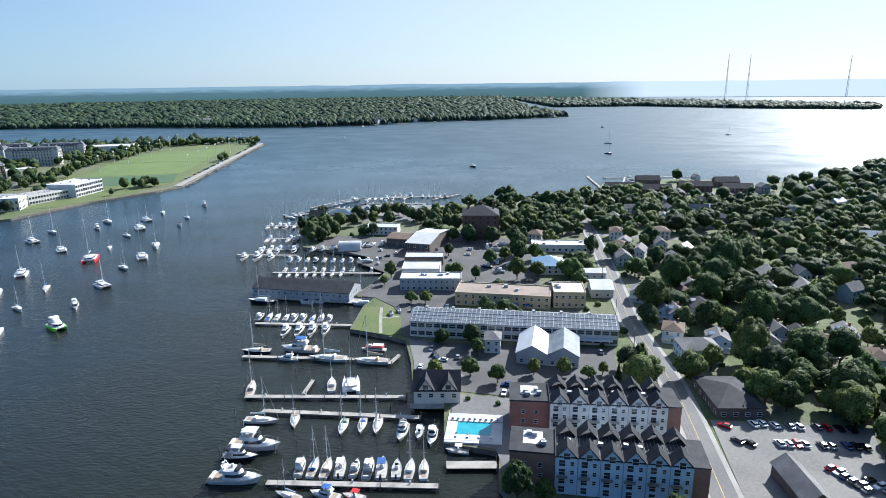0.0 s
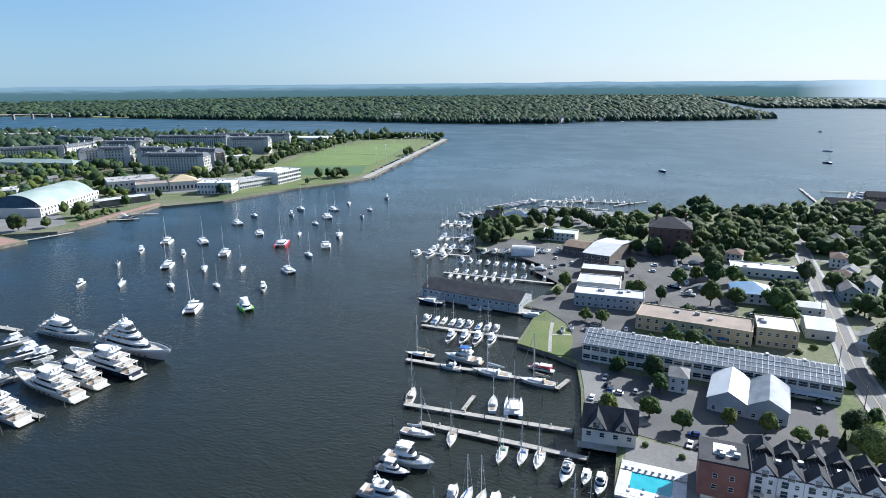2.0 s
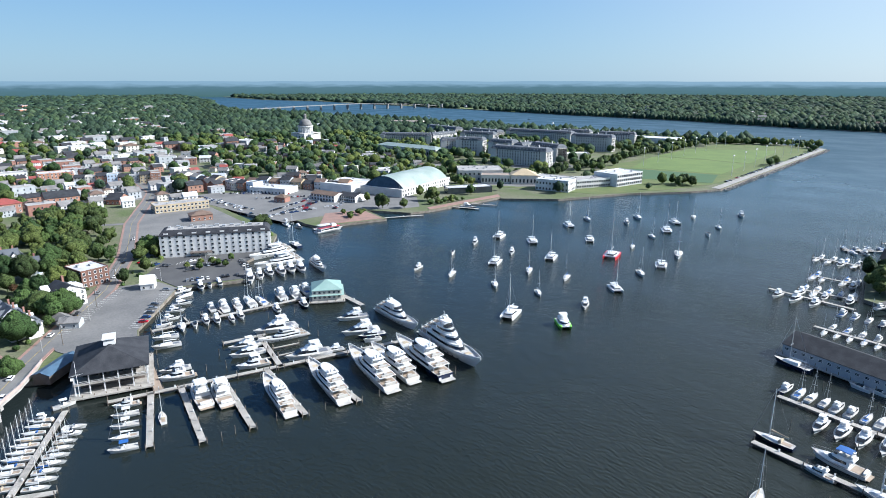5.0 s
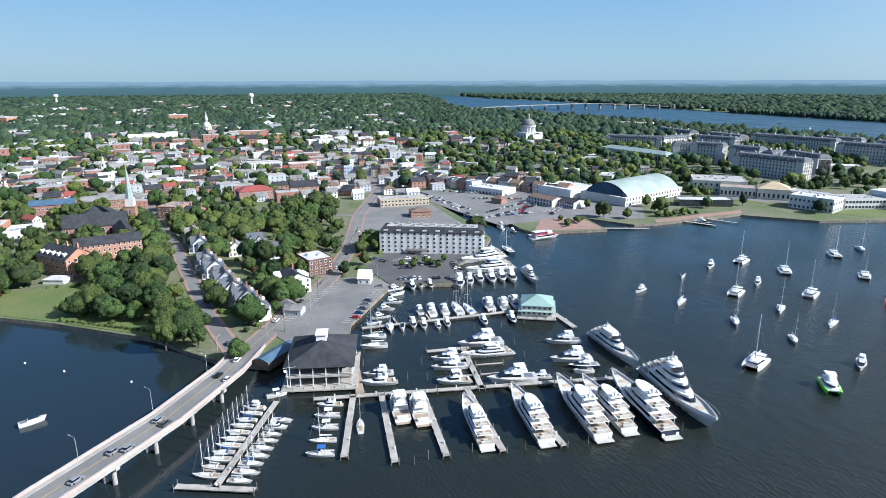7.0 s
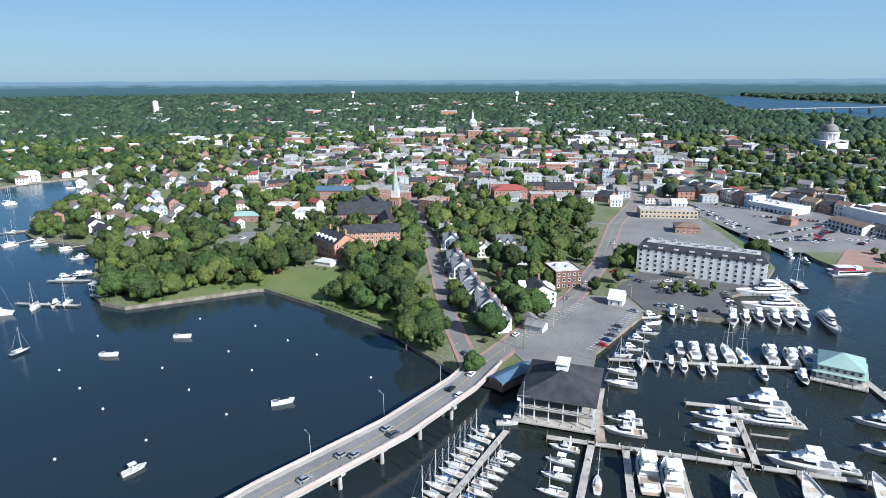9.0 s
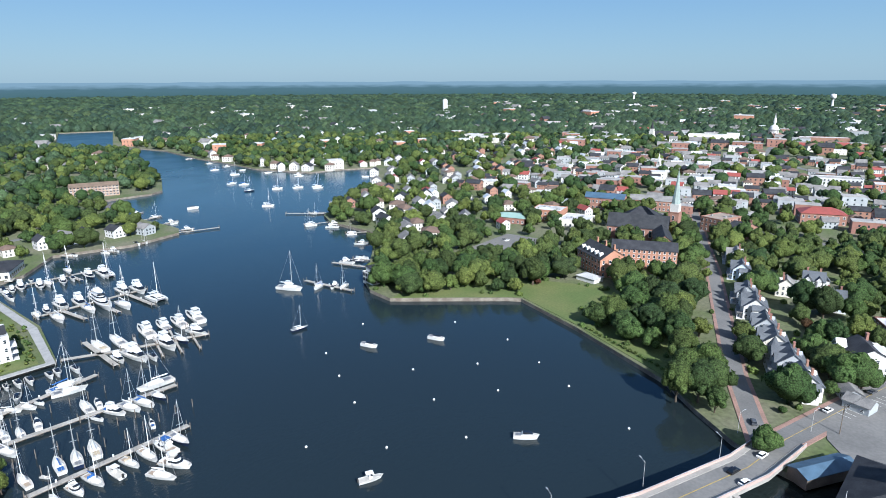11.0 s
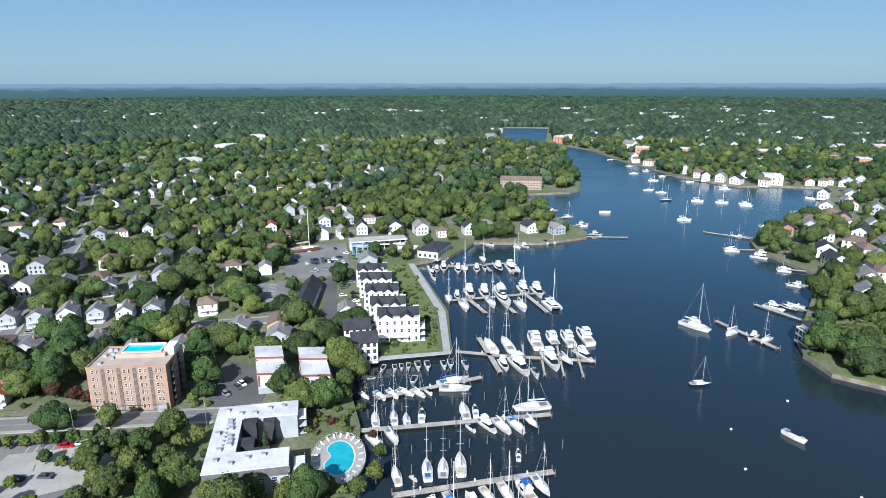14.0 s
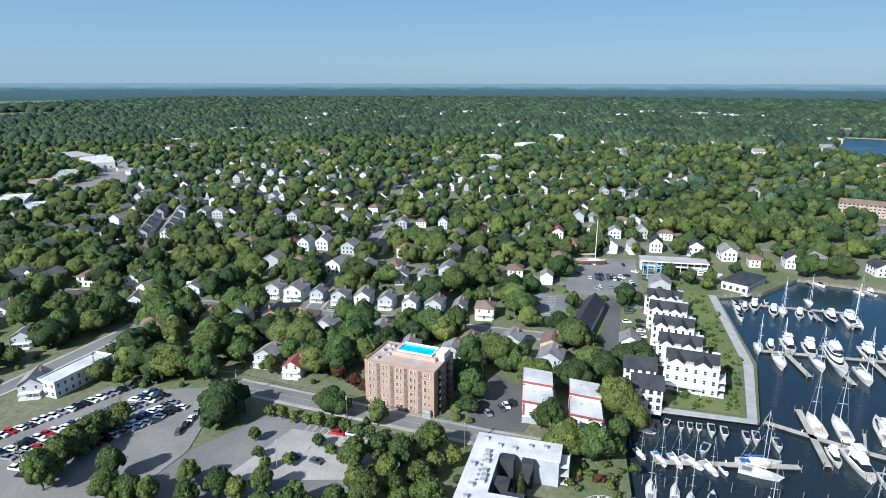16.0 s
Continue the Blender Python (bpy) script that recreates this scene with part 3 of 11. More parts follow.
def ccw(poly):
    a = sum(x0 * y1 - x1 * y0 for (x0, y0), (x1, y1) in zip(poly, poly[1:] + poly[:1]))
    return poly if a > 0 else poly[::-1]


HOME, FAR, SPIT = ccw(HOME), ccw(FAR), ccw(SPIT)
g = Geo()
g.add([(-4850, -4850, 0), (4850, -4850, 0), (4850, 4850, 0), (-4850, 4850, 0)], [(0, 1, 2, 3)])
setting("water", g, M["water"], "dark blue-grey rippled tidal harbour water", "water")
g = Geo()
for poly in (HOME, FAR, SPIT):
    g.prism(poly, -1.5, GZ, 0, 1)
setting("ground", g, [M["earth"], M["bulkhead"]], "wooded and built-up land edged by timber bulkheads", "ground")


def sheet(name, poly, z, material, label, category, depth=0.3, keep=True):
    if keep:
        plain(poly)
    return setting(name, Geo().prism(ccw([tuple(p) for p in poly]), z - depth, z, 0), material, label, category)


def road(points, width, material="asphalt", z=2.12, walk_side=True, line=True, walk_mat="concrete"):
    """A carriageway with raised pavements and a painted middle line."""
    full = strip(points, width + (3.2 if walk_side else 0.0))
    plain(full)
    ROADS.append(full)
    if walk_side:
        setting("pavement", Geo().prism(ccw(full), z - 0.5, z + 0.12, 0), M[walk_mat], "brick pavement beside a street" if walk_mat == "brickpave" else "pale concrete pavement beside a street", "pavement")
        z += 0.0
    setting("road", Geo().prism(ccw(strip(points, width)), z - 0.4, z + (0.126 if walk_side else 0.0), 0), M[material], "grey asphalt street with worn surface", "road")
    if line:
        setting("road_marking", Geo().prism(ccw(strip(points, 0.24)), z, z + (0.134 if walk_side else 0.01), 0), M["yellow"], "yellow painted line along the middle of a street", "road marking")


road([(60, -131), (118, -129), (157, -127), (183, -125), (215, -120), (249, -114), (313, -110), (392, -104), (475, -96), (590, -90)], 8)
road([(-36, 258), (-27, 281), (0, 350), (17, 424), (30, 532), (55, 639), (65, 690), (60, 760), (40, 900)], 9, walk_mat="brickpave")
road([(-42, 250), (-61, 299), (-85, 375), (-106, 443), (-125, 496), (-160, 600), (-200, 720)], 6.5, line=False, walk_mat="brickpave")
road([(-288, -62), (-287, -57), (-278, -5), (-270, 42), (-268, 60)], 8)
road([(-372, -220), (-370, -100), (-368, -20), (-362, 60)], 7, line=False)
road([(-230, -158), (-265, -149), (-320, -142), (-354, -140), (-371, -140)], 7, line=False)
road([(-370, -64), (-480, -75), (-640, -90), (-900, -140)], 7, line=False)
road([(-219, -81), (-285, -59)], 7, line=False, walk_side=False)
road([(-472, -260), (-466, -100), (-458, 40), (-430, 100)], 7, line=False, walk_side=False)
road([(-560, -300), (-552, -60), (-545, 120), (-560, 260)], 7, line=False, walk_side=False)
road([(-700, -330), (-680, 0), (-690, 240)], 7, line=False, walk_side=False)
road([(-424, 94), (-386, 90.5), (-345, 87)], 7.5, "darklot", line=False, walk_side=False)
road([(30, 532), (-60, 560), (-200, 600), (-420, 640)], 7, line=False, walk_side=False)
road([(65, 690), (-40, 860), (-200, 1100), (-230, 1400)], 8, line=False, walk_side=False)
road([(65, 690), (150, 700), (250, 760), (420, 960)], 7, line=False, walk_side=False)
road([(420, -260), (430, -140), (440, -60)], 6, line=False, walk_side=False)
road([(300, -112), (310, -220), (330, -400)], 6, line=False, walk_side=False)

LOT_LABEL = "grey asphalt parking lot with painted bays"
sheet("parking_lot", [(-27, 281), (-25, 266), (-17, 254), (8, 257.5), (9, 274), (36, 332), (28, 350), (8, 352)], 2.26, M["lot"], LOT_LABEL, "parking lot")
sheet("parking_lot", [(36, 334), (76, 330), (84, 366), (104, 386), (40, 402), (24, 370)], 2.25, M["darklot"], "dark asphalt hotel parking lot", "parking lot")
sheet("parking_lot", [(157, -134), (161, -187), (121, -180), (100, -175), (100, -135)], 2.2, M["palelot"], LOT_LABEL, "parking lot")
sheet("parking_lot", [(-507, 70), (-509, 114), (-431, 108), (-427, 67)], 2.2, M["lot"], LOT_LABEL, "parking lot")
sheet("parking_lot", [(-383, 46), (-424, 49), (-423, 68), (-385, 68)], 2.22, M["lot"], LOT_LABEL, "parking lot")
sheet("parking_lot", [(-244, -118), (-276, -109), (-279, -85), (-286, -64), (-243, -53), (-214, -57), (-195, -90), (-205, -122)], 2.2, M["palelot"], "crowded grey parking lot of dark and pale cars", "parking lot")
sheet("parking_lot", [(-231, -34), (-262, -25), (-260, 12), (-240, 10)], 2.24, M["concrete"], "pale concrete parking court with islands", "parking lot")
sheet("parking_lot", [(-212, -58), (-244, -52), (-270, -37), (-266, 20), (-236, 16), (-205, -20)], 2.19, M["lot"], LOT_LABEL, "parking lot")
sheet("parking_lot", [(-275, 36), (-300, 32), (-318, 40), (-300, 62), (-276, 54)], 2.2, M["darklot"], "dark asphalt parking court", "parking lot")
sheet("parking_lot", [(86, 640), (118, 540), (143, 470), (222, 486), (216, 540), (190, 600), (125, 650)], 2.2, M["lot"], "waterfront parking lot full of cars", "parking lot")
sheet("parking_lot", [(210, -10), (262, -4), (262, -14), (280, 24), (330, 30), (345, 60), (358, 84), (362, 106), (400, 100), (395, 30), (300, -30), (240, -20)], 2.2, M["yardlot"], "boatyard hardstanding of worn asphalt", "yard")
sheet("parking_lot", [(300, -35), (420, 40), (430, 5), (395, -60), (300, -66)], 2.18, M["yardlot"], LOT_LABEL, "parking lot")
sheet("parking_lot", [(162, -40), (190, -22), (206, -14), (214, -104), (160, -104)], 2.17, M["darklot"], "dark asphalt yard between buildings", "parking lot")
sheet("parking_lot", [(-262, 378), (-222, 378), (-214, 450), (-262, 450)], 2.2, M["lot"], LOT_LABEL, "parking lot")
sheet("parking_lot", [(206, -14), (213, -4), (236, 2), (250, 10), (262, 24), (264, 37), (290, 33), (300, 26), (284, 12), (262, -14)], 2.21, M["yardlot"], "worn paved yard beside the docks", "yard")
sheet("plaza", [(0, 640), (60, 650), (70, 700), (60, 790), (0, 770), (-10, 700)], 2.16, M["lot"], "grey paved town square and streets", "plaza", keep=False)
sheet("plaza", [(90, 700), (190, 610), (260, 560), (262, 600), (200, 690), (100, 740)], 2.15, M["lot"], "grey paved waterfront street", "plaza", keep=False)
sheet("plaza", [(22, 420), (40, 402), (96, 392), (118, 432), (116, 470), (104, 560), (96, 640), (60, 645), (36, 532)], 2.14, M["lot"], "grey paved yards beside the old harbour", "plaza", keep=False)
sheet("plaza", [(160, 486), (222, 486), (250, 470), (276, 470), (300, 520), (262, 600), (200, 640), (150, 650), (140, 600)], 2.13, M["lot"], "grey paved street beside the old harbour", "plaza", keep=False)
sheet("plaza", [(110, -66), (125, -61), (127, -46), (160, -39), (161, -104), (130, -78)], 2.11, M["lot"], "paved yard between terraces and pool", "yard", keep=False)
sheet("plaza", [(395, -66), (430, 5), (420, 40), (395, 30), (330, 60), (300, 20), (280, -20), (285, -40)], 2.12, M["yardlot"], "worn boatyard ground between sheds", "yard", keep=False)
sheet("parking_lot", [(470, 30), (536, 30), (528, 118), (480, 128), (452, 90)], 2.2, M["lot"], "boat club hardstanding with laid-up boats", "yard")
sheet("plaza", [(398, 548), (428, 512), (500, 478), (560, 462), (566, 486), (500, 520), (420, 584)], 2.19, M["lot"], "grey paved court behind waterfront halls", "plaza", keep=False)
sheet("lawn", [(395, 545), (425, 500), (470, 430), (560, 410), (600, 410), (600, 440), (480, 500), (400, 560)], 2.16, M["grass"], "mown lawns round waterfront halls", "lawn", keep=False)
sheet("parking_lot", [(520, 640), (600, 600), (640, 700), (560, 740)], 2.2, M["lot"], "parade ground of pale asphalt", "yard", keep=False)
sheet("footpath", strip([(213, 6), (232, 12), (247, 16)], 1.6), 2.33, M["concrete"], "pale concrete path across a lawn", "path")
sheet("footpath", strip([(232, 12), (236, 3)], 1.4), 2.325, M["concrete"], "pale concrete path across a lawn", "path")
sheet("lawn", [(211, 2), (215, 21), (246, 25), (248, 11), (236, 2), (213, -4)], 2.3, M["grass"], "mown green waterside lawn", "lawn")
sheet("lawn", [(-307, 94), (-304, 131), (-367, 143), (-446, 146), (-446, 128), (-316, 128), (-314, 94)], 2.22, M["grass"], "rough green lawn behind a promenade", "lawn")
sheet("lawn", [(-236, 285), (-184, 325), (-178, 328), (-137, 309), (-83, 279), (-66, 262), (-110, 360), (-150, 372), (-215, 350), (-240, 300)], 2.2, M["grass"], "mown waterside park lawn under trees", "lawn", keep=False)
PLAINS.append(np.array([(-178, 330), (-150, 316), (-140, 345), (-160, 368), (-200, 350)], float))
sheet("plaza", [(208, -9), (187, -17), (167, -23), (163, -37), (171, -46), (192, -26), (209, -17)], 2.19, M["lot"], "worn paved quay beside the docks", "quay")
plain([(98, -128), (168, -128), (168, -66), (98, -66)])
plain([(112, -152), (166, -152), (166, -124), (112, -124)])
sheet("sports_field", [(560, 440), (625, 405), (700, 425), (1100, 545), (1130, 612), (1060, 700), (640, 585)], 2.2, M["grass"], "mown grass around sports fields", "field")
sheet("sports_field", [(654, 550), (704, 450), (640, 412), (590, 490)], 2.3, M["turf"], "dark green artificial turf pitch", "field")
sheet("sports_field", [(662, 556), (714, 452), (830, 492), (824, 556), (787, 628)], 2.3, M["field"], "pale striped mown sports field", "field")
sheet("sports_field", [(840, 496), (1040, 573), (935, 672), (796, 630), (832, 560)], 2.3, M["field"], "bright green mown sports field", "field")
sheet("sports_field", [(470, 1850), (720, 1800), (760, 1660), (540, 1700)], 2.3, M["field"], "distant mown field behind the town", "field")
sheet("promenade", strip([(-302, 92), (-299, 134), (-348, 145), (-440, 149)], 4.0), 2.5, M["plank"], "grey planked marina promenade", "promenade")
sheet("promenade", [(165, 444), (222, 441), (222, 482), (186, 486)], 2.3, M["brickpave"], "red brick waterfront plaza", "plaza")
sheet("promenade", [(277, 452), (374, 472), (380, 484), (280, 462)], 2.3, M["brickpave"], "red brick waterfront walk", "promenade")
sheet("promenade", strip([(610, 386), (1134, 548), (1146, 580)], 9), 2.6, M["concrete"], "pale stone seawall walk", "promenade")

# bridge
bridge = thing("road_bridge", pose(0, 0, 0), "concrete road bridge with pale parapets over the creek", "bridge")
AXIS = [(-36, 258), (-42, 228), (-58, 190), (-82, 150), (-112, 98), (-140, 40)]
HEIGHTS = [2.3, 5.6, 7.0, 8.0, 7.0, 2.3]


def ribbon(points, heights, offset, width, depth):
    """A band along the bridge, offset sideways, as thick as depth."""
    geo, rings = Geo(), []
    p = [Vector(q) for q in points]
    for i, q in enumerate(p):
        d = (p[min(i + 1, len(p) - 1)] - p[max(i - 1, 0)]).normalized()
        nrm = Vector((-d.y, d.x))
        a, b = q + nrm * (offset - width / 2), q + nrm * (offset + width / 2)
        z = heights[i]
        rings.append([(a.x, a.y, z - depth), (b.x, b.y, z - depth), (b.x, b.y, z), (a.x, a.y, z)])
    return geo.loft(rings)


part("deck", ribbon(AXIS, HEIGHTS, 0, 12.6, 1.3), M["concrete"], bridge)
part("carriageway", ribbon(AXIS, [h + 0.02 for h in HEIGHTS], 0, 8.6, 0.3), M["lot"], bridge, "worn grey bridge carriageway")
part("middle_line", ribbon(AXIS, [h + 0.035 for h in HEIGHTS], 0, 0.3, 0.1), M["yellow"], bridge, "yellow painted line")
for side in (-1, 1):
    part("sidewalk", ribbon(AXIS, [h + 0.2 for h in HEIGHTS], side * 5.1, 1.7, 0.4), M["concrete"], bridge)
    part("parapet", ribbon(AXIS, [h + 1.05 for h in HEIGHTS], side * 6.1, 0.3, 1.4), M["pinkconcrete"], bridge, "pinkish concrete parapet")
    part("handrail", ribbon(AXIS, [h + 1.3 for h in HEIGHTS], side * 6.1, 0.16, 0.1), M["alu"], bridge)
pier = Geo()
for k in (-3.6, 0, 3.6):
    pier.cyl(k, 0, -1, 5.2, 0.75, 12)
pier.box(0, 0, 5.0, 11, 1.7, 1.2)
pier_mesh = pier.mesh("pier", M["concrete"])
for x, y, z in ((-46, 213, 0.1), (-54, 198, 0.5), (-62.5, 182, 0.7), (-71, 167, 0.8), (-82, 150, 1.4), (-95, 127, 1.0), (-108, 105, 0.4)):
    part("pier", pier_mesh, None, bridge, m=pose(x, y, z - 0.5, 0, 0, -27))

# distance: a glowing ring with the haze painted into its colours
ring, steps = Geo(), 240
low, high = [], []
for i in range(steps + 1):
    a = 2 * math.pi * i / steps
    p = Vector((math.cos(a), math.sin(a), 0)) * 4830
    low.append((p.x, p.y, -2))
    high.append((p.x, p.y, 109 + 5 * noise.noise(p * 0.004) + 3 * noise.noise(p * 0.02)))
ring.add(low + high, [(i + 1, i, steps + 1 + i, steps + 2 + i) for i in range(steps)])


def distance_mat():
    m = bpy.data.materials.new("painted_haze_distance")
    m.use_nodes = True
    n, l = m.node_tree.nodes, m.node_tree.links
    n.remove(n["Principled BSDF"])
    em, geo, sep = n.new("ShaderNodeEmission"), n.new("ShaderNodeNewGeometry"), n.new("ShaderNodeSeparateXYZ")
    l.new(geo.outputs["Position"], sep.inputs["Vector"])
    tx, mp = n.new("ShaderNodeTexNoise"), n.new("ShaderNodeMapping")
    mp.inputs["Scale"].default_value = (0.008, 0.008, 0.06)
    tx.inputs["Scale"].default_value, tx.inputs["Detail"].default_value = 1.0, 6
    l.new(geo.outputs["Position"], mp.inputs["Vector"])
    l.new(mp.outputs["Vector"], tx.inputs["Vector"])
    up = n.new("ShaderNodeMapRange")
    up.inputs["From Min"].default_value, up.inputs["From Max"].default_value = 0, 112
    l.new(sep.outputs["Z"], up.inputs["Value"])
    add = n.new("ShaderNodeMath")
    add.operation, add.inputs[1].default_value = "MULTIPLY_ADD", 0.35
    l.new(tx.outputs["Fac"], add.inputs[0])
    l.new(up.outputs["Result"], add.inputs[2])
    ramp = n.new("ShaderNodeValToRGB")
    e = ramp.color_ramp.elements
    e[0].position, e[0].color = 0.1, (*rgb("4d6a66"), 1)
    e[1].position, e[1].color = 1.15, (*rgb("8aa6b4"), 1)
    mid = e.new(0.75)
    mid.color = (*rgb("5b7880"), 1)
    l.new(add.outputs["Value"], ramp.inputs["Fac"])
    # to the east the ring is painted as the open bay, pale water under haze
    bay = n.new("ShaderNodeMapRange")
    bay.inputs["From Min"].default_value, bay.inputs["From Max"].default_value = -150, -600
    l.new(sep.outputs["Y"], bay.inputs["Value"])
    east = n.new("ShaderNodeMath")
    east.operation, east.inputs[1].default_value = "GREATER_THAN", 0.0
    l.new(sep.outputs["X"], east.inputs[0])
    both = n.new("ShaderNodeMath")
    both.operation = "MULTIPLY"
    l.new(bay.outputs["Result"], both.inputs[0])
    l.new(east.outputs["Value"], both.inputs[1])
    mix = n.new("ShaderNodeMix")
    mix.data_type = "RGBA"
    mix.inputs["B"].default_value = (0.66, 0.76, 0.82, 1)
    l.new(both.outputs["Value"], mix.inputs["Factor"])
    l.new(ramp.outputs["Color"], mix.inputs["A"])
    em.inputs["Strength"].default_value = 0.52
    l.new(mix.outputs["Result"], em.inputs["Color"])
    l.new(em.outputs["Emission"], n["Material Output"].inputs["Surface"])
    return m


tagged(part("backdrop", ring, distance_mat()), "glowing backdrop painted with hazy blue woods and a pale bay at the horizon", "distance", "", "structure")


# kinds of things
PROTO = {}


def put(key, build, m, scale=1.0):
    """The first of a kind is built, the next ones are copied."""
    if key not in PROTO:
        ob = PROTO[key] = build(m)
    else:
        ob = copy_thing(PROTO[key], m)
    ob.scale = (scale, scale, scale) if not isinstance(scale, tuple) else scale
    return ob


def hull_rings(L, B, stern, bow, full=2.0, aft=0.8, n=11, flare=0.9):
    """Sections of a hull from transom to stem, with the bow towards +x."""
    rings = []
    for i in range(n):
        u = i / (n - 1)
        k = 1 - (max(0, u - 0.42) / 0.58) ** full
        if u < 0.42:
            k = aft + (1 - aft) * math.sin(u / 0.42 * math.pi / 2)
        b = max(0.02, B / 2 * k)
        z = stern + (bow - stern) * u ** 1.8
        x = -L / 2 + L * u
        kx = x - 0.10 * L * u ** 3
        low = b * (flare - 0.35 * u)
        rings.append([(x, b, z), (kx, low, 0.25), (kx, low * 0.7, -0.35), (kx, -low * 0.7, -0.35), (kx, -low, 0.25), (x, -b, z)])
    return rings


def hull_parts(t, L, B, stern, bow, paint, deckmat, full=2.0, aft=0.8, label="", stripe=None):
    rings = hull_rings(L, B, stern, bow, full, aft)
    g = Geo().loft(rings, caps=False, closed=False)
    g.add(rings[0], [(0, 1, 2, 3, 4, 5)])
    part("hull", g, paint, t, label, smooth=True)
    d, r = Geo(), []
    for a in rings:
        r.append([(a[0][0], a[0][1] * 0.97, a[0][2] - 0.07), (a[0][0], -a[0][1] * 0.97, a[0][2] - 0.07)])
    d.loft(r, caps=False, closed=False)
    part("deck", d, deckmat, t)


def house_on_deck(x0, x1, w0, w1, z0, z1, rake0=0.3, rake1=0.8, inset=0.12, geo=None):
    """A deckhouse tapering upwards, with raked ends."""
    g = geo or Geo()
    low = [(x0, -w0 / 2, z0), (x1, -w1 / 2, z0), (x1, w1 / 2, z0), (x0, w0 / 2, z0)]
    mid = [(x0 + rake0 * 0.8, -w0 / 2 + inset * 0.7, z0 + (z1 - z0) * 0.85), (x1 - rake1 * 0.85, -w1 / 2 + inset * 0.7, z0 + (z1 - z0) * 0.85), (x1 - rake1 * 0.85, w1 / 2 - inset * 0.7, z0 + (z1 - z0) * 0.85), (x0 + rake0 * 0.8, w0 / 2 - inset * 0.7, z0 + (z1 - z0) * 0.85)]
    top = [(x0 + rake0 * 1.2, -w0 / 2 + inset * 1.6, z1), (x1 - rake1 * 1.25, -w1 / 2 + inset * 1.6, z1), (x1 - rake1 * 1.25, w1 / 2 - inset * 1.6, z1), (x0 + rake0 * 1.2, w0 / 2 - inset * 1.6, z1)]
    return g.loft([low, mid, top])


def sailboat(cover="bluecanvas", paint="gel", label="white sailing yacht with furled sail lying on the water", category="sailboat", bare=False):
    def build(m):
        t = thing("sailing_yacht", m, label, category, "sailing boats in the harbour")
        hull_parts(t, 11.0, 3.5, 1.05, 1.35, M[paint], M["deck"], 1.9, 0.78)
        part("cabin", house_on_deck(-1.6, 3.0, 2.3, 1.3, 1.05, 1.6, 0.1, 0.9), M["gel"], t)
        part("cockpit", Geo().box(-3.4, 0, 1.0, 2.6, 1.5, 0.06), M["teak"], t)
        part("sprayhood", house_on_deck(-2.4, -1.2, 2.1, 1.9, 1.2, 2.0, 0.1, 0.6, 0.2), M[cover], t)
        mast = Geo().cyl(1.0, 0, 1.5, 15.6, 0.14, 6, 0.1)
        for z in (6.3, 10.6):
            mast.rod((1.0, -0.85, z), (1.0, 0.85, z), 0.035)
        part("mast", mast, M["gel"], t)
        part("boom", Geo().rod((0.9, 0, 2.9), (-3.8, 0, 2.8), 0.09, 6), M["alu"], t)
        part("sail_cover", Geo().loft([[(x, -r, 2.95), (x, r, 2.95), (x, r * 0.6, 2.95 + h), (x, -r * 0.6, 2.95 + h)] for x, r, h in ((0.85, 0.16, 0.75), (-1.0, 0.17, 0.5), (-3.7, 0.1, 0.22))]), M[cover], t)
        rig = Geo().rod((5.4, 0, 1.4), (1.0, 0, 15.3), 0.07).rod((-5.3, 0, 1.1), (1.0, 0, 15.5), 0.02)
        for s in (-1, 1):
            rig.rod((0.8, s * 1.6, 1.1), (1.0, s * 0.85, 10.6), 0.02).rod((1.0, s * 0.85, 10.6), (1.0, 0, 15.2), 0.02)
        part("rigging", rig, M["rig"], t)
        return t
    return build


def catamaran(m):
    t = thing("sailing_catamaran", m, "white sailing catamaran with tall mast and broad cabin", "catamaran", "sailing boats in the harbour")
    for s in (-1, 1):
        rings = [[(x, y * 1.0 + s * 2.6, z) for x, y, z in r] for r in hull_rings(13, 1.7, 1.3, 1.7, 1.8, 0.85)]
        g = Geo().loft(rings, caps=False, closed=False)
        g.add(rings[0], [(0, 1, 2, 3, 4, 5)])
        g.loft([[r[0], r[5]] for r in rings], caps=False, closed=False)
        part("hull", g, M["gel"], t, smooth=True)
    part("bridge_deck", Geo().box(-1.2, 0, 0.9, 9.0, 5.4, 0.6), M["gel"], t)
    part("cabin", house_on_deck(-3.0, 3.4, 4.8, 3.4, 1.45, 2.6, 0.2, 1.3, 0.25), M["gel"], t)
    part("window_band", house_on_deck(-2.2, 3.2, 4.86, 3.5, 1.75, 2.25, 0.2, 0.8, 0.14), M["tint"], t)
    part("awning", Geo().box(-3.9, 0, 3.0, 2.6, 4.4, 0.1), M["gel"], t)
    part("mast", Geo().cyl(0.8, 0, 2.5, 19.5, 0.17, 6, 0.12), M["gel"], t)
    part("boom", Geo().rod((0.6, 0, 4.2), (-5, 0, 4.1), 0.14, 6), M["gel"], t)
    part("rigging", Geo().rod((6, 0, 1.5), (0.8, 0, 18.8), 0.06).rod((-2, 3.2, 1.5), (0.8, 0, 17), 0.025).rod((-2, -3.2, 1.5), (0.8, 0, 17), 0.025), M["rig"], t)
    part("trampoline", Geo().box(4.4, 0, 1.3, 2.4, 3.8, 0.04), M["rig"], t)
    return t


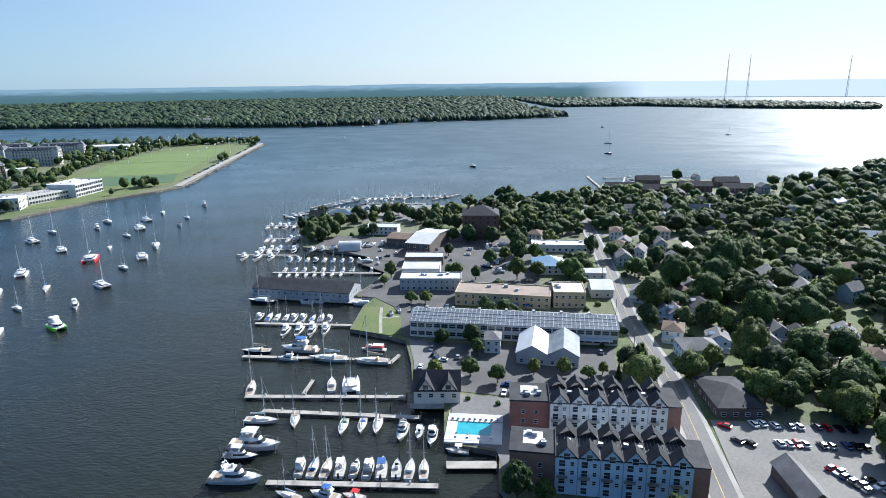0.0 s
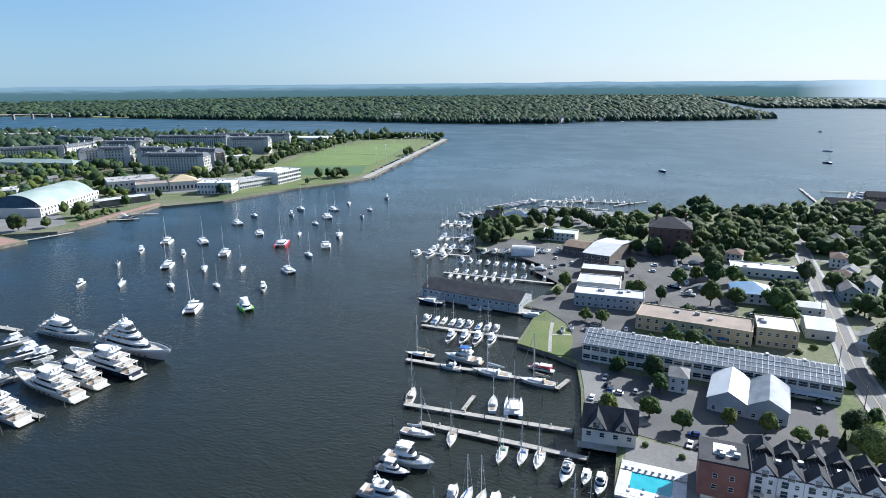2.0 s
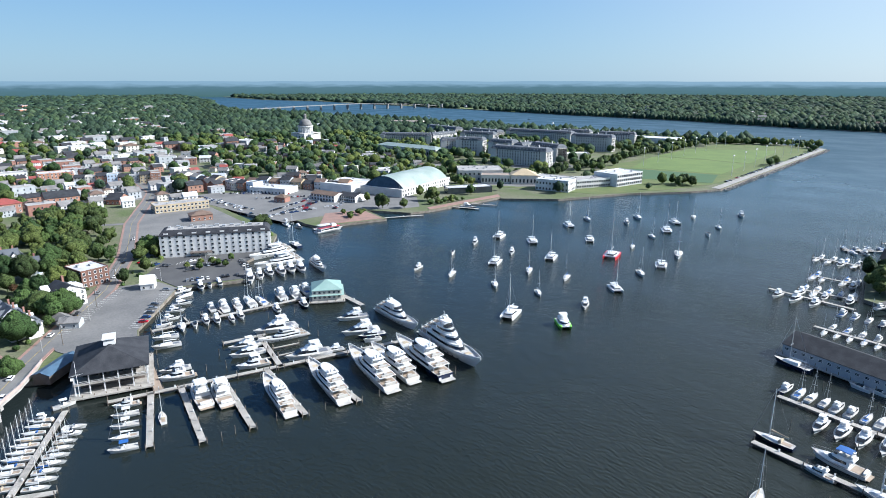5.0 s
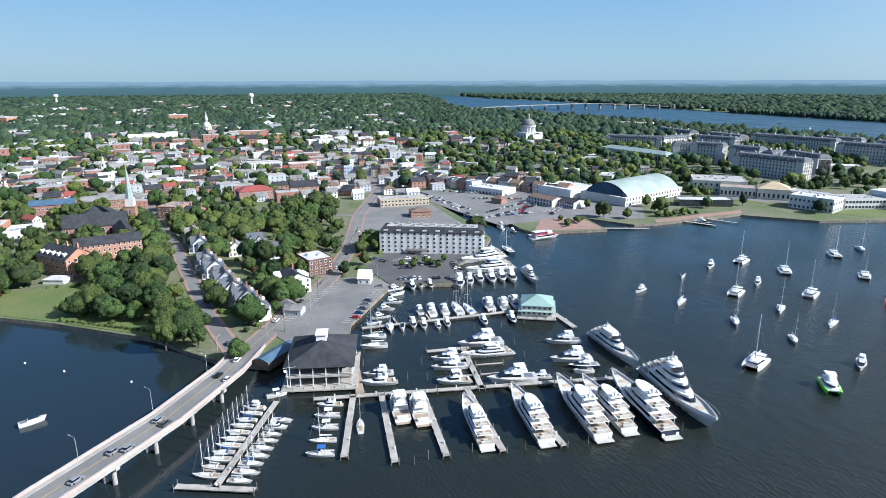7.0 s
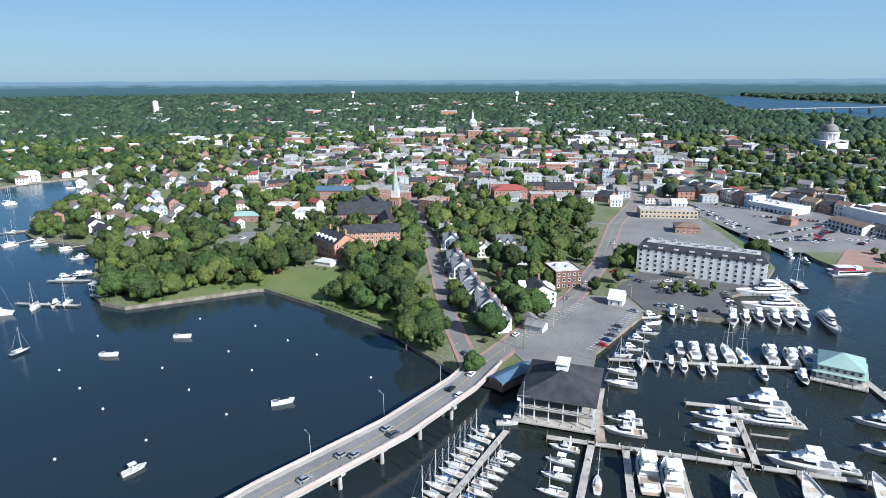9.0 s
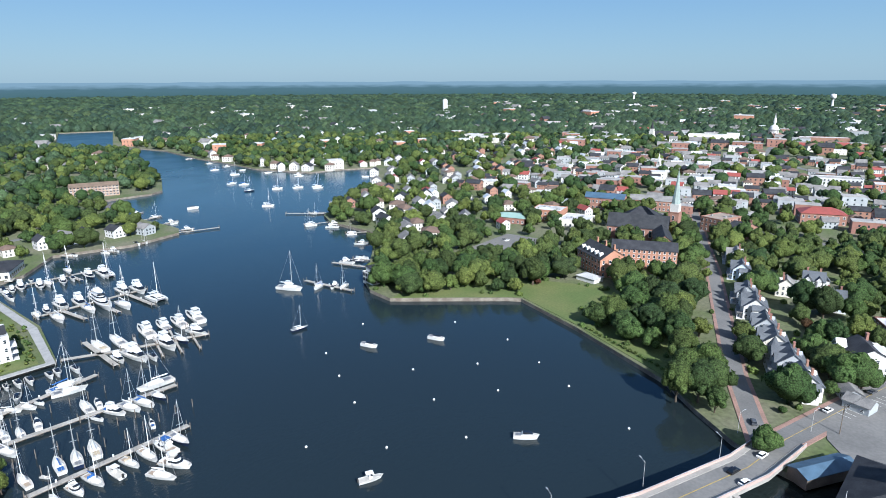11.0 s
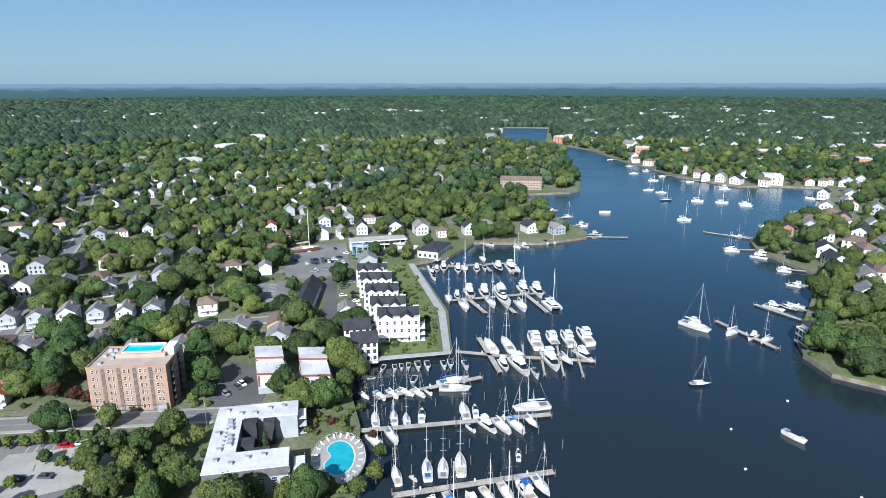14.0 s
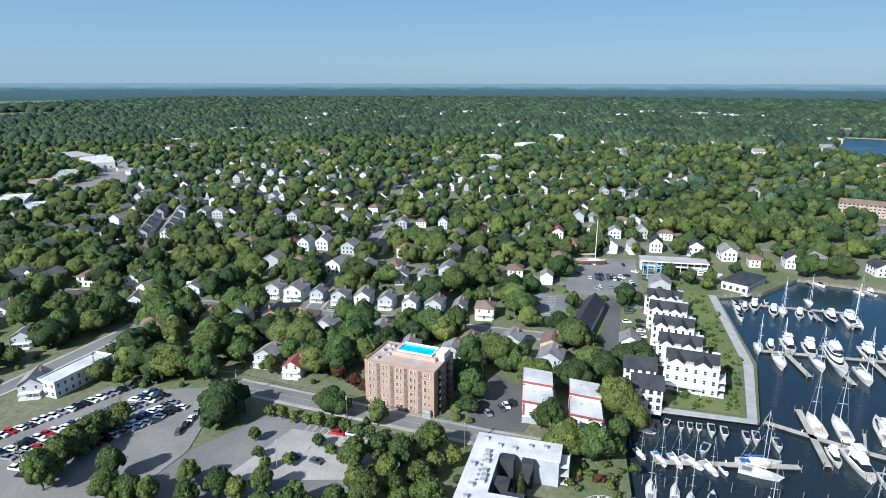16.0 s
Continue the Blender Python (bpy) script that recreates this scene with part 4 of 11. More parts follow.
def trimaran(m):
    t = thing("red_multihull", m, "red-hulled sailing multihull with white decks and tall mast", "catamaran", "sailing boats in the harbour")
    for s in (-1, 1):
        rings = [[(x, y + s * 3.2, z) for x, y, z in r] for r in hull_rings(16, 1.9, 1.5, 2.0, 1.8, 0.8)]
        g = Geo().loft(rings, caps=False, closed=False)
        g.add(rings[0], [(0, 1, 2, 3, 4, 5)])
        g.loft([[r[0], r[5]] for r in rings], caps=False, closed=False)
        part("hull", g, M["red"], t, smooth=True)
    part("bridge_deck", Geo().box(-1, 0, 1.3, 11, 6.6, 0.5), M["gel"], t)
    part("cabin", house_on_deck(-3.5, 4, 5.4, 3.8, 1.75, 3.0, 0.3, 1.5, 0.3), M["gel"], t)
    part("window_band", house_on_deck(-2.5, 3.9, 5.46, 3.9, 2.05, 2.6, 0.3, 1.0, 0.18), M["tint"], t)
    part("mast", Geo().cyl(1, 0, 2.9, 24, 0.2, 6, 0.14), M["gel"], t)
    part("boom", Geo().rod((0.8, 0, 4.6), (-6.5, 0, 4.5), 0.16, 6), M["gel"], t)
    part("rigging", Geo().rod((7.4, 0, 2), (1, 0, 23), 0.06).rod((-2, 3.4, 1.8), (1, 0, 21), 0.03).rod((-2, -3.4, 1.8), (1, 0, 21), 0.03), M["rig"], t)
    return t


def bow_plan(x0, x1, w, n=7, blunt=0.5):
    """Outline of a deckhouse with a square back and a rounded front."""
    k = x1 - (x1 - x0) * blunt
    front = [(k + (x1 - k) * math.cos(-math.pi / 2 + math.pi * i / n), w / 2 * math.sin(-math.pi / 2 + math.pi * i / n)) for i in range(n + 1)]
    return [(x0, -w / 2)] + front + [(x0, w / 2)]


def tier(x0, x1, w, z0, z1, rake=1.0, tumble=0.2, back=0.1, geo=None):
    """One storey of a motor boat, leaning in towards its top, with a rounded front."""
    rings = [[(x, y, z0 + (z1 - z0) * u) for x, y in bow_plan(x0 + back * u, x1 - rake * u, w - 2 * tumble * u)] for u in (0, 0.8, 1)]
    rings.append([(x * 0.94 + 0.06 * (x0 + x1) / 2, y * 0.9, z) for x, y, z in [(p[0], p[1], p[2] + 0.06) for p in rings[-1]]])
    return (geo or Geo()).loft(rings)


def glazing(x0, x1, w, z0, z1, rake, tumble, u0, u1, gap=0.05):
    """The dark band of windows round such a storey, between two heights."""
    rings = [[(x, y, z0 + (z1 - z0) * u) for x, y in bow_plan(x0 + 0.3, x1 - rake * u + gap, w - 2 * tumble * u + 2 * gap)] for u in (u0, u1)]
    return Geo().loft(rings)


def rail_round(x0, x1, w, z, h, step=1.6):
    """A guard rail that follows the edge of a deck."""
    g, pts = Geo(), bow_plan(x0, x1, w)
    for (ax, ay), (bx, by) in zip(pts, pts[1:]):
        g.rod((ax, ay, z + h), (bx, by, z + h), 0.035, 4).rod((ax, ay, z), (ax, ay, z + h), 0.03, 4)
    return g.rod((pts[-1][0], pts[-1][1], z), (pts[-1][0], pts[-1][1], z + h), 0.03, 4)


def cruiser(canvas="", paint="gel", label="white motor cruiser with flybridge and dark windows"):
    def build(m):
        t = thing("motor_cruiser", m, label, "motorboat", "motor boats in the harbour")
        hull_parts(t, 12.5, 4.2, 1.25, 2.05, M[paint], M["deck"], 2.4, 0.9)
        part("rubbing_strake", Geo().loft([[(x, s * y, z), (x, s * (y + 0.06), z), (x, s * (y + 0.06), z + 0.12), (x, s * y, z + 0.12)] for s in (1,) for x, y, z in ((-6.1, 1.9, 1.0), (-1.0, 2.1, 1.1), (3.0, 1.75, 1.35))]), M["rig"], t)
        part("foredeck_house", tier(0.5, 5.2, 2.8, 1.6, 2.2, 1.6, 0.4), M["gel"], t)
        part("cabin", tier(-2.6, 3.4, 3.5, 1.5, 3.05, 2.0, 0.25), M["gel"], t)
        part("window_band", glazing(-2.3, 3.4, 3.5, 1.5, 3.05, 2.0, 0.25, 0.42, 0.82), M["tint"], t)
        part("flybridge", tier(-3.4, 1.6, 3.1, 3.05, 3.6, 0.7, 0.05), M["gel"], t)
        part("flybridge_well", Geo().box(-1.6, 0, 3.66, 2.9, 2.3, 0.04), M["deck"], t)
        part("helm_seat", Geo().box(-0.9, 0.5, 3.68, 0.6, 0.6, 0.7, top=0.8).box(-2.6, 0, 3.68, 0.7, 2.0, 0.45), M["gel"], t)
        part("windscreen", glazing(0.0, 1.35, 2.5, 3.6, 4.1, 0.4, 0.1, 0.0, 0.9), M["tint"], t)
        part("cockpit", Geo().box(-4.5, 0, 1.22, 3.0, 3.2, 0.05), M["teak"], t)
        part("cockpit_seat", Geo().box(-5.7, 0, 1.25, 0.7, 2.6, 0.5), M["gel"], t)
        part("swim_platform", Geo().box(-6.6, 0, 0.35, 0.9, 3.2, 0.14), M["teak"], t)
        arch = Geo()
        for s in (-1, 1):
            arch.rod((-2.2, s * 1.35, 3.5), (-2.8, s * 1.2, 4.8), 0.09)
        arch.rod((-2.8, -1.2, 4.8), (-2.8, 1.2, 4.8), 0.1).cyl(-2.8, 0, 4.8, 5.05, 0.35, 8).rod((-2.8, 0.8, 4.8), (-3.0, 0.8, 7.2), 0.025)
        part("radar_arch", arch, M["gel"], t)
        if canvas:
            part("bimini", Geo().loft([[(x, -1.5, 4.9 + h), (x, 1.5, 4.9 + h), (x, 1.3, 5.02 + h), (x, -1.3, 5.02 + h)] for x, h in ((-2.6, 0), (-0.9, 0.12), (0.7, 0))]), M[canvas], t)
        rail = Geo()
        for s in (-1, 1):
            rail.rod((0.5, s * 2.0, 2.2), (3.6, s * 1.5, 2.6), 0.025).rod((3.6, s * 1.5, 2.6), (6.1, s * 0.1, 2.85), 0.025)
            for x, y, z in ((1.5, 1.85, 1.6), (3.6, 1.45, 1.75), (5.2, 0.7, 1.9)):
                rail.rod((x, s * y, z), (x, s * y, z + 0.7), 0.02)
        part("bow_rail", rail, M["rig"], t)
        return t
    return build


def runabout(top="", paint="gel", label="small white open motorboat with outboard engine"):
    def build(m):
        t = thing("motorboat", m, label, "motorboat", "motor boats in the harbour")
        hull_parts(t, 7.2, 2.5, 0.8, 1.2, M[paint], M["deck"], 2.2, 0.92)
        part("cockpit", Geo().box(-0.6, 0, 0.78, 4.2, 1.7, 0.05), M["deck"], t)
        part("console", house_on_deck(-0.6, 0.5, 0.9, 0.8, 0.8, 1.7, 0.1, 0.4, 0.1), M["gel"], t)
        part("windscreen", house_on_deck(-0.1, 0.5, 0.9, 0.8, 1.65, 2.1, 0.3, 0.3, 0.04), M["tint"], t)
        part("outboard", Geo().box(-3.8, 0, 0.5, 0.5, 0.45, 1.1, top=0.8), M["rubber"], t)
        part("bow_seat", Geo().box(2.0, 0, 0.85, 1.2, 1.0, 0.25, top=0.85), M["deck"], t)
        if top:
            g = Geo().box(-0.4, 0, 2.6, 2.2, 1.8, 0.08)
            part("canopy", g, M[top], t)
            leg = Geo()
            for a in (-1, 1):
                for b in (-1, 1):
                    leg.rod((-0.4 + a * 0.8, b * 0.75, 0.85), (-0.4 + a * 0.9, b * 0.8, 2.6), 0.03)
            part("canopy_frame", leg, M["alu"], t)
        return t
    return build


def superyacht(paint="gel", tiers=3, label="large white motor yacht with stacked decks and radar mast"):
    def build(m):
        t = thing("motor_yacht", m, label, "yacht", "large motor yachts")
        hull_parts(t, 42, 8.2, 2.7, 4.6, M[paint], M["deck"], 2.6, 0.88, stripe=M["gel"])
        for s in (-1, 1):
            part("bulwark", Geo().loft([[(x, s * y, z - 0.1), (x, s * (y - 0.18), z - 0.1), (x, s * (y - 0.18), z + h), (x, s * y, z + h)] for x, y, z, h in ((-4, 4.05, 2.8, 0.15), (4, 4.0, 3.0, 0.8), (10, 3.35, 3.5, 0.9), (15, 2.2, 3.95, 0.9), (18.5, 1.1, 4.3, 0.9), (20.6, 0.25, 4.5, 0.9))]), M["gel"], t)
        part("foredeck_pad", Geo().box(12.6, 0, 3.6, 3.4, 2.6, 0.35, top=0.9), M["tancanvas"], t, "cream foredeck sunpad")
        part("anchor_winch", Geo().box(17.2, 0, 4.1, 1.2, 1.4, 0.4, top=0.7).cyl(17.6, 0.5, 4.4, 4.8, 0.2, 8).cyl(17.6, -0.5, 4.4, 4.8, 0.2, 8), M["rig"], t)
        spec = [(-14.5, 10.0, 7.3, 2.35, 3.4), (-11.0, 5.4, 6.5, 2.25, 2.8), (-8.0, 1.6, 5.4, 2.0, 2.0)][:tiers]
        z = 2.75
        for k, (x0, x1, w, h, rake) in enumerate(spec):
            part("superstructure", tier(x0, x1, w, z, z + h, rake, 0.3), M["gel"], t)
            part("window_band", glazing(x0 + 0.6, x1, w, z, z + h, rake, 0.3, 0.4, 0.78), M["tint"], t)
            part("deck_overhang", Geo().loft([[(x, y, zz) for x, y in bow_plan(x0 - 3.6, x1 - rake + 0.7, w + 0.2)] for zz in (z + h, z + h + 0.2)]), M["gel"], t)
            part("aft_deck", Geo().box(x0 - 1.7, 0, z + h + 0.2, 3.4, w - 0.5, 0.03), M["teak"], t, "teak aft deck")
            part("guard_rail", rail_round(x0 - 3.5, x1 - rake + 0.4, w, z + h + 0.2, 0.8), M["rig"], t)
            part("sofa", Geo().box(x0 - 2.7, 0, z + h + 0.22, 0.9, w - 2.4, 0.55).box(x0 - 1.2, 0, z + h + 0.22, 1.0, 1.5, 0.5), M["deck"], t)
            for s in (-1, 1):
                part("deck_post", Geo().rod((x0 - 3.0, s * (w / 2 - 0.2), z), (x0 - 3.0, s * (w / 2 - 0.2), z + h), 0.09), M["gel"], t)
            z += h + 0.2
        x0, x1, w, h, rake = spec[-1]
        part("helm_screen", glazing(x1 - rake - 2.6, x1 - rake - 0.2, w - 1.2, z, z + 0.9, 0.5, 0.1, 0.0, 1.0), M["tint"], t)
        part("hard_top", tier(x0 + 0.6, x1 - rake - 0.6, w - 1.0, z + 2.0, z + 2.22, 0.3, 0.1), M["gel"], t)
        arch = Geo()
        for s in (-1, 1):
            arch.loft([[(x0 + a, s * (w / 2 - 0.7), zz), (x0 + a + 1.1, s * (w / 2 - 0.7), zz), (x0 + a + 1.1, s * (w / 2 - 0.95), zz), (x0 + a, s * (w / 2 - 0.95), zz)] for a, zz in ((2.6, z), (1.4, z + 2.1))])
            arch.rod((x1 - rake - 1.6, s * (w / 2 - 0.9), z), (x1 - rake - 2.2, s * (w / 2 - 0.9), z + 2.0), 0.07)
        part("arch", arch, M["gel"], t)
        mast = Geo().box(x0 + 2.4, 0, z + 2.2, 1.8, 1.0, 1.0, top=0.5).cyl(x0 + 2.3, 0, z + 3.0, z + 5.6, 0.16, 6, 0.06)
        mast.rod((x0 + 2.3, -1.3, z + 3.7), (x0 + 2.3, 1.3, z + 3.7), 0.09).box(x0 + 2.9, 0, z + 3.2, 0.25, 2.2, 0.18)
        part("radar_mast", mast, M["gel"], t)
        for y in (-1.5, 1.5):
            ball = Geo()
            ball.loft([[(x0 + 1.9 + r * math.cos(a * math.pi / 4), y + r * math.sin(a * math.pi / 4), z + 2.2 + q) for a in range(8)] for r, q in ((0.3, 0.0), (0.62, 0.4), (0.62, 0.75), (0.4, 1.05), (0.1, 1.2))])
            part("radome", ball, M["gel"], t, smooth=True)
        part("swim_platform", Geo().box(-22, 0, 0.6, 3.0, 6.4, 0.25), M["deck"], t)
        part("transom_steps", Geo().box(-20.6, 2.6, 0.85, 1.2, 1.0, 0.9).box(-20.6, -2.6, 0.85, 1.2, 1.0, 0.9), M["gel"], t)
        part("cockpit_sole", Geo().box(-17.7, 0, 2.68, 5.6, 6.2, 0.05), M["teak"], t)
        part("aft_seating", Geo().box(-20.0, 0, 2.7, 1.0, 4.6, 0.8).box(-18.2, 0, 2.7, 1.2, 2.2, 0.6), M["deck"], t)
        part("bow_rail", rail_round(9, 20.6, 6.2, 4.6, 0.6), M["rig"], t)
        port = Geo()
        for s in (-1, 1):
            for k in range(7):
                port.box(-9 + k * 3.2, s * (4.08 - max(0, k - 4) * 0.25), 1.5, 1.1, 0.06, 0.5, -s * max(0, k - 4) * 5)
        part("porthole_row", port, M["tint"], t)
        return t
    return build


def power_cat(m):
    t = thing("power_catamaran", m, "white motor catamaran with lime green hull sides", "catamaran", "motor boats in the harbour")
    for s in (-1, 1):
        rings = [[(x, y + s * 2.2, z) for x, y, z in r] for r in hull_rings(12, 1.7, 1.5, 1.9, 1.9, 0.9)]
        g = Geo().loft(rings, caps=False, closed=False)
        g.add(rings[0], [(0, 1, 2, 3, 4, 5)])
        g.loft([[r[0], r[5]] for r in rings], caps=False, closed=False)
        part("hull", g, M["lime"], t, "lime green hull", smooth=True)
    part("bridge_deck", Geo().box(-0.6, 0, 1.25, 10.2, 5.4, 0.45), M["gel"], t)
    part("cabin", tier(-3.6, 4.2, 4.8, 1.7, 3.1, 1.6, 0.25), M["gel"], t)
    part("window_band", glazing(-3.2, 4.2, 4.8, 1.7, 3.1, 1.6, 0.25, 0.4, 0.8), M["tint"], t)
    part("flybridge", tier(-4.4, 1.4, 4.2, 3.15, 3.7, 0.8, 0.1), M["gel"], t)
    part("hard_top", tier(-4.0, 0.8, 3.8, 5.2, 5.35, 0.4, 0.1), M["gel"], t)
    post = Geo()
    for x in (-3.6, 0.0):
        for y in (-1.6, 1.6):
            post.rod((x, y, 3.6), (x, y, 5.2), 0.06)
    part("top_frame", post, M["alu"], t)
    part("aft_deck", Geo().box(-4.9, 0, 1.72, 2.0, 4.6, 0.04), M["teak"], t)
    return t


def tour_boat(m):
    t = thing("excursion_boat", m, "white double-decked excursion boat with open upper deck", "ferry")
    hull_parts(t, 26, 7, 1.3, 2.2, M["gel"], M["deck"], 2.6, 0.9, stripe=M["navy"])
    part("saloon", house_on_deck(-10, 8, 6, 4.6, 1.4, 3.9, 0.1, 1.2, 0.05), M["gel"], t)
    part("window_band", house_on_deck(-9.5, 7.7, 6.06, 4.7, 2.3, 3.2, 0.1, 0.4, 0.03), M["tint"], t)
    part("upper_deck", Geo().box(-1.5, 0, 3.95, 19, 6.4, 0.15), M["red"], t, "red upper deck edge")
    part("wheelhouse", house_on_deck(1.5, 6, 3.6, 3.2, 4.1, 6.2, 0.1, 0.8, 0.1), M["gel"], t)
    part("canopy", Geo().box(-5, 0, 6.1, 11, 6.0, 0.12), M["gel"], t)
    g = Geo()
    for x in (-10, -5, 0):
        for y in (-2.9, 2.9):
            g.rod((x, y, 4.1), (x, y, 6.1), 0.06)
    part("canopy_frame", g, M["gel"], t)
    return t


# name, builder, usual length
BOATS = {
    "sail_blue": (sailboat("bluecanvas"), 11), "sail_white": (sailboat("gel", label="white sailing yacht with white sail cover and sprayhood"), 11),
    "sail_tan": (sailboat("tancanvas", label="white sailing yacht with tan sail cover"), 11), "sail_green": (sailboat("greencanvas", label="white sailing yacht with green canvas"), 11),
    "sail_navy": (sailboat("tancanvas", "navy", "dark blue sailing yacht with tan canvas"), 11), "sail_red": (sailboat("red", label="white sailing yacht with red canvas"), 11),
    "sail_yellow": (sailboat("bluecanvas", "yellowhull", "yellow-hulled sailing yacht with blue canvas"), 11),
    "schooner": (sailboat("teak", "brownhull", "old brown wooden sailing vessel laid up ashore", "schooner"), 11.01),
    "cat": (catamaran, 13), "tri": (trimaran, 16),
    "cruiser": (cruiser(), 12.5), "cruiser_blue": (cruiser("bluecanvas", label="white motor cruiser with blue bimini top"), 12.5),
    "cruiser_white": (cruiser("gel", label="white motor cruiser with white hard top"), 12.5), "cruiser_navy": (cruiser("gel", "navy", "navy-hulled motor cruiser with white hard top"), 12.5),
    "open": (runabout(), 7.2), "open_top": (runabout("gel", label="small centre-console motorboat with white canopy"), 7.2),
    "open_blue": (runabout("bluecanvas", label="small motorboat with blue canopy"), 7.2), "power_cat": (power_cat, 12),
    "open_red": (runabout("red", "red", "small red motorboat with red canopy"), 7.2),
    "yacht": (superyacht(), 42), "yacht_dark": (superyacht("navy", 2, "large motor yacht with dark hull and white decks"), 42), "yacht_two": (superyacht("gel", 2, "white motor yacht with two stacked decks"), 42),
    "tour": (tour_boat, 26),
}


def far_boat(kind):
    """A boat that is only seen from afar: hull, superstructure and spars."""
    sail = kind.startswith(("sail", "cat", "tri"))
    paint = {"sail_navy": "navy", "cruiser_navy": "navy", "tri": "red"}.get(kind, "gel")

    def build(m):
        L = BOATS[kind][1]
        t = thing("sailing_yacht" if sail else "motor_cruiser", m, "white sailing yacht far out with bare mast" if sail else "white motor cruiser lying far out", "sailboat" if sail else "motorboat", "sailing boats in the harbour" if sail else "motor boats in the harbour")
        B = L * (0.5 if kind in ("cat", "tri") else 0.32)
        rings = hull_rings(L, B, 1.2, 1.6, 2.0, 0.85, 7)
        g = Geo().loft(rings, caps=False, closed=False)
        g.add(rings[0], [(0, 1, 2, 3, 4, 5)])
        g.loft([[r[0], r[5]] for r in rings], 1, caps=False, closed=False)
        g.box(-L * 0.32, 0, 1.12, L * 0.2, B * 0.5, 0.2, mi=2)
        part("hull", g, [M[paint], M["deck"], M["tancanvas" if "tan" in kind else "bluecanvas" if "blue" in kind else "rig"]], t)
        if sail or L < 8.5:
            part("cabin", house_on_deck(-L * 0.2, L * 0.27, B * 0.7, B * 0.45, 1.25, 2.0, 0.2, 1.2, 0.2), M["gel"], t)
        if sail:
            part("mast", Geo().cyl(L * 0.08, 0, 1.5, L * 1.42, 0.12, 5, 0.08).box(L * 0.08, 0, L * 0.62, 0.1, B * 0.6, 0.1).box(L * 0.08, 0, L * 1.0, 0.1, B * 0.45, 0.1).rod((L * 0.48, 0, 1.6), (L * 0.08, 0, L * 1.38), 0.03, 3).rod((-L * 0.47, 0, 1.3), (L * 0.08, 0, L * 1.4), 0.03, 3), M["alu"], t)
            part("boom", Geo().rod((L * 0.07, 0, 2.9), (-L * 0.36, 0, 2.8), 0.2, 5), M["bluecanvas" if "blue" in kind else "gel"], t)
        else:
            if L >= 8.5:
                part("cabin", house_on_deck(-L * 0.22, L * 0.25, B * 0.74, B * 0.5, 1.25, 2.75, 0.2, 1.5, 0.15), M["gel"], t)
                fly = house_on_deck(-L * 0.3, L * 0.06, B * 0.66, B * 0.54, 2.72, 3.3, 0.1, 0.6, 0.1)
                fly.box(-L * 0.15, 0, 4.2, L * 0.22, B * 0.52, 0.12).box(-L * 0.25, B * 0.24, 3.2, 0.2, 0.12, 1.05).box(-L * 0.25, -B * 0.24, 3.2, 0.2, 0.12, 1.05).box(-L * 0.06, 0, 3.3, L * 0.05, B * 0.4, 0.5)
                part("flybridge", fly, M["gel"], t)
            glass = house_on_deck(-L * 0.17, L * 0.24, B * 0.75, B * 0.52, 1.7, 2.2, 0.2, 1.1, 0.1)
            if L >= 8.5:
                house_on_deck(L * 0.0, L * 0.275, B * 0.7, B * 0.46, 1.85, 2.5, 0.1, 1.35, 0.1, glass)
            part("window_band", glass, M["tint"], t)
        return t
    return build


def boat(kind, x, y, heading, length=None):
    """heading: degrees of the bow from +x, towards +y."""
    build, usual = BOATS[kind]
    if math.hypot(x + 20, y) > 225 and usual < 16 and kind not in ("schooner", "cat", "power_cat"):
        return put("far_" + kind, far_boat(kind), pose(x, y, 0, 0, 0, heading), (length or usual * RND.uniform(0.88, 1.08)) / usual)
    return put(kind, build, pose(x, y, 0, 0, 0, heading), (length or usual * RND.uniform(0.88, 1.08)) / usual)


PILE = Geo().cyl(0, 0, -1.5, 2.6, 0.17, 7, 0.15).mesh("piling", M["pile"])
TALL_PILE = Geo().cyl(0, 0, -1.5, 3.4, 0.18, 7, 0.14).mesh("piling", M["pile"])


def dock(p, q, width=2.2, z=1.05, gap=14.0, pedestals=True, material="wood"):
    """A planked pier on pilings, from p to q."""
    if math.hypot((p[0] + q[0]) / 2 + 20, (p[1] + q[1]) / 2) > 250:
        gap *= 1.8
    p, q = Vector(p), Vector(q)
    L, ang = (q - p).length, math.degrees(math.atan2(q.y - p.y, q.x - p.x))
    t = thing("dock", pose(p.x, p.y, 0, 0, 0, ang), "weathered timber dock on pilings over the water", "dock", "docks of the marinas")
    g = Geo()
    g.box(L / 2, 0, z, L, width, 0.12)
    part("decking", g, M[material], t)
    part("stringer", Geo().box(L / 2, width * 0.42, z - 0.32, L, 0.22, 0.3).box(L / 2, -width * 0.42, z - 0.32, L, 0.22, 0.3), M["pile"], t)
    k = max(1, int(L / gap))
    for i in range(k + 1):
        for s in (-1, 1):
            part("piling", PILE, None, t, m=pose(i * L / k, s * (width / 2 + 0.1), 0))
    if pedestals and L > 20:
        box = Geo()
        for i in range(k):
            box.box((i + 0.5) * L / k, width * 0.36, z + 0.12, 0.45, 0.35, 0.9)
        part("dock_box", box, M["gel"], t)
    return t


def finger_row(p, q, n, side, length=10.0, width=0.9):
    """Short finger piers standing off a dock between p and q."""
    p, q = Vector(p), Vector(q)
    d = (q - p).normalized()
    nrm = Vector((-d.y, d.x)) * side
    for i in range(n):
        a = p.lerp(q, (i + 0.5) / n) + nrm * 1.2
        dock(a, a + nrm * length, width, 0.95, 9.0, False)


